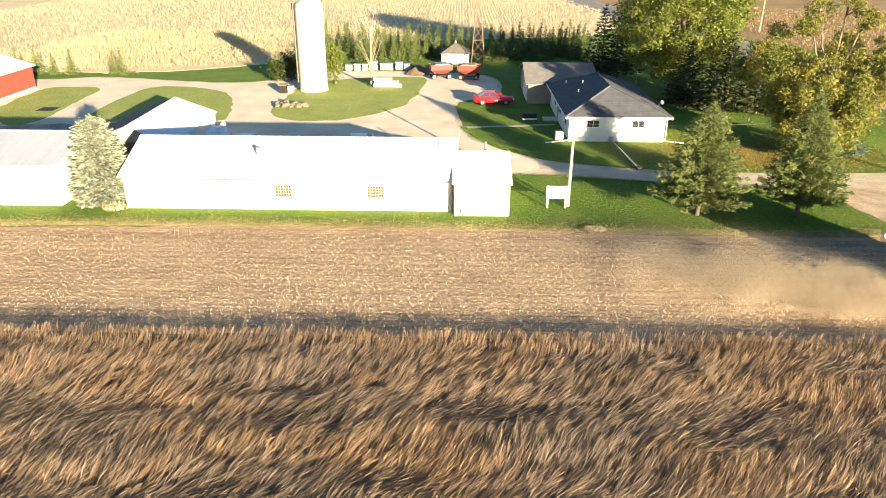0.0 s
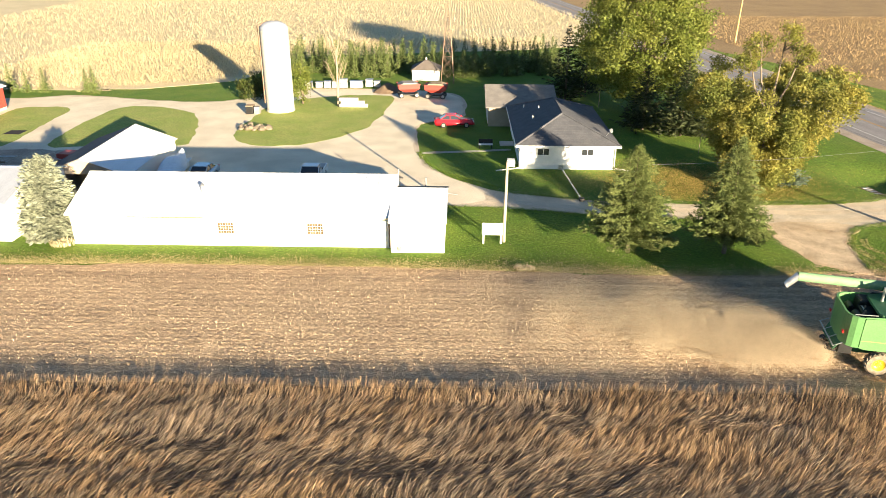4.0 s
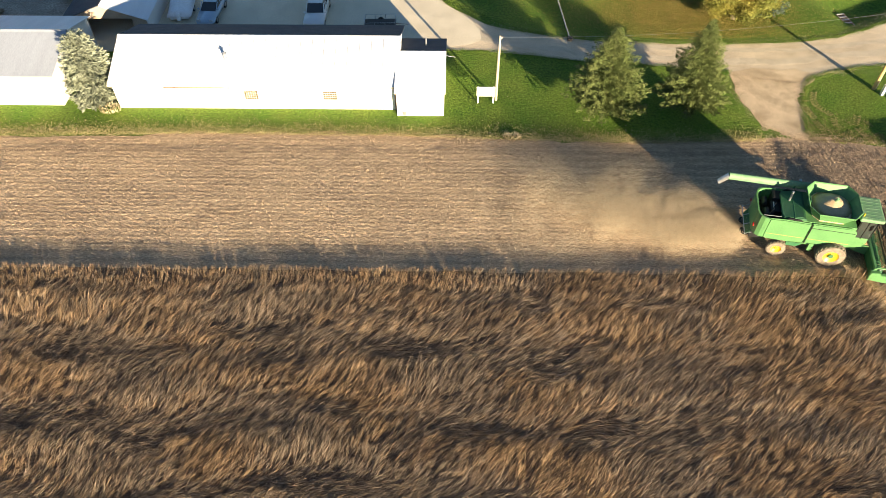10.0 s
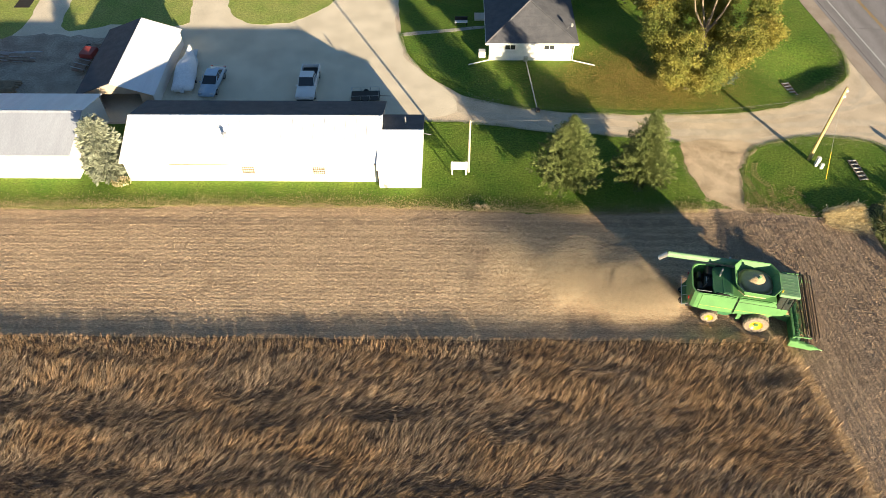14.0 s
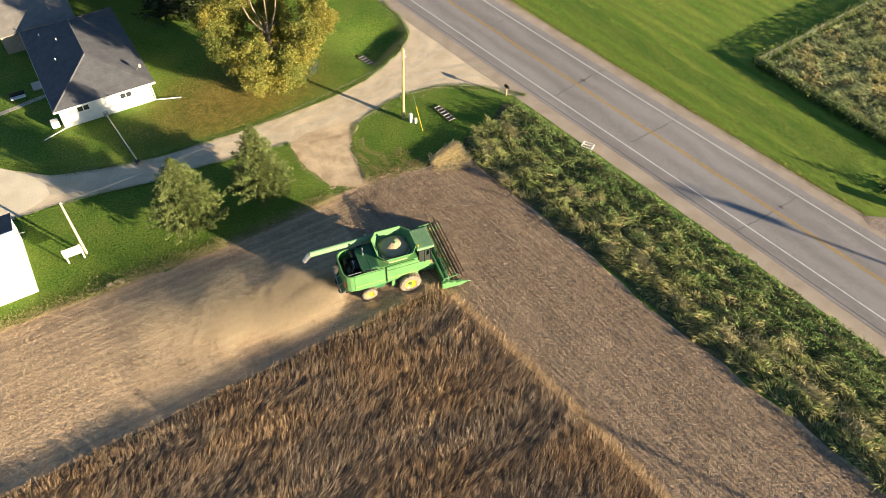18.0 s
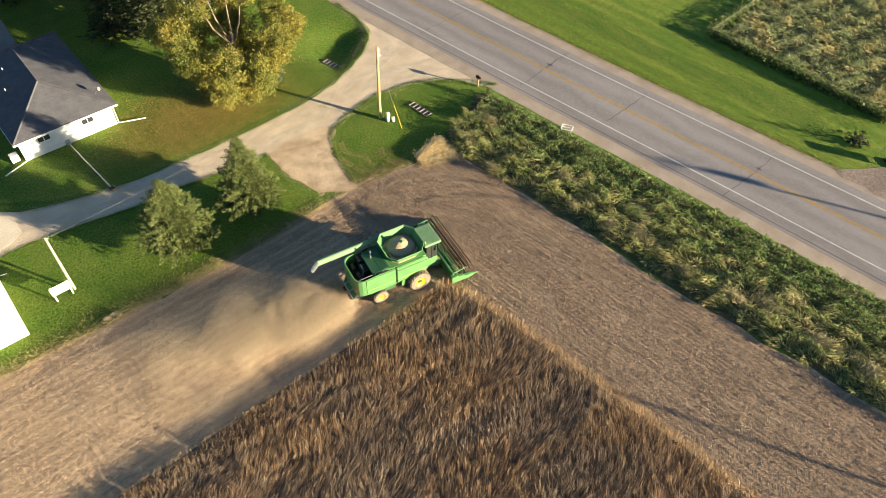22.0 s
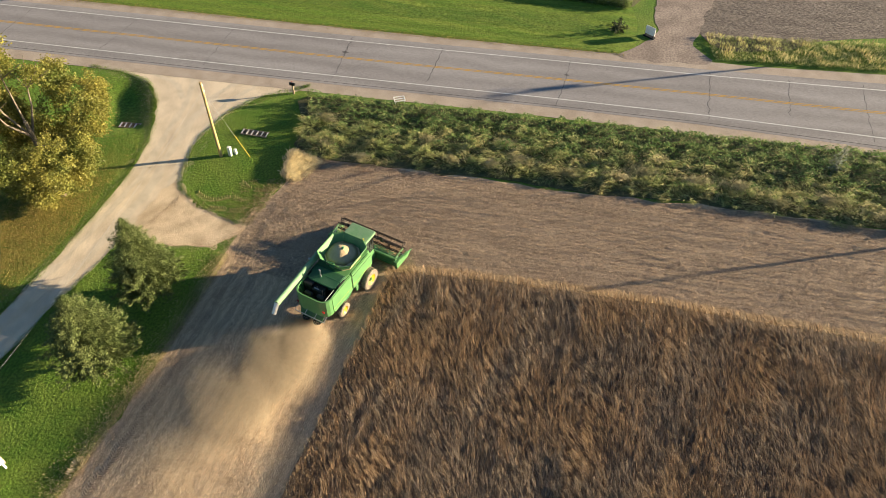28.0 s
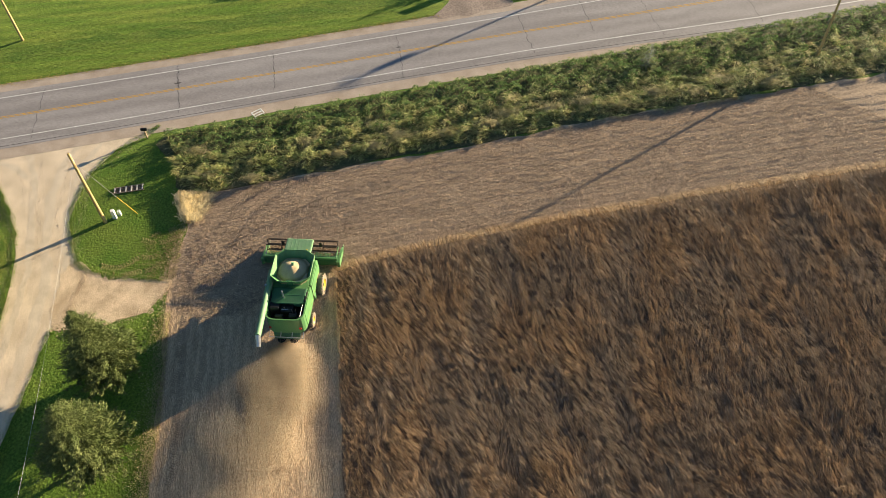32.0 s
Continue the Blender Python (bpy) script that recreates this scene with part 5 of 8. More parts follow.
# the open-ended shed in the yard, turned a little
g = thing("open_shed", pose(-32.0, 17.5, 0, 0, 0, 1), "white gabled shed with a bright roof and a dark open end", "shed")
gl, gw = 6.1, 3.85
for sx in (-1, 1):
    # West slope takes the dark shingle colour, standing in for its shade.
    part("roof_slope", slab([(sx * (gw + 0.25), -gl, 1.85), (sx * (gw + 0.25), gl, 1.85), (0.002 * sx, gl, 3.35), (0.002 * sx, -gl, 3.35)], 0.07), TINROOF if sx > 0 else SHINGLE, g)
    part("side_wall", box(sx * gw - 0.06, -gl + 0.3, 0, sx * gw + 0.06, gl - 0.3, 1.85), SIDING, g)
part("gable_wall", prism([(-gw, 0), (gw, 0), (gw, 1.85), (0, 3.25), (-gw, 1.85)], gl - 0.32, gl - 0.2, "y"), SIDING, g)
part("gable_wall", prism([(-gw, 0), (-1.6, 0), (-1.6, 1.9), (2.6, 1.9), (2.6, 0), (gw, 0), (gw, 1.85), (0, 3.25), (-gw, 1.85)], -gl + 0.2, -gl + 0.32, "y"), TANWALL, g, "grey-brown gable with an open doorway")

# the silo
silo = thing("silo", pose(-22.3, 44.4, 0), "tall pale concrete stave silo with a low domed cap", "silo")
body = tube((0, 0, 0), (0, 0, 10.2), 1.75, n=40)
STAVES = mat("silo_staves", (0.50, 0.49, 0.43), (0.43, 0.435, 0.41), rough=0.85, scale=0.35, fine=8, amount=0.35, bump=0.3, stretch=(1, 1, 0.4))
part("wall", body, STAVES, silo, smooth=False)
for i in range(12):
    b = bmesh.new()
    tube((0, 0, 0.5 + i * 0.82), (0, 0, 0.54 + i * 0.82), 1.775, n=40, bm=b, caps=True)
    part("hoop", b, CONCRETE, silo)
dome = bmesh.new()
bmesh.ops.create_uvsphere(dome, u_segments=32, v_segments=10, radius=1.78, matrix=Matrix.Translation((0, 0, 10.2)) @ Matrix.Diagonal((1, 1, 0.55, 1)))
part("cap", dome, GREYROOF, silo, "dull grey metal dome", smooth=True)
part("filler_pipe", tube((-1.85, -0.3, 1.0), (-1.85, -0.3, 10.6), 0.12, n=10), STEEL, silo, "dark filler pipe up the side")
part("pipe_bend", tube((-1.85, -0.3, 10.6), (-0.9, -0.2, 10.95), 0.12, n=10), STEEL, silo)
part("chute", box(-2.1, -0.15, 9.8, -1.7, 0.35, 10.5), DARK, silo, "dark hatch box")
part("base_ring", tube((0, 0, 0), (0, 0, 0.2), 1.83, n=40), CONCRETE, silo)

# the house
hx0, hx1, hy0, hy1, he, hr, rx, ry0, ry1 = 6.95, 16.1, 20.45, 36.2, 2.5, 4.35, 11.5, 25.6, 33.0
house = thing("house", pose(0, 0, 0), "low white house with a grey hipped shingle roof", "house")
part("south_wall", box(hx0, hy0, 0, hx1, hy0 + 0.2, he), WHITE, house)
part("west_wall", box(hx0, hy0 + 0.2, 0, hx0 + 0.2, hy1, he), WHITE, house)
part("east_wall", box(hx1 - 0.2, hy0 + 0.2, 0, hx1, hy1, he), WHITE, house)
part("north_wall", box(hx0 + 0.2, hy1 - 0.2, 0, hx1 - 0.2, hy1, he), WHITE, house)
o = 0.5
e = {"sw": (hx0 - o, hy0 - o, he), "se": (hx1 + o, hy0 - o, he), "ne": (hx1 + o, hy1 + o, he), "nw": (hx0 - o, hy1 + o, he), "s": (rx, ry0, hr), "n": (rx, ry1, hr)}
for a in (("sw", "se", "s"), ("se", "ne", "n", "s"), ("ne", "nw", "n"), ("nw", "sw", "s", "n")):
    part("roof_face", slab([e[k] for k in a], 0.12), SHINGLE, house)
part("fascia", box(hx0 - o, hy0 - o - 0.03, he - 0.2, hx1 + o, hy0 - o, he + 0.0), WHITE, house, "white fascia board")
part("fascia", box(hx0 - o - 0.03, hy0 - o, he - 0.2, hx0 - o, hy1 + o, he + 0.0), WHITE, house, "white fascia board")
for a, b in (("sw", "s"), ("se", "s"), ("ne", "n"), ("nw", "n"), ("s", "n")):
    part("hip_cap", tube(Vector(e[a]) + Vector((0, 0, 0.02)), Vector(e[b]) + Vector((0, 0, 0.03)), 0.09, n=6), SHINGLE, house)
# shingle courses on the slopes towards south and west
for i in range(1, 13):
    k = i / 13
    a, b = Vector(e["sw"]).lerp(Vector(e["s"]), k), Vector(e["se"]).lerp(Vector(e["s"]), k)
    part("shingle_course", tube(a + Vector((0, 0, 0.008)), b + Vector((0, 0, 0.008)), 0.007, n=4), SHINGLE, house)
    a, b = Vector(e["nw"]).lerp(Vector(e["n"]), k), Vector(e["sw"]).lerp(Vector(e["s"]), k)
    part("shingle_course", tube(a + Vector((0, 0, 0.008)), b + Vector((0, 0, 0.008)), 0.007, n=4), SHINGLE, house)


def window(ob, x0, x1, z0, z1, y, axis="y", panes=2):
    """A sliding window in a wall that faces south (axis y) or west (axis x)."""
    def bx(a0, d0, c0, a1, d1, c1):
        return box(a0, d0, c0, a1, d1, c1) if axis == "y" else box(d0, a0, c0, d1, a1, c1)
    win = part("window", bx(x0 - 0.06, y - 0.05, z0 - 0.06, x1 + 0.06, y - 0.002, z1 + 0.06), WHITE, ob, "white framed sliding window")
    w = (x1 - x0) / panes
    for i in range(panes):
        part("pane", bx(x0 + i * w + 0.03, y - 0.06, z0, x0 + (i + 1) * w - 0.03, y - 0.052, z1), PANE, win)
    part("sill", bx(x0 - 0.1, y - 0.12, z0 - 0.12, x1 + 0.1, y, z0 - 0.06), WHITE, win)


window(house, 8.6, 9.75, 1.45, 2.05, hy0)
window(house, 12.9, 14.05, 1.45, 2.05, hy0)
for y0 in (22.5, 26.8, 31.0):
    window(house, y0, y0 + 1.1, 1.2, 2.0, hx0, "x")
part("door", box(hx0 - 0.05, 28.8, 0.1, hx0 - 0.002, 29.7, 2.1), TANWALL, house, "tan side door")
for x, y in ((8.7, 27.6), (9.6, 30.8), (8.2, 33.5)):
    zt = 2.5 + (x - hx0 + o) / (rx - hx0 + o) * (hr - 2.5)
    part("roof_pipe", tube((x, y, zt - 0.1), (x, y, zt + 0.3), 0.05, n=8), WHITE, house, "white vent pipe")
part("dish_arm", tube((15.4, 22.4, 2.7), (15.8, 22.0, 3.5), 0.03, n=6), GALV, house)
part("satellite_dish", tube((15.8, 22.0, 3.5), (15.9, 21.88, 3.55), 0.18, 0.22, 14), GALV, house, "small white satellite dish")
part("downspout", tube((16.15, 20.3, 2.3), (16.15, 20.3, 0.15), 0.05, n=8), WHITE, house)
part("downspout_foot", tube((16.15, 20.3, 0.15), (18.6, 19.4, 0.1), 0.06, n=8), WHITE, house)
part("downspout_foot", tube((6.9, 20.3, 0.15), (4.6, 19.5, 0.1), 0.06, n=8), WHITE, house)
part("downspout", tube((6.9, 20.3, 2.3), (6.9, 20.3, 0.15), 0.05, n=8), WHITE, house)
tagged(part("air_conditioner", box(5.75, 20.9, 0, 6.5, 21.6, 0.75, 0.05), WHITE), "white outdoor air conditioner beside the house wall", "machine")
tagged(part("porch_step", box(5.4, 28.5, 0, 6.9, 30.0, 0.18, 0.02), CONCRETE), "low concrete step at the side door of the house", "step")

garage = thing("garage", pose(0, 0, 0), "tan garage with a brown-grey gabled roof joined to the house", "garage")
part("south_wall", box(4.6, 37.1, 0, 12.0, 37.3, 2.5), TANWALL, garage)
part("north_wall", box(4.6, 47.4, 0, 12.0, 47.6, 2.5), TANWALL, garage)
for a, b in ((4.4, 4.6), (12.0, 12.2)):
    part("gable_wall", prism([(37.1, 0), (47.6, 0), (47.6, 2.5), (42.4, 3.9), (37.1, 2.5)], a, b, "x"), TANWALL, garage)
part("roof_slope", slab([(4.0, 36.6, 2.4), (12.6, 36.6, 2.4), (12.6, 42.4, 4.0), (4.0, 42.4, 4.0)], 0.12), BROWNSHINGLE, garage)
part("roof_slope", slab([(4.0, 48.1, 2.4), (12.6, 48.1, 2.4), (12.6, 42.403, 4.0), (4.0, 42.403, 4.0)], 0.12), BROWNSHINGLE, garage)
part("garage_door", box(4.33, 38.4, 0.03, 4.39, 43.6, 2.2), WHITE, garage, "wide white garage door")
for i in range(1, 4):
    part("door_panel_line", box(4.31, 38.5, 0.55 * i - 0.02, 4.33, 43.5, 0.55 * i + 0.02), TANWALL, garage)

# the red barn at the end of the yard
red = thing("red_barn", pose(0, 0, 0), "red barn with a pale metal roof", "barn")
part("east_wall", box(-58.2, 32.6, 0, -58.0, 43.6, 3.0), REDWALL, red)
part("west_wall", box(-70.2, 32.6, 0, -70.0, 43.6, 3.0), REDWALL, red)
for y in (32.4, 43.6):
    part("gable_wall", prism([(-70.2, 0), (-58, 0), (-58, 3.0), (-64.1, 4.9), (-70.2, 3.0)], y, y + 0.2, "y"), REDWALL, red)
part("roof_slope", slab([(-57.6, 32, 2.95), (-57.6, 44.1, 2.95), (-64.1, 44.1, 5.0), (-64.1, 32, 5.0)], 0.1), TINROOF, red)
part("roof_slope", slab([(-70.6, 32, 2.95), (-70.6, 44.1, 2.95), (-64.103, 44.1, 5.0), (-64.103, 32, 5.0)], 0.1), TINROOF, red)
part("foundation", box(-58.0, 32.5, 0, -57.95, 43.7, 0.35), CONCRETE, red)

# small hip-roofed feed house and the lattice tower
hut = thing("feed_house", pose(-4.4, 66.8, 0), "small white hut with a weathered pyramid roof", "hut")
part("wall", box(-2.1, -1.6, 0, 2.1, 1.6, 1.7), WHITE, hut)
hb = bmesh.new()
bmesh.ops.create_cone(hb, cap_ends=True, segments=4, radius1=3.3, radius2=0.15, depth=1.3, matrix=Matrix.Translation((0, 0, 2.33)) @ Matrix.Rotation(math.pi / 4, 4, "Z"))
part("roof", hb, mat("weathered_hut_roof", (0.15, 0.13, 0.115), scale=2, amount=0.4), hut)
part("finial", tube((0, 0, 2.9), (0, 0, 3.3), 0.12, n=8), WHITE, hut)
tower = thing("lattice_tower", pose(-1.0, 63.8, 0), "rusty steel windmill tower of crossed braces", "tower")
TH = 11.5
legs = [(sx * 1.0, sy * 1.0) for sx in (-1, 1) for sy in (-1, 1)]
for x, y in legs:
    part("leg", tube((x, y, 0), (x * 0.16, y * 0.16, TH), 0.06, n=6), STEEL, tower)
for i in range(6):
    z0, z1 = TH * i / 6, TH * (i + 1) / 6
    w0, w1 = 1 - 0.84 * i / 6, 1 - 0.84 * (i + 1) / 6
    c = [(-1, -1), (1, -1), (1, 1), (-1, 1)]
    for j in range(4):
        (ax, ay), (bx_, by_) = c[j], c[(j + 1) % 4]
        part("girt", tube((ax * w1, ay * w1, z1), (bx_ * w1, by_ * w1, z1), 0.03, n=5), STEEL, tower)
        b = tube((ax * w0, ay * w0, z0), (bx_ * w1, by_ * w1, z1), 0.02, n=4)
        part("brace", tube((bx_ * w0, by_ * w0, z0), (ax * w1, ay * w1, z1), 0.02, n=4, bm=b), STEEL, tower)

# ---------- the combine harvester ----------
GREEN = mat("green_machine_paint", (0.105, 0.25, 0.09), (0.092, 0.215, 0.082), rough=0.42, scale=1.2, fine=12, amount=0.2, bump=0.03, spec=0.4)
DARKGREEN = mat("dusty_dark_green_paint", (0.03, 0.125, 0.05), (0.05, 0.135, 0.065), rough=0.55, scale=1.2, fine=12, amount=0.25, bump=0.03, spec=0.4)
ROOFGREEN = mat("dusty_cab_roof", (0.13, 0.26, 0.13), (0.17, 0.28, 0.16), rough=0.6, scale=1.5, fine=12, amount=0.25, bump=0.03)
YELLOW = mat("yellow_machine_paint", (0.72, 0.50, 0.02), (0.62, 0.44, 0.03), rough=0.4, scale=3, amount=0.15, bump=0.03, spec=0.5)
TYRE = mat("dusty_tyre_rubber", (0.15, 0.125, 0.095), (0.24, 0.20, 0.15), rough=0.9, scale=4, fine=20, amount=0.4, bump=0.2)
GRAIN = mat("heap_of_beans", (0.54, 0.415, 0.245), (0.46, 0.35, 0.20), rough=0.9, scale=2, fine=30, amount=0.35, bump=0.6, dist=0.02)
REELBROWN = mat("dusty_reel_steel", (0.085, 0.06, 0.042), (0.05, 0.038, 0.03), rough=0.7, scale=3, amount=0.5)
PALESTRIPE = mat("faded_yellow_stripe", (0.40, 0.44, 0.10), (0.34, 0.40, 0.10), rough=0.5, scale=3, amount=0.3)
CABGLASS = glass_mat("tinted_cab_glass", (0.035, 0.042, 0.038))


def lathe(profile, n=32, closed=True, bm=None):
    """A body turned round the y axis from (radius, y) pairs."""
    bm = bm or bmesh.new()
    rings = []
    for r, y in profile:
        rings.append([bm.verts.new((r * math.cos(2 * math.pi * i / n), y, r * math.sin(2 * math.pi * i / n))) for i in range(n)])
    for a, b in zip(rings, rings[1:]):
        for i in range(n):
            bm.faces.new((a[i], a[(i + 1) % n], b[(i + 1) % n], b[i]))
    if closed:
        bm.faces.new(rings[0])
        bm.faces.new(rings[-1])
    return bm


def farm_wheel(parent, x, y, r, w, rim_r, out, lugs=22):
    """A lugged tyre on a yellow dished rim; out is the side the rim faces."""
    wh = part("wheel", tube((0, -0.12, 0), (0, 0.12, 0), rim_r * 0.4, n=16), YELLOW, parent)
    wh.matrix_basis = pose(x, y, r)
    t = lathe([(rim_r, -w / 2), (r * 0.90, -w / 2), (r * 0.955, -w * 0.36), (r * 0.965, 0), (r * 0.955, w * 0.36), (r * 0.90, w / 2), (rim_r, w / 2)], 40, False)
    for i in range(lugs):
        for s in (-1, 1):
            a = 2 * math.pi * (i + (0.25 if s > 0 else -0.25)) / lugs
            b = bmesh.new()
            m = Matrix.Rotation(-a, 4, "Y") @ Matrix.Translation((r * 0.97, s * w * 0.24, 0)) @ Matrix.Rotation(s * 0.7, 4, "X") @ Matrix.Diagonal((0.07, w * 0.56, 0.055, 1))
            bmesh.ops.create_cube(t, size=1.0, matrix=m)
            b.free()
    part("tyre", t, TYRE, wh, "dusty lugged black tyre")
    part("rim", lathe([(0.02, out * (w * 0.16)), (rim_r * 0.35, out * (w * 0.18)), (rim_r * 0.62, out * (w * 0.22)), (rim_r * 0.8, out * (w * 0.36)), (rim_r * 1.0, out * (w * 0.47)), (rim_r * 1.04, out * (w * 0.50)), (rim_r * 1.0, out * w * 0.3)], 32, False), YELLOW, wh, "yellow dished rim", smooth=True)
    hub = part("hub", tube((0, out * w * 0.1, 0), (0, out * w * 0.34, 0), rim_r * 0.26, n=14), YELLOW, wh)
    for i in range(8):
        a = math.pi * i / 4
        part("bolt", tube((rim_r * 0.45 * math.cos(a), out * w * 0.2, rim_r * 0.45 * math.sin(a)), (rim_r * 0.45 * math.cos(a), out * w * 0.26, rim_r * 0.45 * math.sin(a)), 0.025, n=6), GALV, wh)
    return wh


def combine(m):
    c = thing("combine_harvester", m, "green combine harvester with yellow wheels and a full grain tank", "combine")
    # lower body
    part("chassis", box(-4.6, -0.75, 0.75, 1.0, 0.75, 1.5, 0.05), DARKGREEN, c)
    part("threshing_body", prism([(-3.1, 1.2), (-3.1, 3.0), (0.85, 3.0), (0.85, 1.35), (0.2, 1.15)], -1.38, 1.38, "y"), GREEN, c)
    for s in (-1, 1):
        y0, y1 = (1.40, 1.56) if s > 0 else (-1.56, -1.40)
        fr = prism([(-1.9, 1.42), (-1.9, 2.98), (0.55, 3.0), (0.95, 2.75), (0.98, 1.75), (0.6, 1.5), (-0.4, 1.5)], y0, y1, "y")
        bmesh.ops.bevel(fr, geom=fr.edges[:], offset=0.05, segments=2, affect="EDGES")
        part("side_panel", fr, GREEN, c, "bright green front side panel")
        re = prism([(-4.6, 1.45), (-4.62, 1.9), (-4.62, 2.55), (-4.6, 2.95), (-3.6, 3.0), (-1.95, 2.96), (-1.95, 1.42), (-3.0, 1.35), (-4.3, 1.35)], y0, y1, "y")
        bmesh.ops.bevel(re, geom=re.edges[:], offset=0.06, segments=2, affect="EDGES")
        part("side_panel", re, GREEN, c, "bright green rear side panel")
        yy = s * 1.572
        part("stripe", box(-4.5, min(yy, yy - s * 0.01), 1.81, -2.05, max(yy, yy - s * 0.01), 1.836), PALESTRIPE, c, "faded yellow stripe")
        part("stripe", box(-1.85, min(yy, yy - s * 0.01), 1.81, 0.8, max(yy, yy - s * 0.01), 1.836), PALESTRIPE, c, "faded yellow stripe")
        part("panel_gap", box(-1.94, yy - 0.02, 1.45, -1.90, yy + 0.004, 2.95), BLACK, c)
        part("panel_groove", box(-1.85, min(yy, yy - s * 0.02), 2.66, 0.85, max(yy, yy - s * 0.02) + 0.002, 2.69), BLACK, c)
        part("panel_latch", box(-1.93, yy - 0.02, 2.2, -1.88, yy + 0.02, 2.5), BLACK, c)
        part("belt_guard", prism([(-2.9, 0.85), (-2.2, 0.85), (-1.6, 1.42), (-2.9, 1.42)], s * 1.3 - 0.08, s * 1.3 + 0.08, "y"), DARKGREEN, c)
        part("step_bracket", box(-1.5, s * 1.45 - 0.1, 0.8, -1.2, s * 1.45 + 0.1, 1.45), GREEN, c)
    # rear hood and engine bay
    arc = [(-4.61, -1.55), (-4.9, -1.5), (-5.15, -1.36), (-5.3, -1.12), (-5.36, -0.8), (-5.36, 0.8), (-5.3, 1.12), (-5.15, 1.36), (-4.9, 1.5), (-4.61, 1.55)]
    part("rear_hood", prism(arc + [(x * 0.985 + 0.02, y * 0.94) for x, y in arc[::-1]], 1.45, 2.93), GREEN, c, "rounded green rear hood")
    part("engine_floor", box(-5.1, -1.38, 1.9, -3.1, 1.38, 2.05), BLACK, c, "black engine bay floor")
    part("engine_block", box(-4.4, -0.5, 2.05, -3.3, 0.5, 2.75, 0.06), BLACK, c)
    part("air_cleaner", tube((-3.5, -1.0, 2.6), (-3.5, -0.2, 2.6), 0.2, n=14), DARKGREEN, c)
    part("radiator_housing", box(-4.3, 0.55, 2.05, -3.2, 1.36, 2.95, 0.08), BLACK, c)
    part("exhaust_stack", tube((-3.3, 0.35, 2.7), (-3.3, 0.35, 3.75), 0.07, n=10), GALV, c, "shiny exhaust stack")
    eh = prism([(-3.85, -1.0), (-3.7, -1.3), (-2.5, -1.3), (-2.5, 1.3), (-3.7, 1.3), (-3.85, 1.0)], 2.9, 3.16)
    for v in eh.verts:
        if v.co.z > 3 and v.co.x < -3.5:
            v.co.z -= 0.14
    bmesh.ops.bevel(eh, geom=eh.edges[:], offset=0.04, segments=2, affect="EDGES")
    part("engine_hood", eh, DARKGREEN, c, "dark green engine hood")
    for s in (-1, 1):
        part("hood_intake", prism([(-3.6, 2.94), (-3.45, 3.06), (-2.7, 3.06), (-2.5, 2.94)], s * 1.39 - 0.05, s * 1.39 + 0.05, "y"), BLACK, c, "black intake slot beside the hood")
    for k, (x, y, r0) in enumerate(((-4.7, -0.6, 0.22), (-4.2, 0.1, 0.16), (-4.75, 0.5, 0.18))):
        part("engine_drum", tube((x, y - 0.3, 2.6), (x, y + 0.3, 2.6), r0, n=14), GALV if k == 1 else BLACK, c)
    for k in range(5):
        part("engine_hose", tube((-4.9 + 0.22 * k, -1.1 + 0.4 * k, 2.4), (-4.3 + 0.08 * k, -0.7 + 0.3 * k, 2.85), 0.04, n=7), STEEL if k % 2 else BLACK, c)
    part("hood_hand_rail", tube((-5.0, -1.25, 2.95), (-3.9, -1.25, 2.98), 0.022, n=6), GALV, c)
    part("engine_deck", box(-3.12, -1.36, 2.98, -2.35, 1.36, 3.1, 0.04), DARKGREEN, c)
    part("tail_board", slab([(-5.3, -1.1, 1.5), (-5.3, 1.1, 1.5), (-5.6, 1.0, 0.95), (-5.6, -1.0, 0.95)], 0.05), DARKGREEN, c)
    rail = part("rear_rail", tube((-5.72, -1.4, 1.35), (-5.72, 1.4, 1.35), 0.035, n=8), GALV, c, "grey tube rail across the tail")
    for y in (-1.35, -0.45, 0.45, 1.35):
        part("rail_stay", tube((-5.72, y, 1.35), (-5.3, y, 1.55), 0.025, n=6), GALV, rail)
    part("straw_chopper", box(-5.3, -0.95, 0.7, -4.6, 0.95, 1.4, 0.05), BLACK, c)
    for s in (-1, 1):
        part("spreader_disc", tube((-5.5, s * 0.5, 0.72), (-5.5, s * 0.5, 0.8), 0.35, n=16), BLACK, c)
        part("tail_lamp", box(-5.42, s * 1.2 - 0.1, 2.0, -5.36, s * 1.2 + 0.1, 2.12), mat("red_lamp_lens", (0.5, 0.02, 0.02), rough=0.3, amount=0.1), c)
    # grain tank: eight flared panels
    lo = [(-1.9, -0.75), (-1.5, -1.16), (0.0, -1.16), (0.42, -0.75), (0.42, 0.75), (0.0, 1.16), (-1.5, 1.16), (-1.9, 0.75)]
    hi = [(-2.4, -0.9), (-1.85, -1.6), (0.35, -1.6), (0.88, -0.9), (0.88, 0.9), (0.35, 1.6), (-1.85, 1.6), (-2.4, 0.9)]
    for i in range(8):
        j = (i + 1) % 8
        b = bmesh.new()
        q = [(*lo[i], 3.02), (*lo[j], 3.02), (*hi[j], 3.78), (*hi[i], 3.78)]
        cen = Vector((-0.85, 0, 3.5))
        out = [b.verts.new(p) for p in q]
        inn = [b.verts.new(Vector(p) + (cen - Vector(p)).normalized() * 0.06) for p in q]
        b.faces.new(out)
        b.faces.new(inn)
        for k in range(4):
            b.faces.new((out[k], out[(k + 1) % 4], inn[(k + 1) % 4], inn[k]))
        part("tank_panel", b, GREEN, c)
    for i in range(8):
        j = (i + 1) % 8
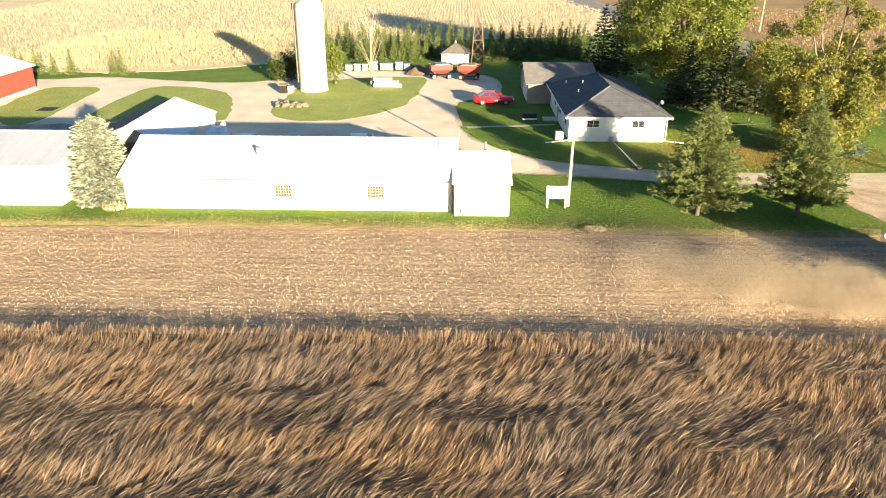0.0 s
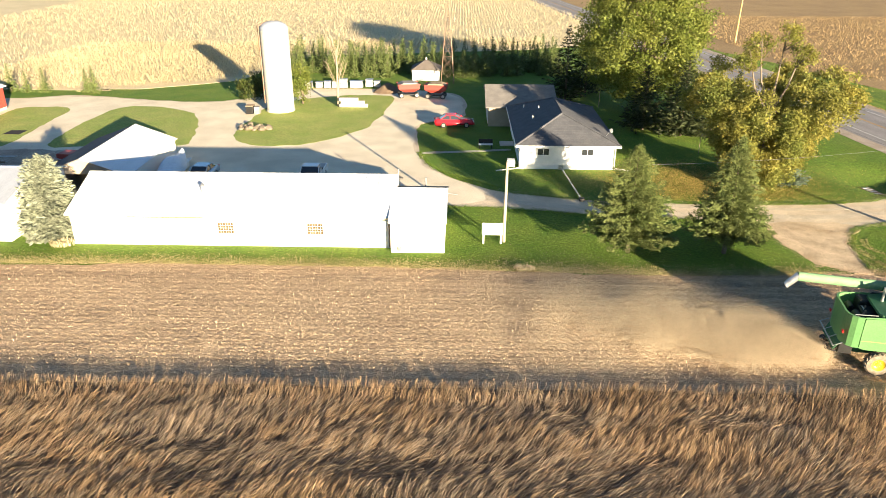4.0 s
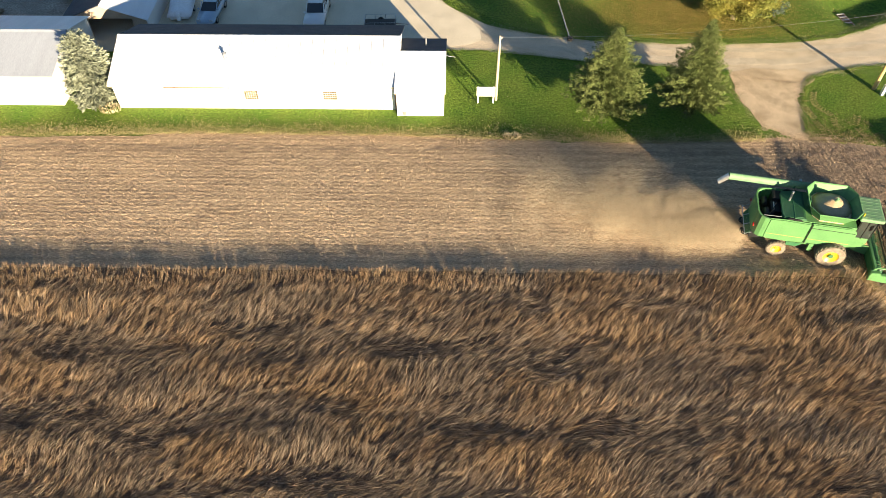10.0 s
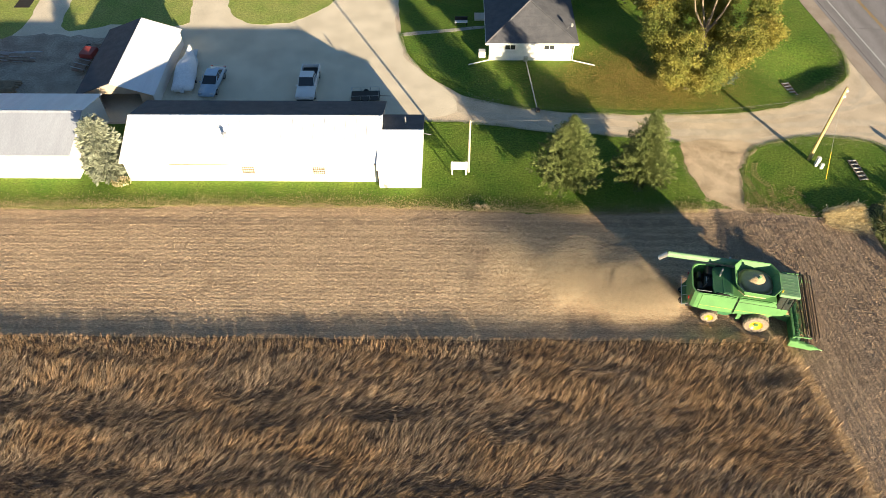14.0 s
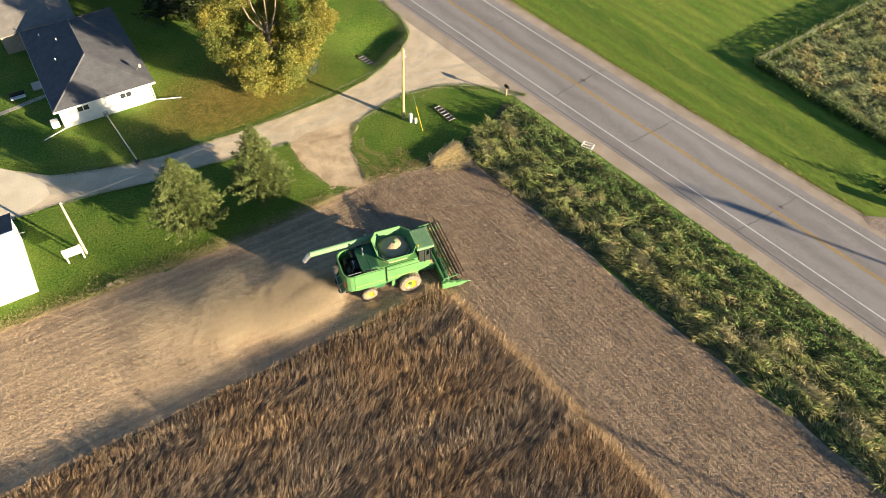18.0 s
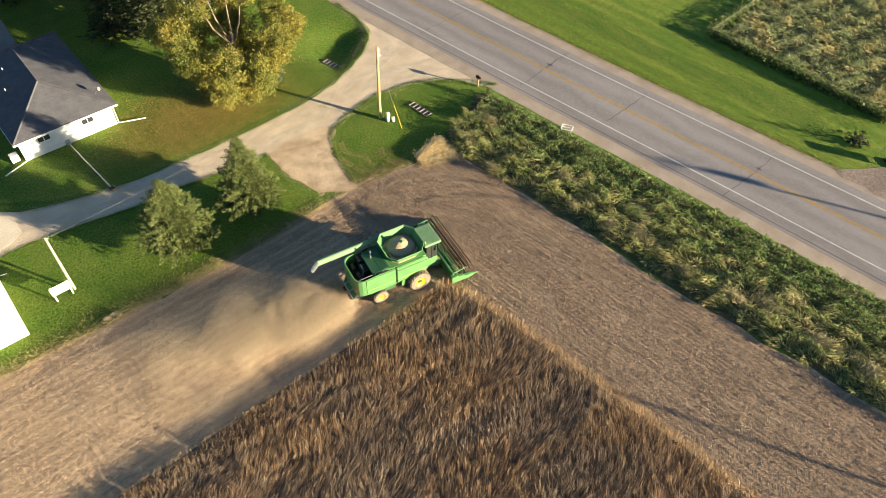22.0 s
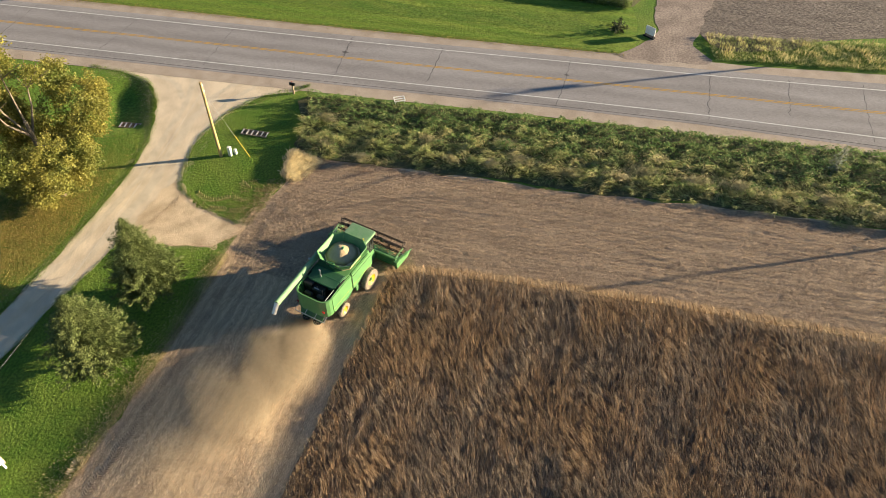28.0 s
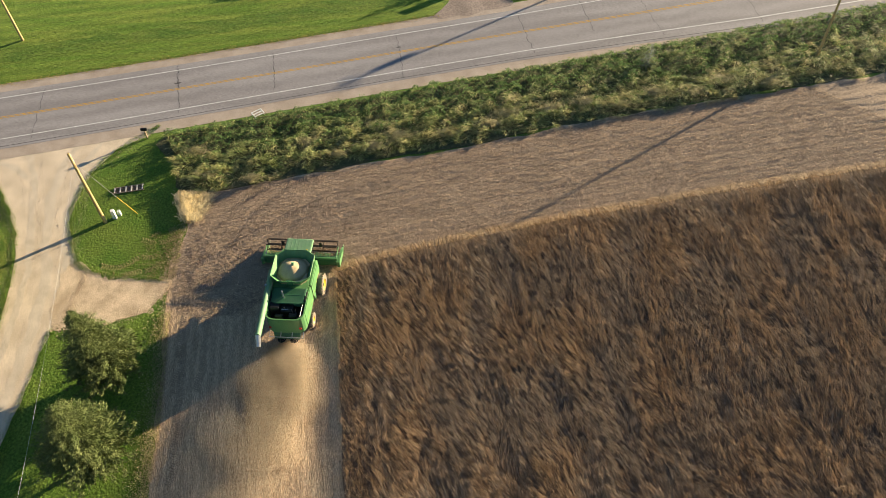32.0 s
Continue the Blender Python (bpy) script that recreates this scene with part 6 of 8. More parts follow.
        part("tank_rim", tube((*hi[i], 3.78), (*hi[j], 3.78), 0.035, n=6), GREEN, c)
    part("bean_bed", prism([(x * 1.02 - 0.01, y * 1.02) for x, y in lo], 3.0, 3.32), GRAIN, c, "beans filling the bottom of the tank")
    heap = bmesh.new()
    bmesh.ops.create_cone(heap, cap_ends=True, segments=36, radius1=1.34, radius2=0.2, depth=0.48, matrix=Matrix.Translation((-0.72, 0.08, 3.53)) @ Matrix.Diagonal((0.98, 1.0, 1, 1)))
    bmesh.ops.subdivide_edges(heap, edges=heap.edges[:], cuts=2, use_grid_fill=True)
    for v in heap.verts:
        v.co.z += 0.05 * noise.noise(v.co * 2.3)
    part("bean_mound", heap, GRAIN, c, "heap of pale tan beans", smooth=True)
    part("fill_auger", tube((-0.72, 0.05, 3.5), (-0.55, 0.0, 3.92), 0.13, 0.11, 14), ROOFGREEN, c, "pale fill auger spout")
    part("tank_ladder", box(-2.24, -0.25, 3.2, -2.18, 0.25, 3.7), DARKGREEN, c)
    part("tank_window", box(0.72, -0.5, 3.25, 0.76, 0.5, 3.55), CABGLASS, c)
    # unloading auger folded back
    au = part("unloading_auger", tube((-0.9, 1.78, 3.25), (-7.4, 1.35, 3.55), 0.24, 0.22, 20), ROOFGREEN, c, "long green unloading tube folded back")
    part("elbow", tube((-0.9, 1.78, 2.4), (-0.9, 1.78, 3.3), 0.23, n=18), DARKGREEN, au)
    part("spout", tube((-7.35, 1.35, 3.58), (-7.95, 1.30, 3.05), 0.2, 0.17, 16), GALV, au, "drooping grey spout")
    part("tube_clamp", tube((-2.9, 1.64, 3.32), (-3.0, 1.64, 3.33), 0.235, n=18), DARKGREEN, au)
    part("work_lamp", box(-2.7, 1.75, 3.5, -2.55, 1.9, 3.62), GALV, c)
    # cab
    cab = part("cab", box(0.98, -0.95, 1.55, 2.35, 0.95, 1.95, 0.05), GREEN, c)
    part("roof", box(0.75, -1.12, 3.32, 2.7, 1.12, 3.55, 0.09), ROOFGREEN, cab, "dusty pale green cab roof")
    for x, y in ((1.05, -0.9), (1.05, 0.9), (2.35, -0.92), (2.35, 0.92), (1.7, -0.93), (1.7, 0.93)):
        part("pillar", tube((x, y, 1.9), (x + (0.12 if x > 2 else 0), y, 3.35), 0.045, n=8), BLACK, cab)
    part("windscreen", slab([(2.36, -0.88, 1.95), (2.36, 0.88, 1.95), (2.5, 0.88, 3.32), (2.5, -0.88, 3.32)], 0.02), CABGLASS, cab)
    for s in (-1, 1):
        part("side_glass", box(1.1, s * 0.93 - 0.01, 1.97, 2.33, s * 0.93 + 0.01, 3.32), CABGLASS, cab)
        part("mirror_arm", tube((2.5, s * 1.0, 3.3), (2.75, s * 1.55, 3.1), 0.025, n=6), BLACK, cab)
        part("mirror", box(2.72, s * 1.6 - 0.12, 2.7, 2.78, s * 1.6 + 0.12, 3.15, 0.02), BLACK, cab)
        for y in (0.35, 0.75):
            part("roof_lamp", box(2.68, s * y - 0.1, 3.38, 2.73, s * y + 0.1, 3.49), GALV, cab)
    for i in range(7):
        part("roof_rib", box(0.85, -0.9 + 0.3 * i - 0.025, 3.545, 2.6, -0.9 + 0.3 * i + 0.025, 3.556), ROOFGREEN, cab)
    part("seat", box(1.2, -0.3, 1.95, 1.75, 0.3, 2.7, 0.08), BLACK, cab)
    part("beacon", tube((1.0, -0.8, 3.55), (1.0, -0.8, 3.72), 0.06, n=10), YELLOW, cab)
    pl = part("platform", box(0.95, 0.98, 1.5, 2.3, 1.7, 1.58), DARKGREEN, c, "green access platform")
    for x in (1.0, 1.65, 2.25):
        part("rail_post", tube((x, 1.66, 1.58), (x, 1.66, 2.5), 0.022, n=6), GREEN, pl)
    part("hand_rail", tube((1.0, 1.66, 2.5), (2.25, 1.66, 2.5), 0.022, n=6), GREEN, pl)
    for i in range(4):
        part("ladder_rung", box(1.4, 1.72 + 0.08 * i, 1.2 - 0.3 * i, 1.9, 1.84 + 0.08 * i, 1.24 - 0.3 * i), DARKGREEN, pl)
    # feeder house with chaff lying on it
    part("feeder_house", prism([(0.8, 0.9), (0.8, 1.75), (2.6, 1.15), (2.6, 0.35)], -0.72, 0.72, "y"), GREEN, c)
    chaff = prism([(1.3, -0.65), (2.55, -0.7), (2.6, 0.65), (1.35, 0.6)], 0.0, 0.06)
    for v in chaff.verts:
        v.co.z += 1.60 - (v.co.x - 1.3) * 0.335
    part("chaff", chaff, STRAW_SOIL, c, "tan chaff lying on the feeder house")
    # wheels and axles
    part("front_axle", tube((0, -2.0, 0.95), (0, 2.0, 0.95), 0.16, n=12), DARKGREEN, c)
    part("rear_axle", tube((-3.45, -1.35, 0.62), (-3.45, 1.35, 0.62), 0.1, n=12), DARKGREEN, c)
    for s in (-1, 1):
        farm_wheel(c, 0, s * 1.78, 0.95, 0.52, 0.5, s)
        farm_wheel(c, 0, s * 1.15, 0.95, 0.5, 0.5, s)
        farm_wheel(c, -3.45, s * 1.5, 0.64, 0.46, 0.34, s, 18)
    # header
    hd = part("header", box(2.62, -3.25, 1.0, 2.8, 3.25, 1.18, 0.03), GREEN, c, "wide green cutting header")
    part("back_sheet", prism([(2.62, 0.25), (2.62, 1.02), (2.7, 1.02), (2.76, 0.35), (4.15, 0.14), (4.15, 0.08)], -3.22, 3.22, "y"), DARKGREEN, hd)
    ag = part("cross_auger", tube((3.12, -3.15, 0.62), (3.12, 3.15, 0.62), 0.2, n=18), DARKGREEN, hd, "green cross auger")
    for s in (-1, 1):
        fl = bmesh.new()
        prev = None
        for i in range(170):
            a = s * i * 0.42
            y = s * (3.12 - i * 0.0155)
            pr = [fl.verts.new((3.12 + r * math.cos(a), y, 0.62 + r * math.sin(a))) for r in (0.19, 0.27)]
            if prev:
                fl.faces.new((prev[0], prev[1], pr[1], pr[0]))
            prev = pr
        part("auger_flight", fl, DARKGREEN, ag)
    reel = part("reel", tube((4.0, -3.1, 1.2), (4.0, 3.1, 1.2), 0.11, n=14), REELBROWN, hd, "dark brown pick-up reel")
    for k in range(6):
        a = math.pi * k / 3 + 0.3
        bx_, bz_ = 4.0 + 0.52 * math.cos(a), 1.2 + 0.52 * math.sin(a)
        bat = tube((bx_, -3.1, bz_), (bx_, 3.1, bz_), 0.045, n=6)
        for i in range(40):
            y = -3.08 + i * 0.157
            tube((bx_, y, bz_), (bx_ - 0.05, y, bz_ - 0.26), 0.016, n=3, bm=bat)
        part("bat", bat, REELBROWN, reel)
    rh = np.random.RandomState(5)
    q = np.stack([rh.uniform(3.0, 4.5, 1600), rh.uniform(-3.1, 3.1, 1600), rh.uniform(0.2, 0.75, 1600)], 1)
    v, f = blades(q, q + np.stack([rh.normal(-0.1, 0.15, 1600), rh.normal(0, 0.2, 1600), rh.normal(0.1, 0.12, 1600)], 1), 0.04, 0.1, 0.8)
    shared("cut_crop", mesh_of("cut_crop", v, f, STALK), hd, Matrix())
    for i in range(6):
        y = -3.1 + 1.24 * i
        sp = bmesh.new()
        for k in range(6):
            a = math.pi * k / 3 + 0.3
            tube((4.0, y, 1.2), (4.0 + 0.52 * math.cos(a), y, 1.2 + 0.52 * math.sin(a)), 0.02, n=4, bm=sp)
        part("spider", sp, BLACK, reel)
    cb = box(4.13, -3.2, 0.08, 4.22, 3.2, 0.13)
    for i in range(52):
        y = -3.17 + i * 0.1235
        tube((4.2, y, 0.1), (4.33, y, 0.1), 0.025, 0.004, 5, bm=cb)
    part("cutter_bar", cb, GALV, hd)
    for s in (-1, 1):
        d = prism([(2.45, 0.2), (2.45, 0.92), (3.05, 0.98), (3.12, 0.8), (3.62, 0.78), (3.7, 0.6), (4.25, 0.54), (4.95, 0.22), (4.2, 0.08)], s * 3.34 - 0.13, s * 3.34 + 0.13, "y")
        for v in d.verts:
            if v.co.x > 4.5:
                v.co.y = s * 3.34 + (v.co.y - s * 3.34) * 0.15
        bmesh.ops.bevel(d, geom=d.edges[:], offset=0.03, segments=2, affect="EDGES")
        part("end_divider", d, GREEN, hd, "pointed green crop divider")
        part("divider_tip", tube((4.8, s * 3.34, 0.25), (5.15, s * 3.34, 0.16), 0.06, 0.01, 8), ROOFGREEN, hd)
        part("reel_arm", tube((2.75, s * 3.16, 1.15), (3.95, s * 3.16, 1.22), 0.05, n=8), GREEN, hd)
        part("lift_cylinder", tube((2.8, s * 3.1, 0.8), (3.4, s * 3.1, 1.15), 0.035, n=8), GALV, hd)
        part("drive_shield", box(2.5, s * 3.12 - 0.08, 0.45, 3.2, s * 3.12 + 0.08, 0.95, 0.04), DARKGREEN, hd)
    # the header hangs off centre, to the machine's far side
    for o in (hd, *hd.children_recursive):
        for v in o.data.vertices:
            v.co.y += 0.55
    # the cab is shorter than drawn above
    for o in (cab, *cab.children_recursive):
        for v in o.data.vertices:
            v.co.x = 0.88 + (v.co.x - 0.75) * 0.77
    # the upper works stand a little taller than drawn above
    skip = {"wheel", "header"}
    for o in list(c.children_recursive):
        top = o
        while top.parent and top.parent is not c:
            top = top.parent
        if top.name.split(".")[0] in skip:
            continue
        for v in o.data.vertices:
            v.co.z += max(0.0, v.co.z - 1.4) * 0.2
    return c


combine(pose(26.9, -14.0, 0.03, 0, 0, -11))

# ---------- vehicles ----------
RUBBER = mat("car_tyre", (0.03, 0.03, 0.03), rough=0.85, scale=6, amount=0.3)
ALLOY = mat("alloy_rim", (0.5, 0.5, 0.5), rough=0.3, metal=0.9, scale=6, amount=0.1, bump=0)
REDPAINT = mat("red_car_paint", (0.55, 0.02, 0.03), (0.48, 0.02, 0.03), rough=0.2, scale=2, amount=0.08, bump=0, spec=0.6)
BLUEPAINT = mat("silver_blue_car_paint", (0.42, 0.52, 0.62), (0.38, 0.48, 0.58), rough=0.25, metal=0.3, scale=2, amount=0.08, bump=0, spec=0.6)
WHITEPAINT = mat("white_car_paint", (0.80, 0.80, 0.79), (0.76, 0.76, 0.75), rough=0.25, scale=2, amount=0.06, bump=0, spec=0.5)
LENS = glass_mat("lamp_lens", (0.5, 0.5, 0.5))


def car_wheel(parent, x, y, r, out):
    w = part("wheel", lathe([(r * 0.6, -0.1), (r * 0.95, -0.11), (r, -0.06), (r, 0.06), (r * 0.95, 0.11), (r * 0.6, 0.1)], 24), RUBBER, parent)
    w.matrix_basis = pose(x, y, r)
    part("rim", lathe([(0.05, out * 0.09), (r * 0.3, out * 0.085), (r * 0.55, out * 0.10), (r * 0.62, out * 0.11)], 20), ALLOY, w)


def automobile(m, paint, label, length=4.8, width=1.8, pickup=False):
    h = 0.5 if not pickup else 0.62
    kind = "pickup_truck" if pickup else "sedan_car"
    c = thing(kind, m, label, "pickup" if pickup else "car")
    L, W = length / 2, width / 2
    if pickup:
        side = [(-L, 0.45), (-L, 1.12), (-0.55, 1.12), (-0.5, 1.15), (1.15, 1.15), (1.3, 1.12), (L - 0.12, 1.02), (L, 0.8), (L - 0.02, 0.42)]
        cabin = [(-0.55, 1.1), (-0.42, 1.78), (0.55, 1.80), (1.25, 1.12)]
    else:
        side = [(-L, 0.5), (-L + 0.05, 0.9), (-L + 0.5, 0.97), (-1.0, 0.98), (0.9, 0.95), (L - 0.5, 0.82), (L - 0.05, 0.65), (L, 0.35), (-L + 0.1, 0.28)]
        cabin = [(-1.75, 0.95), (-1.0, 1.42), (0.15, 1.45), (1.05, 0.92)]
    if pickup:
        b = prism([(-0.55, 0.42), (-0.55, 1.12), (1.3, 1.12), (L - 0.12, 1.02), (L, 0.8), (L - 0.02, 0.42)], -W, W, "y")
    else:
        b = prism(side, -W, W, "y")
    bmesh.ops.bevel(b, geom=b.edges[:], offset=0.09, segments=3, affect="EDGES")
    part("body", b, paint, c, smooth=True)
    if pickup:
        bed = part("cargo_bed", box(-L, -W, 0.45, -0.58, W, 0.62, 0.02), paint, c, "open cargo bed with a dark floor")
        part("bed_floor", box(-L + 0.08, -W + 0.1, 0.62, -0.62, W - 0.1, 0.66), BLACK, bed)
        for s in (-1, 1):
            part("bed_side", box(-L, s * W - (0.1 if s > 0 else 0), 0.62, -0.58, s * W + (0 if s > 0 else 0.1), 1.12, 0.02), paint, bed)
        part("tailgate", box(-L, -W + 0.1, 0.62, -L + 0.07, W - 0.1, 1.1, 0.015), paint, bed)
        part("bed_front", box(-0.66, -W + 0.1, 0.62, -0.59, W - 0.1, 1.12), BLACK, bed)
    g = prism(cabin, -W * 0.86, W * 0.86, "y")
    for v in g.verts:
        if v.co.z > 1.3:
            v.co.y *= 0.84
    bmesh.ops.bevel(g, geom=g.edges[:], offset=0.04, segments=2, affect="EDGES")
    part("windows", g, PANE, c, "dark glass all round")
    zr = max(z for _, z in cabin)
    x0, x1 = cabin[1][0], cabin[2][0]
    part("roof", box(x0 - 0.06, -W * 0.74, zr - 0.03, x1 + 0.05, W * 0.74, zr + 0.03, 0.03), paint, c)
    for s in (-1, 1):
        for (ax, az), (bx_, bz_) in ((cabin[0], cabin[1]), (cabin[2], cabin[3])):
            part("pillar", tube((ax, s * W * 0.86, az), (bx_, s * W * (0.74 if bz_ > az else 0.86), bz_) if bz_ > az else (bx_, s * W * 0.86, bz_), 0.035, n=6), paint, c)
        xm = (x0 + x1) / 2 - 0.1
        part("pillar", tube((xm, s * W * 0.87, az if False else 1.0), (xm, s * W * 0.74, zr), 0.035, n=6), paint, c)
        part("mirror", box(cabin[3][0] - 0.25, s * (W + 0.08) - 0.08, 1.0, cabin[3][0] - 0.12, s * (W + 0.08) + 0.08, 1.14, 0.03), paint, c)
        part("headlamp", box(L - 0.12, s * W * 0.72 - 0.18, 0.66, L - 0.01, s * W * 0.72 + 0.18, 0.8, 0.02), LENS, c)
        part("tail_lamp", box(-L - 0.01, s * W * 0.78 - 0.15, 0.72, -L + 0.06, s * W * 0.78 + 0.15, 0.9, 0.02), REDPAINT, c)
        r = 0.38 if pickup else 0.33
        for x in (-L + 1.05, L - 0.92):
            car_wheel(c, x, s * (W - 0.1), r, s)
    part("bumper", box(L - 0.05, -W + 0.1, 0.36, L + 0.05, W - 0.1, 0.55, 0.03), BLACK if pickup else paint, c)
    part("number_plate", box(-L - 0.03, -0.2, 0.55, -L - 0.005, 0.2, 0.68), WHITE, c)
    return c


automobile(pose(-12.6, 15.3, 0.03, 0, 0, -90), WHITEPAINT, "white pickup truck with an empty dark bed, parked in shade", 5.6, 1.95, True)
automobile(pose(-23.0, 15.6, 0.03, 0, 0, -94), BLUEPAINT, "silver-blue sedan parked in the shade behind the shed", 4.8, 1.8)
automobile(pose(0.3, 36.9, 0.03, 0, 0, 3), REDPAINT, "bright red sedan parked before the garage", 4.7, 1.8)

# boat under a white cover, on its trailer
COVER = mat("white_boat_cover", (0.84, 0.84, 0.85), (0.78, 0.79, 0.81), rough=0.7, scale=1.5, fine=6, amount=0.2, bump=0.5, dist=0.05)
boat = thing("covered_boat", pose(-26.2, 17.3, 0, 0, 0, 96), "boat under a white tarpaulin on a trailer", "boat")
bm = bmesh.new()
rings = []
for i in range(15):
    u = i / 14
    x = -3.3 + 7.4 * u
    hw = 1.1 * (1 - max(0, (u - 0.35) / 0.65) ** 1.8) + 0.06
    top = 1.15 + 0.75 * math.exp(-((u - 0.45) / 0.22) ** 2) + 0.5 * math.exp(-((u - 0.92) / 0.09) ** 2)
    ring = []
    for k in range(11):
        a = math.pi * k / 10
        ring.append(bm.verts.new((x, hw * math.cos(a), 0.62 + (top - 0.62) * math.sin(a) ** 0.8 + 0.03 * noise.noise(Vector((x * 2, k, 1))))))
    rings.append(ring)
for a, b in zip(rings, rings[1:]):
    for k in range(10):
        bm.faces.new((a[k], a[k + 1], b[k + 1], b[k]))
bm.faces.new(rings[0])
bm.faces.new(rings[-1])
part("cover", bm, COVER, boat, smooth=True)
part("hull", prism([(-3.2, -0.9), (2.0, -0.95), (3.9, -0.1), (3.9, 0.1), (2.0, 0.95), (-3.2, 0.9)], 0.35, 0.75), WHITE, boat)
part("outboard_motor", box(-3.6, -0.2, 0.4, -3.3, 0.2, 1.15, 0.08), COVER, boat, "motor under the white cover")
part("trailer_frame", box(-3.0, -0.55, 0.28, 4.6, 0.55, 0.34), GALV, boat)
for s in (-1, 1):
    car_wheel(boat, -1.2, s * 1.0, 0.32, s)

# utility trailer with tube rails
ut = thing("utility_trailer", pose(-6.3, 13.3, 0, 0, 0, 2), "small dark trailer with open tube rails", "trailer")
part("deck", box(-1.5, -0.8, 0.45, 1.5, 0.8, 0.53), BLACK, ut)
for x in (-1.45, -0.5, 0.5, 1.45):
    for y in (-0.77, 0.77):
        part("stake", tube((x, y, 0.5), (x, y, 1.05), 0.025, n=6), GALV, ut)
for y in (-0.77, 0.77):
    part("rail", tube((-1.45, y, 1.05), (1.45, y, 1.05), 0.025, n=6), GALV, ut)
for x in (-1.45, 1.45):
    part("rail", tube((x, -0.77, 1.05), (x, 0.77, 1.05), 0.025, n=6), GALV, ut)
part("tongue", tube((1.5, 0, 0.48), (2.7, 0, 0.4), 0.04, n=6), STEEL, ut)
for s in (-1, 1):
    car_wheel(ut, 0, s * 0.95, 0.3, s)

# red grain wagons by the firs
TARP = mat("grey_tarpaulin", (0.30, 0.27, 0.26), (0.22, 0.20, 0.19), rough=0.8, scale=1.5, amount=0.3, bump=0.4, dist=0.04)
WAGONRED = mat("red_wagon_paint", (0.32, 0.05, 0.04), (0.26, 0.05, 0.04), rough=0.5, scale=2, amount=0.2)
def wagon(m, label, filled):
    w = thing("grain_wagon", m, label, "wagon", "red grain wagons")
    hop = bmesh.new()
    lo = [hop.verts.new(p) for p in ((-0.8, -0.6, 0.9), (0.8, -0.6, 0.9), (0.8, 0.6, 0.9), (-0.8, 0.6, 0.9))]
    mid = [hop.verts.new(p) for p in ((-1.8, -1.2, 1.5), (1.8, -1.2, 1.5), (1.8, 1.2, 1.5), (-1.8, 1.2, 1.5))]
    hi = [hop.verts.new(p) for p in ((-1.85, -1.25, 2.3), (1.85, -1.25, 2.3), (1.85, 1.25, 2.3), (-1.85, 1.25, 2.3))]
    hop.faces.new(lo)
    for a, b in ((lo, mid), (mid, hi)):
        for i in range(4):
            hop.faces.new((a[i], a[(i + 1) % 4], b[(i + 1) % 4], b[i]))
    part("hopper", hop, WAGONRED, w)
    for y in (-1.27, 1.27):
        part("top_rail", box(-1.9, y - 0.04, 2.26, 1.9, y + 0.04, 2.36), WAGONRED, w)
    part("load", prism([(-1.8, 2.2), (-1.0, 2.55), (1.0, 2.55), (1.8, 2.2)], -1.2, 1.2, "y"), TARP if filled else OLDWOOD, w)
    part("axle_beam", box(-1.6, -0.9, 0.45, 1.6, 0.9, 0.6), BLACK, w)
    for x in (-1.3, 1.3):
        for s in (-1, 1):
            car_wheel(w, x, s * 1.0, 0.42, s)
    return w
wagon(pose(-6.3, 53.3, 0, 0, 0, 12) @ Matrix.Scale(0.82, 4), "red grain wagon under a grey cover", True)
wagon(pose(-2.4, 52.8, 0, 0, 0, -6) @ Matrix.Scale(0.82, 4), "red wagon with a wooden load box", False)

# ---------- small things about the yard ----------
sign = thing("notice_board", pose(0, 0, 0), "blank white board on two white legs beside a pole", "board")
for x in (2.88, 4.18):
    part("leg", box(x - 0.06, 1.8, 0, x + 0.06, 1.92, 1.68), WHITE, sign)
part("panel", box(2.75, 1.76, 0.75, 4.3, 1.80, 1.7, 0.01), WHITE, sign)
yp = thing("yard_pole", pose(4.42, 2.25, 0), "grey wooden yard pole with a service wire", "pole")
part("shaft", tube((0, 0, 0), (0.05, 0, 6.3), 0.13, 0.09, 12), mat("grey_pole_wood", (0.42, 0.37, 0.28), (0.33, 0.29, 0.22), scale=2, fine=14, amount=0.4, bump=0.3, stretch=(1, 1, 0.15)), yp)
part("insulator", tube((0.1, 0, 6.1), (0.25, 0, 6.1), 0.05, n=8), GALV, yp)
part("bracket", tube((0.05, 0, 5.9), (0.35, 0.1, 6.15), 0.02, n=6), GALV, yp)


def wire(a, b, sag, label, r=0.012, n=14):
    """A hanging cable between two points."""
    a, b = Vector(a), Vector(b)
    bm = bmesh.new()
    pts = [a.lerp(b, i / n) - Vector((0, 0, sag * 4 * (i / n) * (1 - i / n))) for i in range(n + 1)]
    for p, q in zip(pts, pts[1:]):
        tube(p, q, r, n=5, bm=bm)
    tagged(part("cable", bm, GALV), label, "cable")


wire((4.8, 2.25, 6.15), (37.4, 4.2, 7.6), 0.7, "thin pale cable strung between two poles", 0.007)

pipe = thing("drain_pipe", pose(0, 0, 0), "long pale drain pipe lying on the lawn before the house", "pipe")
part("shaft", tube((11.68, 11.5, 0.12), (10.95, 20.2, 0.3), 0.06, 0.06, 8), GALV, pipe)
part("foot", box(11.45, 11.2, 0.03, 11.9, 11.75, 0.28, 0.06), BLACK, pipe)
tagged(part("wall_box", box(10.75, 20.2, 0.0, 11.2, 20.44, 0.55, 0.05), GALV), "grey utility box against the house wall", "box")

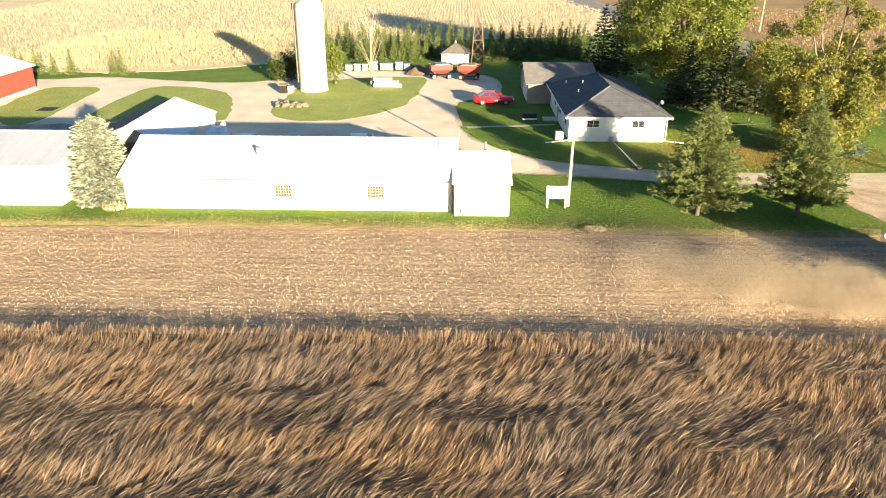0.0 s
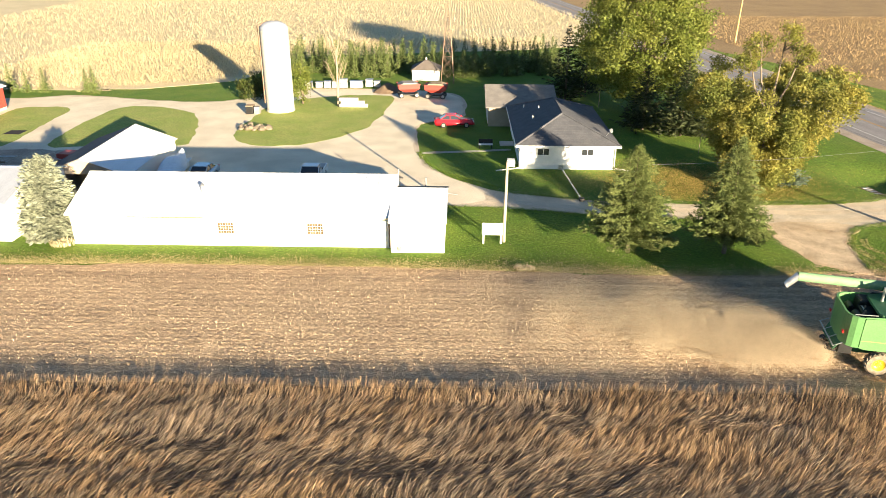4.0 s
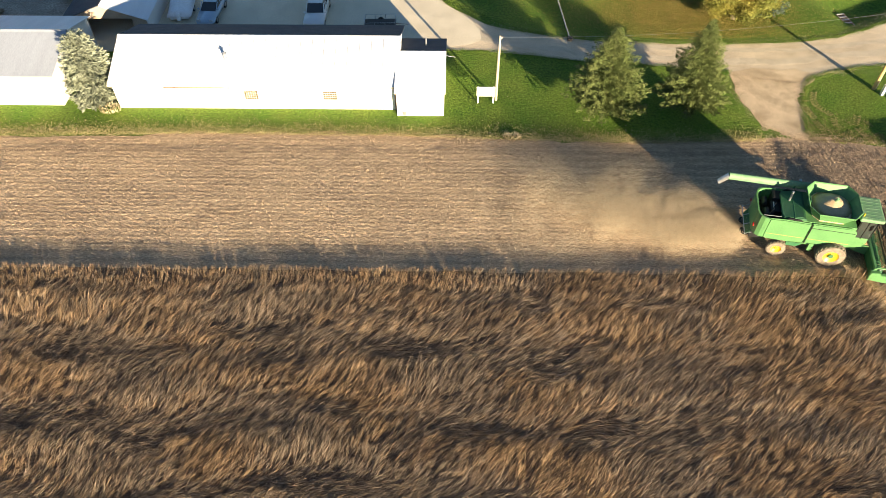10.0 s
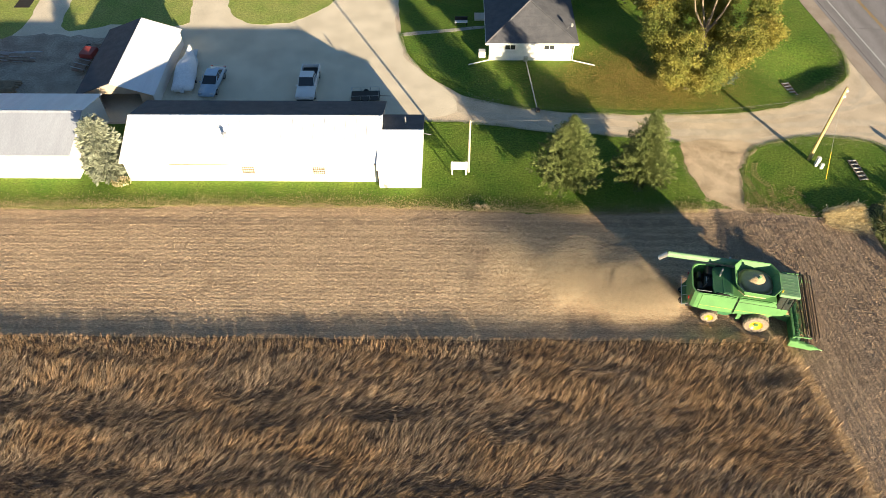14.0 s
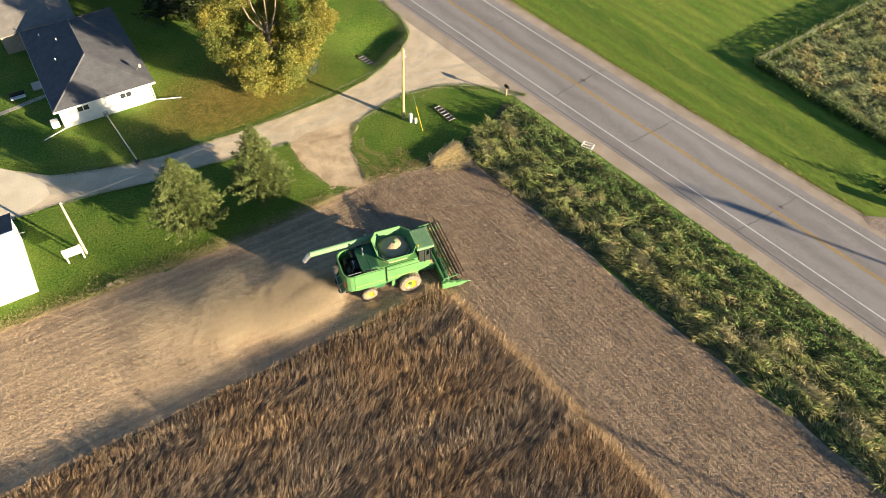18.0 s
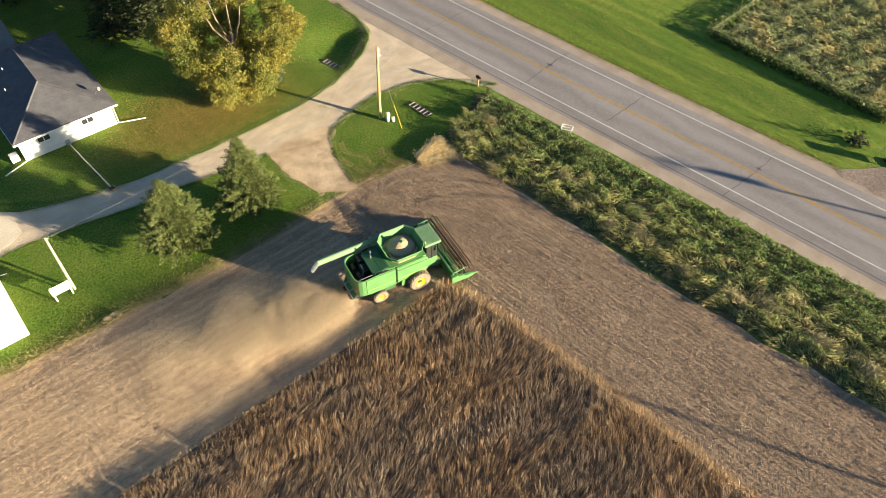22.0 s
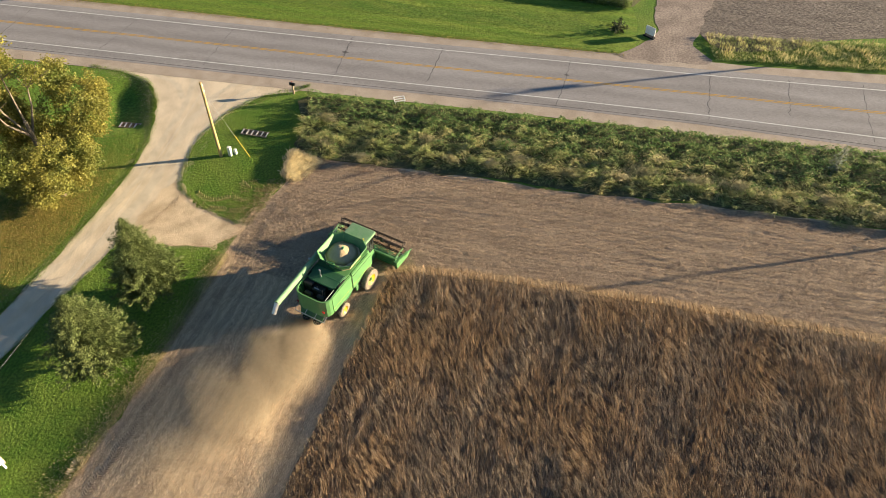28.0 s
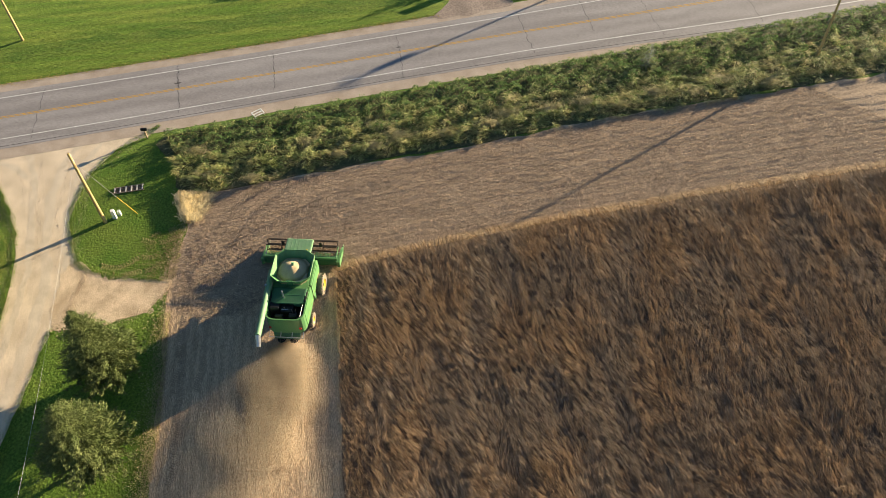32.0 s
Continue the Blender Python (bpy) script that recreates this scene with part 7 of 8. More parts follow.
# utility pole at the mouth of the drive
up = thing("utility_pole", pose(37.35, 4.2, 0), "tall yellowish wooden utility pole", "pole", "utility poles")
part("shaft", tube((0, 0, 0), (0.25, 0.15, 8.4), 0.17, 0.11, 14), POLEWOOD, up)
for z in (7.4, 8.0):
    part("insulator", tube((0.3, 0.1, z), (0.5, 0.1, z), 0.05, n=8), GALV, up)
part("riser_pipe", tube((0.2, 0, 0), (0.2, 0.05, 2.2), 0.045, n=8), GALV, up)
guy = thing("guy_wire", pose(0, 0, 0), "guy wire with a bright yellow guard", "wire")
part("strand", tube((38.05, 1.4, 0), (37.55, 4.2, 7.2), 0.012, n=5), GALV, guy)
part("guard", tube((38.05, 1.4, 0.05), (37.87, 2.4, 2.6), 0.028, n=8), YELLOW, guy)
ped = thing("utility_pedestal", pose(37.75, 3.35, 0), "pale green and white cable pedestals at the pole's foot", "pedestal")
part("cabinet", box(-0.16, -0.16, 0, 0.16, 0.16, 1.05, 0.03), WHITE, ped)
part("small_cabinet", box(0.2, -0.5, 0, 0.5, -0.25, 0.6, 0.03), mat("pale_green_plastic", (0.45, 0.52, 0.45), amount=0.1), ped)
def line_pole(x, y, h):
    """A roadside pole with a crossarm and a transformer can."""
    p = thing("utility_pole", pose(x, y, 0, 0, 0, 8), "tall wooden utility pole carrying a transformer can", "pole", "utility poles")
    part("shaft", tube((0, 0, 0), (0, 0, h), 0.18, 0.12, 14), POLEWOOD, p)
    part("crossarm", box(-1.25, -0.2, h - 0.45, 1.25, -0.08, h - 0.32, 0.01), POLEWOOD, p)
    for k in (-1.1, -0.45, 0.45, 1.1):
        part("insulator", tube((k, -0.14, h - 0.32), (k, -0.14, h - 0.14), 0.05, 0.03, 8), GALV, p)
    can = part("transformer", tube((0.42, -0.2, h - 1.9), (0.42, -0.2, h - 0.85), 0.3, n=18), GALV, p, "grey transformer can")
    part("bushing", tube((0.42, -0.2, h - 0.85), (0.42, -0.2, h - 0.55), 0.05, 0.03, 8), GALV, can)
    part("bracket", box(0.08, -0.22, h - 1.5, 0.2, -0.1, h - 1.3), STEEL, p)


line_pole(79.6, -64.6, 9.3)
for x, y, h, a in ((52.7, -73.0, 8.2, 8), (69.2, 19.2, 8.0, 8), (58.5, 109, 9.0, 8), (46, 140, 9, 8)):
    copy_thing(up, pose(x, y, 0, 0, 0, a) @ Matrix.Scale(h / 8.4, 4))


def cattle_rack(x, y, rz, label, bars):
    r = thing("metal_grate", pose(x, y, float(dip(x, y)) + 0.01, 0, 0, rz), label, "grate", "metal grates")
    # The hollow's shade is a flat dark plate laid under the bars.
    part("pit", box(-1.3, -0.35, 0.0, 1.3, 0.35, 0.035), SOIL, r, "dark plate for the shaded hollow under the bars")
    for s in (-1, 1):
        part("side_bar", box(-1.4, s * 0.38 - 0.03, 0.0, 1.4, s * 0.38 + 0.03, 0.1), OLDWOOD, r)
    for i in range(6):
        part("cross_bar", box(-1.3 + 0.52 * i - 0.05, -0.36, 0.05, -1.3 + 0.52 * i + 0.05, 0.36, 0.11), bars, r)


cattle_rack(41.5, 2.7, 95, "pale metal grate lying over a dark culvert end", CONCRETE)
cattle_rack(39.2, 15.6, 100, "metal grate lying in the shade of the lawn", GALV)

mb = thing("mailbox", pose(48.9, 1.9, 0), "small dark mailbox on a wooden post by the road", "mailbox")
part("post", box(-0.06, -0.06, 0, 0.06, 0.06, 1.1), OLDWOOD, mb)
mbx = box(-0.12, -0.3, 1.1, 0.12, 0.3, 1.28)
tube((0, -0.3, 1.28), (0, 0.3, 1.28), 0.12, n=14, bm=mbx)
part("box", mbx, BLACK, mb)
part("flag", box(0.12, 0.1, 1.2, 0.14, 0.14, 1.5), REDPAINT, mb, "red flag")
fr = thing("folding_stand", pose(51.05, -9.4, 0, 0, 0, 30), "small white folding frame standing at the road's edge", "frame")
for y in (-0.55, 0.55):
    part("side", box(-0.4, y - 0.05, 0.3, 0.4, y + 0.05, 0.42), WHITE, fr)
for x in (-0.4, 0.0, 0.4):
    part("rung", box(x - 0.05, -0.55, 0.32, x + 0.05, 0.55, 0.40), WHITE, fr)
for x in (-0.38, 0.38):
    for y in (-0.5, 0.5):
        part("leg", box(x - 0.03, y - 0.03, 0, x + 0.03, y + 0.03, 0.32), WHITE, fr)
ws = thing("white_sign", pose(72.1, -33.2, 0, 0, 0, 62) @ Matrix.Scale(0.72, 4), "white panel sign with a dark foot beside the track", "sign")
part("panel", box(-0.9, -0.06, 0.5, 0.9, 0.06, 1.9, 0.02), WHITE, ws)
for x in (-0.7, 0.7):
    part("post", box(x - 0.06, -0.06, 0, x + 0.06, 0.06, 0.52), BLACK, ws)
part("foot", box(-1.0, -0.3, 0, 1.0, 0.3, 0.25, 0.03), BLACK, ws)

# silo foot clutter, stones and wall
bin_ = thing("waste_bins", pose(-25.3, 42.6, 0), "dark bins and boxes heaped beside the silo", "bin")
part("bin", box(-0.9, -0.6, 0, 0.0, 0.5, 1.0, 0.06), BLACK, bin_)
part("bin", box(0.1, -0.5, 0, 0.8, 0.4, 0.9, 0.06), TARP, bin_)
part("lid", box(-0.95, -0.65, 1.0, 0.05, 0.55, 1.08, 0.02), OLDWOOD, bin_)
STONE = mat("pale_fieldstone", (0.19, 0.16, 0.12), (0.14, 0.12, 0.09), rough=0.9, scale=1.5, fine=9, amount=0.4, bump=0.5, rand=0.25)
def rock_mesh(seed):
    b = bmesh.new()
    bmesh.ops.create_icosphere(b, subdivisions=2, radius=0.5)
    for v in b.verts:
        v.co *= 1 + 0.35 * noise.noise(v.co * 2 + Vector((seed, 0, 0)))
        v.co.z *= 0.65
    me = bpy.data.meshes.new("stone")
    b.to_mesh(me)
    b.free()
    me.materials.append(STONE)
    return me
rocks = [rock_mesh(i * 3.7) for i in range(3)]
pile = thing("stone_pile", pose(-23.4, 34.6, 0.08), "low heap of pale stones on the lawn's edge", "stones")
rr = random.Random(6)
for i in range(26):
    shared("stone", rocks[i % 3], pile, pose(rr.uniform(-1.9, 2.0), rr.gauss(0, 0.5), rr.uniform(0.05, 0.3), 0, 0, rr.uniform(0, 360)) @ Matrix.Scale(rr.uniform(0.45, 1.0), 4))
fw = thing("foundation_wall", pose(-13.0, 46.3, 0.1), "remnant of a pale concrete block wall under the bare tree", "wall")
for r_ in range(3):
    for i in range(6 - r_):
        part("block", box(-1.9 + i * 0.62 + 0.2 * (r_ % 2), -0.3, r_ * 0.4, -1.3 + i * 0.62 + 0.2 * (r_ % 2), 0.3, r_ * 0.4 + 0.39, 0.02), CONCRETE, fw)
HIVEPAINT = mat("weathered_white_paint", (0.42, 0.41, 0.38), (0.33, 0.32, 0.29), rough=0.8, scale=3, amount=0.3, rand=0.2)
hive = thing("white_hive", pose(-21.3, 58.2, 0), "white stacked wooden bee box on the yard's edge", "hive", "white boxes in a row")
part("lower_box", box(-0.5, -0.45, 0.1, 0.5, 0.45, 0.6, 0.02), HIVEPAINT, hive)
part("upper_box", box(-0.46, -0.42, 0.61, 0.46, 0.42, 1.0, 0.02), HIVEPAINT, hive)
part("lid", box(-0.54, -0.5, 1.0, 0.54, 0.5, 1.08), GALV, hive)
rh = random.Random(2)
for i in range(1, 9):
    copy_thing(hive, pose(-21.3 + i * 1.25 + rh.uniform(-0.2, 0.2), 58.2 + i * 0.22 + rh.uniform(-0.3, 0.3), 0, 0, 0, rh.uniform(-14, 14)) @ Matrix.Scale(rh.uniform(0.85, 1.25), 4))
heap = bmesh.new()
bmesh.ops.create_cone(heap, cap_ends=True, segments=24, radius1=2.2, radius2=0.3, depth=1.2, matrix=Matrix.Translation((-9.6, 57.0, 0.55)))
for v in heap.verts:
    v.co += noise.noise_vector(v.co * 0.9) * 0.25
tagged(part("soil_heap", heap, SOIL), "dark heap of earth beside the wagons", "heap")

# scrap and timber behind the grey-roofed shed
imp = thing("red_implement", pose(-37.9, 19.9, 0, 0, 0, 82) @ Matrix.Scale(1.35, 4), "red and grey farm implement parked in the shade", "implement")
part("frame", box(-1.9, -0.5, 0.4, 1.9, 0.5, 0.52), STEEL, imp)
part("seed_box", box(-0.3, -0.55, 0.55, 0.9, 0.55, 0.95, 0.05), WAGONRED, imp, "red box")
for i in range(6):
    part("tine", tube((-1.7 + 0.6 * i, -0.6, 0.45), (-1.7 + 0.6 * i, 0.6, 0.7), 0.04, n=6), GALV, imp)
for s in (-1, 1):
    car_wheel(imp, 1.4, s * 0.7, 0.35, s)
tim = thing("timber_stack", pose(-46.5, 15.2, 0), "stack of pale weathered boards and sheets", "timber")
rt = random.Random(8)
for i in range(14):
    w = tim
    part("board", box(-2.4 + rt.uniform(-0.3, 0.3), -1.0 + 0.14 * i, 0.02 + 0.02 * (i % 3), 2.2 + rt.uniform(-0.4, 0.4), -0.88 + 0.14 * i, 0.22 + 0.05 * (i % 4)), OLDWOOD, w)
scrap = thing("scrap_heap", pose(-47.5, 20.5, 0), "dark heap of scrap pipes and rods", "scrap")
for i in range(18):
    a, b = Vector((rt.uniform(-2.5, 2.5), rt.uniform(-1.2, 1.2), rt.uniform(0.05, 0.5))), rt.uniform(-0.3, 0.3)
    part("pipe", tube(a - Vector((1.6, b, 0)), a + Vector((1.6, b, rt.uniform(-0.03, 0.2))), rt.uniform(0.03, 0.08), n=8), STEEL if i % 2 else GALV, scrap)
tagged(part("drain_cover", box(-51.2, 31.2, 0.028, -49.3, 33.0, 0.045), DARK), "dark square cover plate in the gravel", "cover")
grill = thing("garden_bench", pose(3.8, 27.6, 0), "dark garden bench with a pale seat on the lawn", "bench")
part("seat", box(-0.75, -0.25, 0.42, 0.75, 0.25, 0.5), WHITE, grill)
part("backrest", box(-0.75, 0.22, 0.5, 0.75, 0.3, 0.95), BLACK, grill)
for x in (-0.65, 0.65):
    for y in (-0.2, 0.2):
        part("leg", box(x - 0.04, y - 0.04, 0, x + 0.04, y + 0.04, 0.42), BLACK, grill)

# ---------- across the road ----------
sheet("roadside_verge", [(road_x(y, 6.7), y) for y in (220, 120, 60, 20, -10, -30)] + [(road_x(-30, 6.7) + 1.5, -32), (75, -31.5), (78.2, -30.5), (77.2, -8), (95, -6), (110, 60), (90, 220)], 0.008, VERGE, "bright green mown grass across the road", "grass", step=3, rough=0.3, seed=31, sharp=True)
# Darker for its longer grass and for a shaded slope, kept flat here.
SWALE = mat("long_swale_grass", (0.082, 0.155, 0.015), (0.135, 0.19, 0.024), rough=0.95, scale=0.5, fine=5, amount=0.9, bump=1.0, dist=0.12, stretch=(1.6, 0.5, 1))
sheet("swale_grass", [(road_x(y, 10.6), y) for y in (60, 30, 5, -12, -26)] + [(road_x(y, 13.4), y) for y in (-24, -8, 10, 32, 60)], 0.016, SWALE, "darker unmown grass along the shallow swale", "grass", step=1.5, rough=0.5, seed=51)
rv = np.random.RandomState(52)
yy, oo = rv.uniform(-30, 45, 22000), 6.5 + np.round(10 * rv.rand(22000) ** 1.2 / 0.75) * 0.75 + rv.normal(0, 0.16, 22000)
q = np.stack([road_x(yy, 0) + oo * 1.009, yy], 1)
v, f = standing(q, rv.uniform(0.04, 0.12, len(q)), rv.uniform(0, 6.28, len(q)), rv.uniform(0.04, 0.14, len(q)), rv.uniform(0.025, 0.05, len(q)), z=0.0)
stuff("verge_tufts", v, f, GRASSBLADE, "tufted grass of the verge across the road", "grass")
yy = rv.uniform(-31, 60, 5200)
q = np.stack([road_x(yy, 0) + (6.25 + rv.normal(0, 0.28, 5200)) * 1.009, yy, rv.uniform(0.02, 0.05, 5200)], 1)
v, f = leaf_quads(q, rv.uniform(0.06, 0.14, 5200), flat=0.8)
stuff("roadside_litter", v, f, FALLEN, "dry leaves and litter at the edge of the verge", "leaves")
TRACKDIRT = mat("trodden_dirt", (0.31, 0.252, 0.21), (0.21, 0.168, 0.142), rough=0.95, scale=0.4, fine=4, amount=0.6, bump=0.4, dist=0.06)
sheet("dirt_track", [(66.6, -30.5), (70, -32.5), (74, -34), (77, -33.2), (84, -32.8), (100, -33.6), (118, -36.5), (104, -39.5), (88, -40), (78, -39.2), (72, -38.5), (68.8, -40.5)], 0.026, TRACKDIRT, "bare dirt field entrance off the road", "track", step=0.8, rough=0.35, seed=32)
sheet("tilled_field", [(76.5, -38), (150, -36), (150, -160), (98, -160), (86, -90), (80.5, -60)], 0.02, TILLED, "grey-brown tilled field across the road", "field", step=3, rough=0.5, seed=33)
sheet("tan_meadow", [(road_x(66, 14), 66), (140, 55), (300, 60), (300, 420), (road_x(420, 14), 420)], 0.03, HAY, "tan unmown meadow beyond the road", "field", step=5, rough=0.8, seed=34)
q = scatter([(60, 68), (130, 60), (130, 160), (52, 160)], 3.5, 35)
v, f = standing(q, np.random.uniform(0.2, 0.5, len(q)), np.random.uniform(0, 6.28, len(q)), np.random.uniform(0.1, 0.4, len(q)), np.random.uniform(0.06, 0.13, len(q)))
MEADOW = leafy("tan_meadow_grass", (0.40, 0.285, 0.145), (0.35, 0.245, 0.12), scale=0.2, island=0.12, rough=0.8, through_light=0.3)
stuff("meadow_grass", v, f, MEADOW, "tall tan grass of the meadow", "grass")
PLOTWEED = leafy("grey_green_weeds", (0.22, 0.275, 0.115), (0.31, 0.345, 0.17), scale=0.4, island=0.35, rough=0.6, through_light=0.35)
plot = [(77.5, -8.6), (120, -5), (120, -38), (85, -33), (78.4, -30.3)]
sheet("weedy_plot", plot, 0.04, mat("plot_soil", (0.10, 0.11, 0.045), (0.15, 0.14, 0.07), scale=0.8, fine=6, amount=0.9, bump=1, dist=0.1), "overgrown fenced plot across the road", "plot", step=1.5, rough=0.3, seed=36, sharp=True)
q = scatter([(77.8, -9), (104, -7), (104, -34), (85, -32.5), (78.8, -30)], 70, 37)
n = len(q)
top = np.clip(0.5 + 0.28 * waves(q[:, 0], q[:, 1], 3, 41) + 0.2 * waves(q[:, 0], q[:, 1], 1.3, 42), 0.12, 1.3)
lay = 2.2 + 1.3 * waves(q[:, 0], q[:, 1], 3.5, 43) + np.random.normal(0, 0.35, n)
base = np.concatenate([q, (top * np.random.uniform(0.3, 0.9, n))[:, None]], 1)
far = np.random.uniform(0.3, 0.85, n)
tip = base + np.stack([np.cos(lay) * far, np.sin(lay) * far, np.random.uniform(-0.1, 0.35, n)], 1)
dry = waves(q[:, 0], q[:, 1], 4, 44) + np.random.normal(0, 0.35, n) > 0.7
for sel, m, label in ((~dry, PLOTWEED, "grey-green bent grass and weeds in the fenced plot"), (dry, DRYWEED, "dry tangled weeds in the fenced plot")):
    v, f = blades(base[sel], tip[sel], np.random.uniform(0.04, 0.09, sel.sum()), 0.2, 0.5)
    stuff("plot_weeds", v, f, m, label, "weeds")
q = np.concatenate([scatter([(69.5, -41), (74.5, -39.5), (78.5, -58), (84, -90), (79, -90), (73, -59)], 70, 47)])
n = len(q)
dry = waves(q[:, 0], q[:, 1], 3.2, 48) + np.random.normal(0, 0.3, n) > 0.55
for sel, m, label in ((~dry, OLIVE, "low green grass between road and tilled field"), (dry, DRYWEED, "taller dry grass between road and tilled field")):
    k = sel.sum()
    v, f = standing(q[sel], np.random.uniform(0.1, 0.3, k) * (2.0 if m is DRYWEED else 1.0), np.random.uniform(0, 6.28, k), np.random.uniform(0.1, 0.4, k), np.random.uniform(0.04, 0.08, k), bend=0.2)
    stuff("verge_weeds", v, f, m, label, "weeds")
fence = thing("wire_fence", pose(0, 0, 0), "low wire fence on wooden posts round the weedy plot", "fence")
posts = [(77.2 + 0.055 * i * 3, -8.2 - 3.0 * i) for i in range(8)] + [(77.2 + 3 * i, -8.2 + 0.2 * i) for i in range(1, 9)]
for x, y in posts:
    part("post", tube((x, y, 0), (x, y, 1.2), 0.06, n=8), OLDWOOD, fence)
for z in (0.35, 0.7, 1.05):
    part("wire", tube((77.2, -8.2, z), (78.35, -29.2, z), 0.012, n=4), GALV, fence)
    part("wire", tube((77.2, -8.2, z), (101.2, -6.6, z), 0.012, n=4), GALV, fence)
conifer(pose(53.4, -53.0, 0), 3.2, 0.8, 60, BLUESPRUCE, "thin grey-green sapling standing in the ditch", layers=12, per=7, sprays=4, size=0.3)
conifer(pose(72.5, -29.5, 0), 1.6, 1.2, 61, DARKSPRUCE, "low dark juniper bush beside the dirt track", layers=9, per=8, sprays=5, size=0.35)

t = np.random.rand(9000)
q = np.concatenate([np.stack([77.4 + 1.0 * t + np.random.normal(0, 0.35, 9000), -8.2 - 22 * t], 1), np.stack([77.2 + 24 * t[:5000], -8.0 + 1.6 * t[:5000] + np.random.normal(0, 0.35, 5000)], 1)])
c3 = np.concatenate([q, np.random.uniform(0.05, 1.0, (len(q), 1)) ** 1.3], 1)
v, f = leaf_quads(c3, np.random.uniform(0.12, 0.25, len(q)), flat=0.3)
stuff("fence_weeds", v, f, WEED, "dark weeds grown along the wire fence", "weeds")

# a bed ringed with stones on the far lawn
BEDSTONE = mat("grey_bed_stone", (0.30, 0.28, 0.26), (0.20, 0.185, 0.17), rough=0.9, scale=2, fine=10, amount=0.6, bump=0.6, dist=0.05, rand=0.3)
rs = random.Random(88)
for i in range(18):
    a = 2 * math.pi * i / 18
    bs = bmesh.new()
    bmesh.ops.create_icosphere(bs, subdivisions=2, radius=rs.uniform(0.35, 0.6))
    for vv in bs.verts:
        vv.co *= 1 + 0.35 * noise.noise(vv.co * 2 + Vector((i * 3.0, 0, 0)))
        vv.co.z *= 0.6
    ob = part("boulder", bs, BEDSTONE, smooth=True)
    ob.matrix_world = pose(89.2 + 3.4 * math.cos(a), 9.4 + 2.4 * math.sin(a), 0.12, 0, 0, rs.uniform(0, 360))
    tagged(ob, "grey fieldstone in the ring round a planted bed", "stone", "stones round the bed")
sheet("bed_soil", [(86.3, 9.4), (87.2, 7.9), (89.2, 7.2), (91.2, 7.9), (92.1, 9.4), (91.2, 10.9), (89.2, 11.6), (87.2, 10.9)], 0.05, SOIL, "dark mulched soil of the planted bed", "soil", step=0.6, rough=0.1, seed=57)
broadleaf(pose(89.6, 9.2, 0), 2.0, 1.5, 58, AUTUMN, "low golden shrub in the stone-ringed bed", trunk_h=0.1, clumps=40, leaves=50, leaf=0.16, spread=0.25)

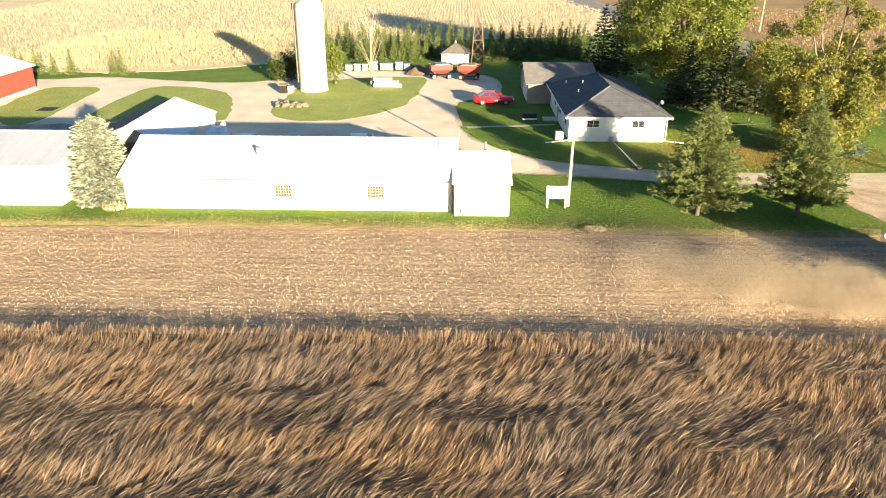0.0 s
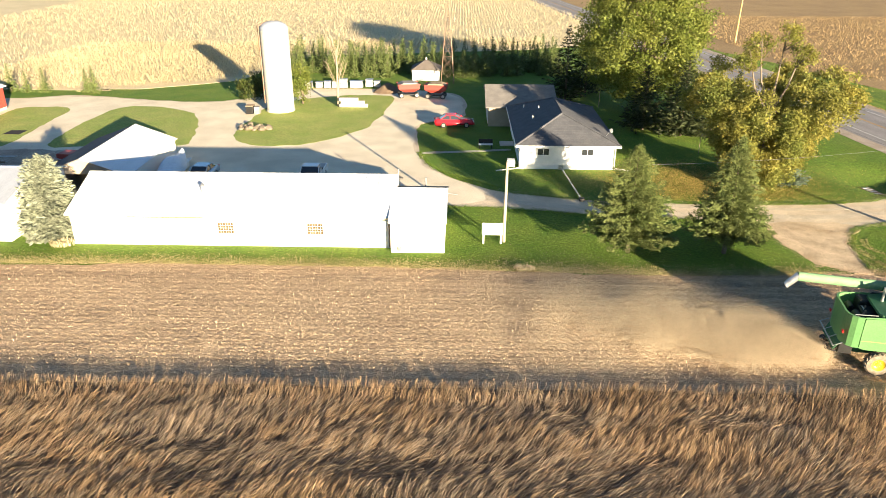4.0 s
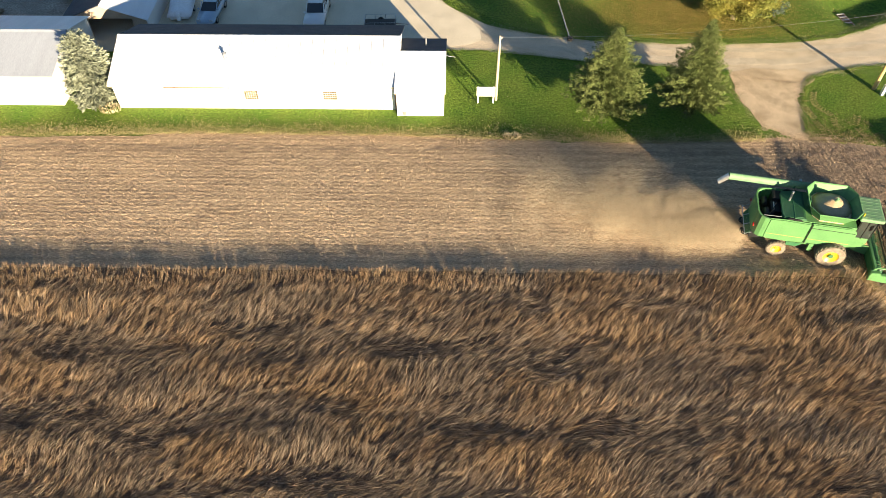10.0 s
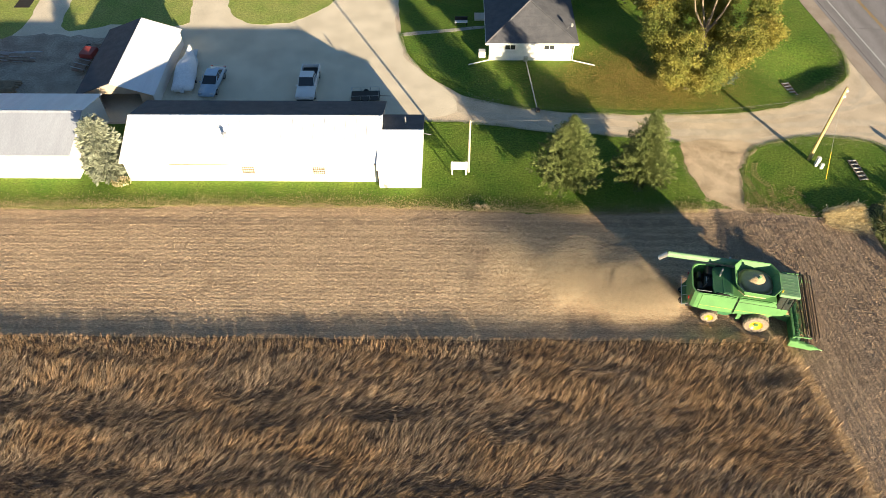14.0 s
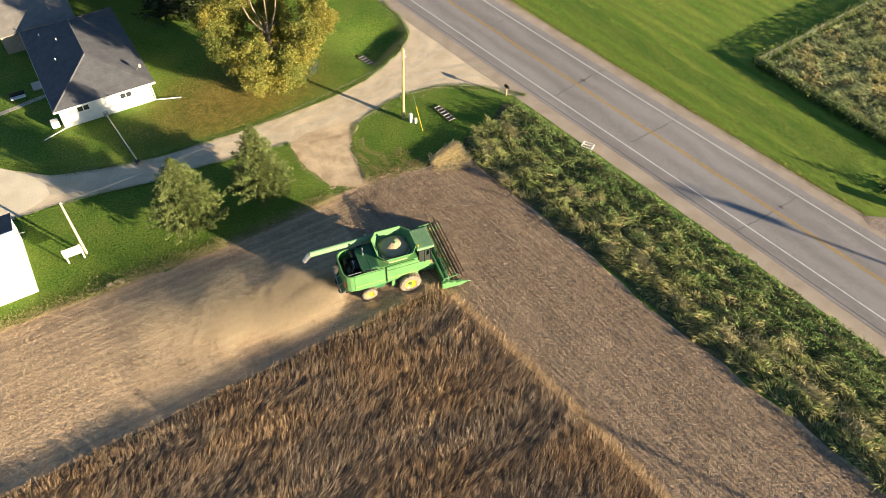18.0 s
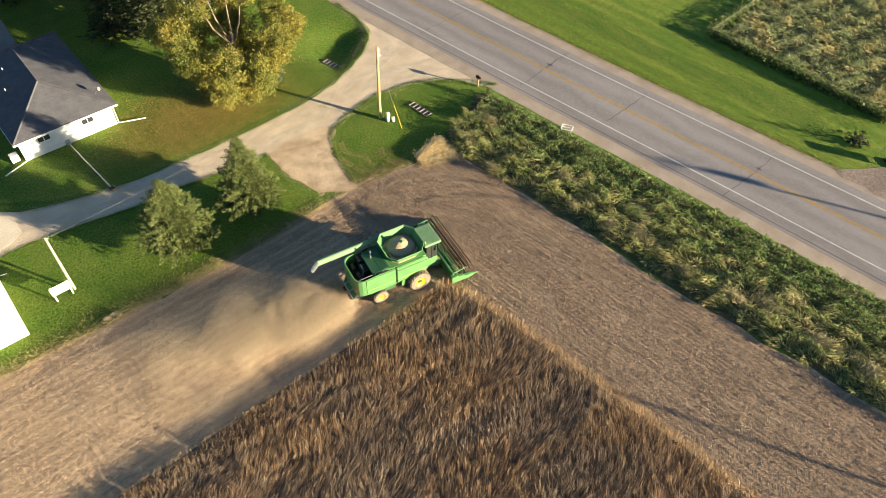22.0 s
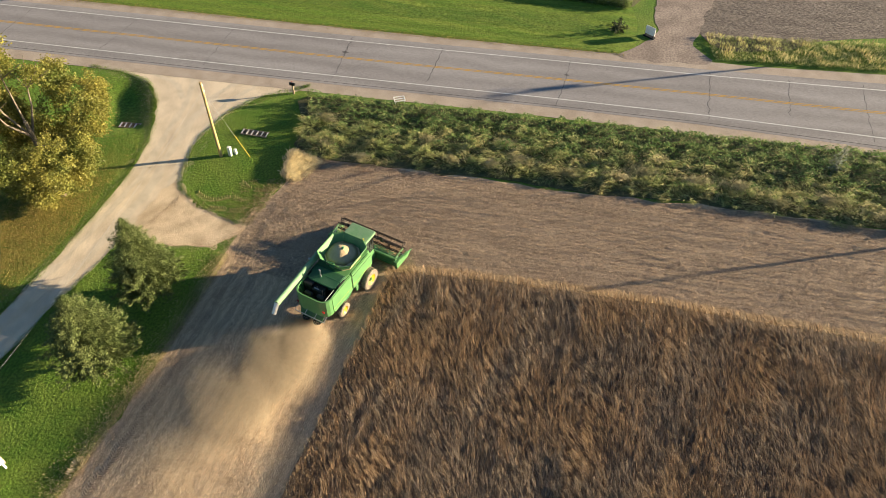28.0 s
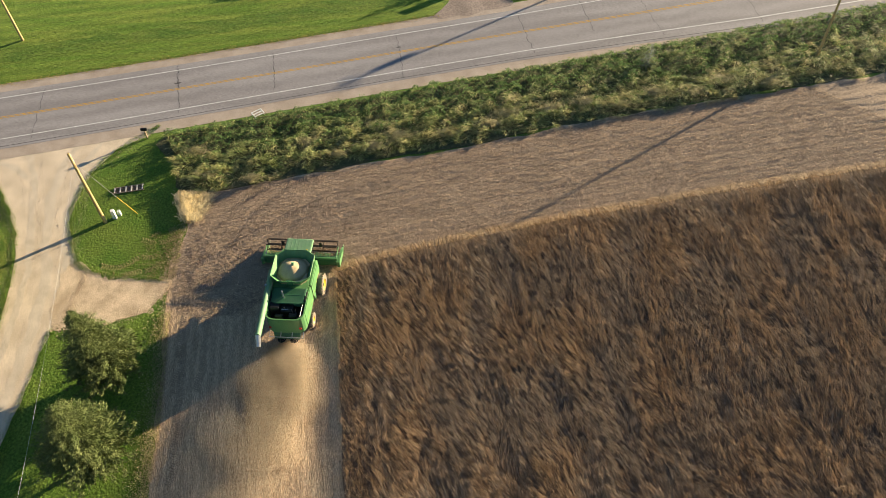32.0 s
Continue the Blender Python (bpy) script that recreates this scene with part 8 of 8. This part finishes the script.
# worn strips in the drive: paler wheel paths with darker gravel between
DRIVE_DARK = mat("damp_gravel", (0.60, 0.515, 0.395), (0.48, 0.41, 0.31), rough=0.95, scale=0.8, fine=12, amount=0.7, bump=0.3, dist=0.03)
for line, half in (([(50.6, 8.2), (46.6, 9.6), (42, 10.1), (36.6, 9.3), (31, 8.1), (24, 8.2), (14, 9.2), (4, 11.2), (-2, 14)], 0.42), ([(49.6, 6.4), (46.2, 7.8), (42, 8.2), (37, 7.9), (31.4, 6.7)], 0.25),
                   ([(49.2, 14.4), (45.9, 12.6), (42, 11.6), (36, 10.6), (30.4, 9.9), (22, 10.1), (13, 10.8)], 0.3), ([(47.6, 18.6), (46.9, 15.2), (44.6, 12.9)], 0.3)):
    p = smooth_line(line)
    t = np.gradient(p, axis=0)
    t /= np.linalg.norm(t, axis=1)[:, None]
    side = np.stack([-t[:, 1], t[:, 0]], 1) * half
    sheet("worn_gravel", [tuple(a) for a in p + side] + [tuple(a) for a in (p - side)[::-1]], 0.0135, DRIVE_DARK, "darker damp strip between the wheel paths of the drive", "gravel", step=0.5, rough=0.22, seed=int(half * 100) + len(line))

# ---------- dust behind the harvester ----------
DUST = leafy("drifting_chaff_dust", (0.50, 0.422, 0.31), (0.45, 0.38, 0.277), scale=0.5, island=0.02, rough=0.95, through_light=0.5)
r = np.random.RandomState(77)
n = 680000
back = 0.3 - np.where(r.rand(n) < 0.72, 4.6, 16.0) * np.log(1 - 0.97 * r.rand(n)) + r.normal(0, 0.35, n)
side = r.normal(0, 1, n) * (0.75 + 0.16 * np.clip(back, 0, 16)) + 0.06 * back
up = np.abs(r.normal(0, 1, n)) * (0.38 + 0.055 * np.clip(back, 0, 12)) + 0.2
px, py = back + 0.6 * waves(back, side, 7, 64), side + 0.6 * waves(side, back, 6, 65)
thick = 0.9 * waves(px * 0.6, py, 5.5, 61) + 0.6 * waves(px + 0.5 * up, py * 0.8, 2.6, 66) + 0.5 * waves(px, up * 2 + py, 1.5, 63) + r.normal(0, 0.6, n)
keep = r.rand(n) < np.clip(0.58 + 0.30 * thick, 0.1, 1.0)
tail = Matrix.Rotation(radians(-10), 3, "Z")
ax, ay = tail @ Vector((-1, 0, 0)), tail @ Vector((0, 1, 0))
curl = 0.011 * back ** 2
c = np.stack([21.3 + ax.x * back + ay.x * side, -12.9 + ax.y * back + ay.y * side - curl * 0.55, up], 1)[keep]
c = c[c[:, 1] < -5.0]
face = np.array(sun_vec) + [0, 0, 0.7] + r.normal(0, 0.3, c.shape)
a = np.cross(face, r.normal(0, 1, c.shape))
a /= np.linalg.norm(a, axis=1)[:, None]
b = np.cross(a, face)
b /= np.linalg.norm(b, axis=1)[:, None]
size = (r.uniform(0.025, 0.038, len(c)) * np.clip(1.15 - 0.02 * (21.2 - c[:, 0]), 0.7, 1))[:, None]
v = np.stack([c + a * size * 0.6, c - a * size * 0.6 + b * size * 0.34, c - a * size * 0.6 - b * size * 0.34], 1).reshape(-1, 3)
f = np.arange(3 * len(c)).reshape(-1, 3)
stuff("dust_cloud", v, f, DUST, "drifting cloud of tan dust behind the harvester", "dust")
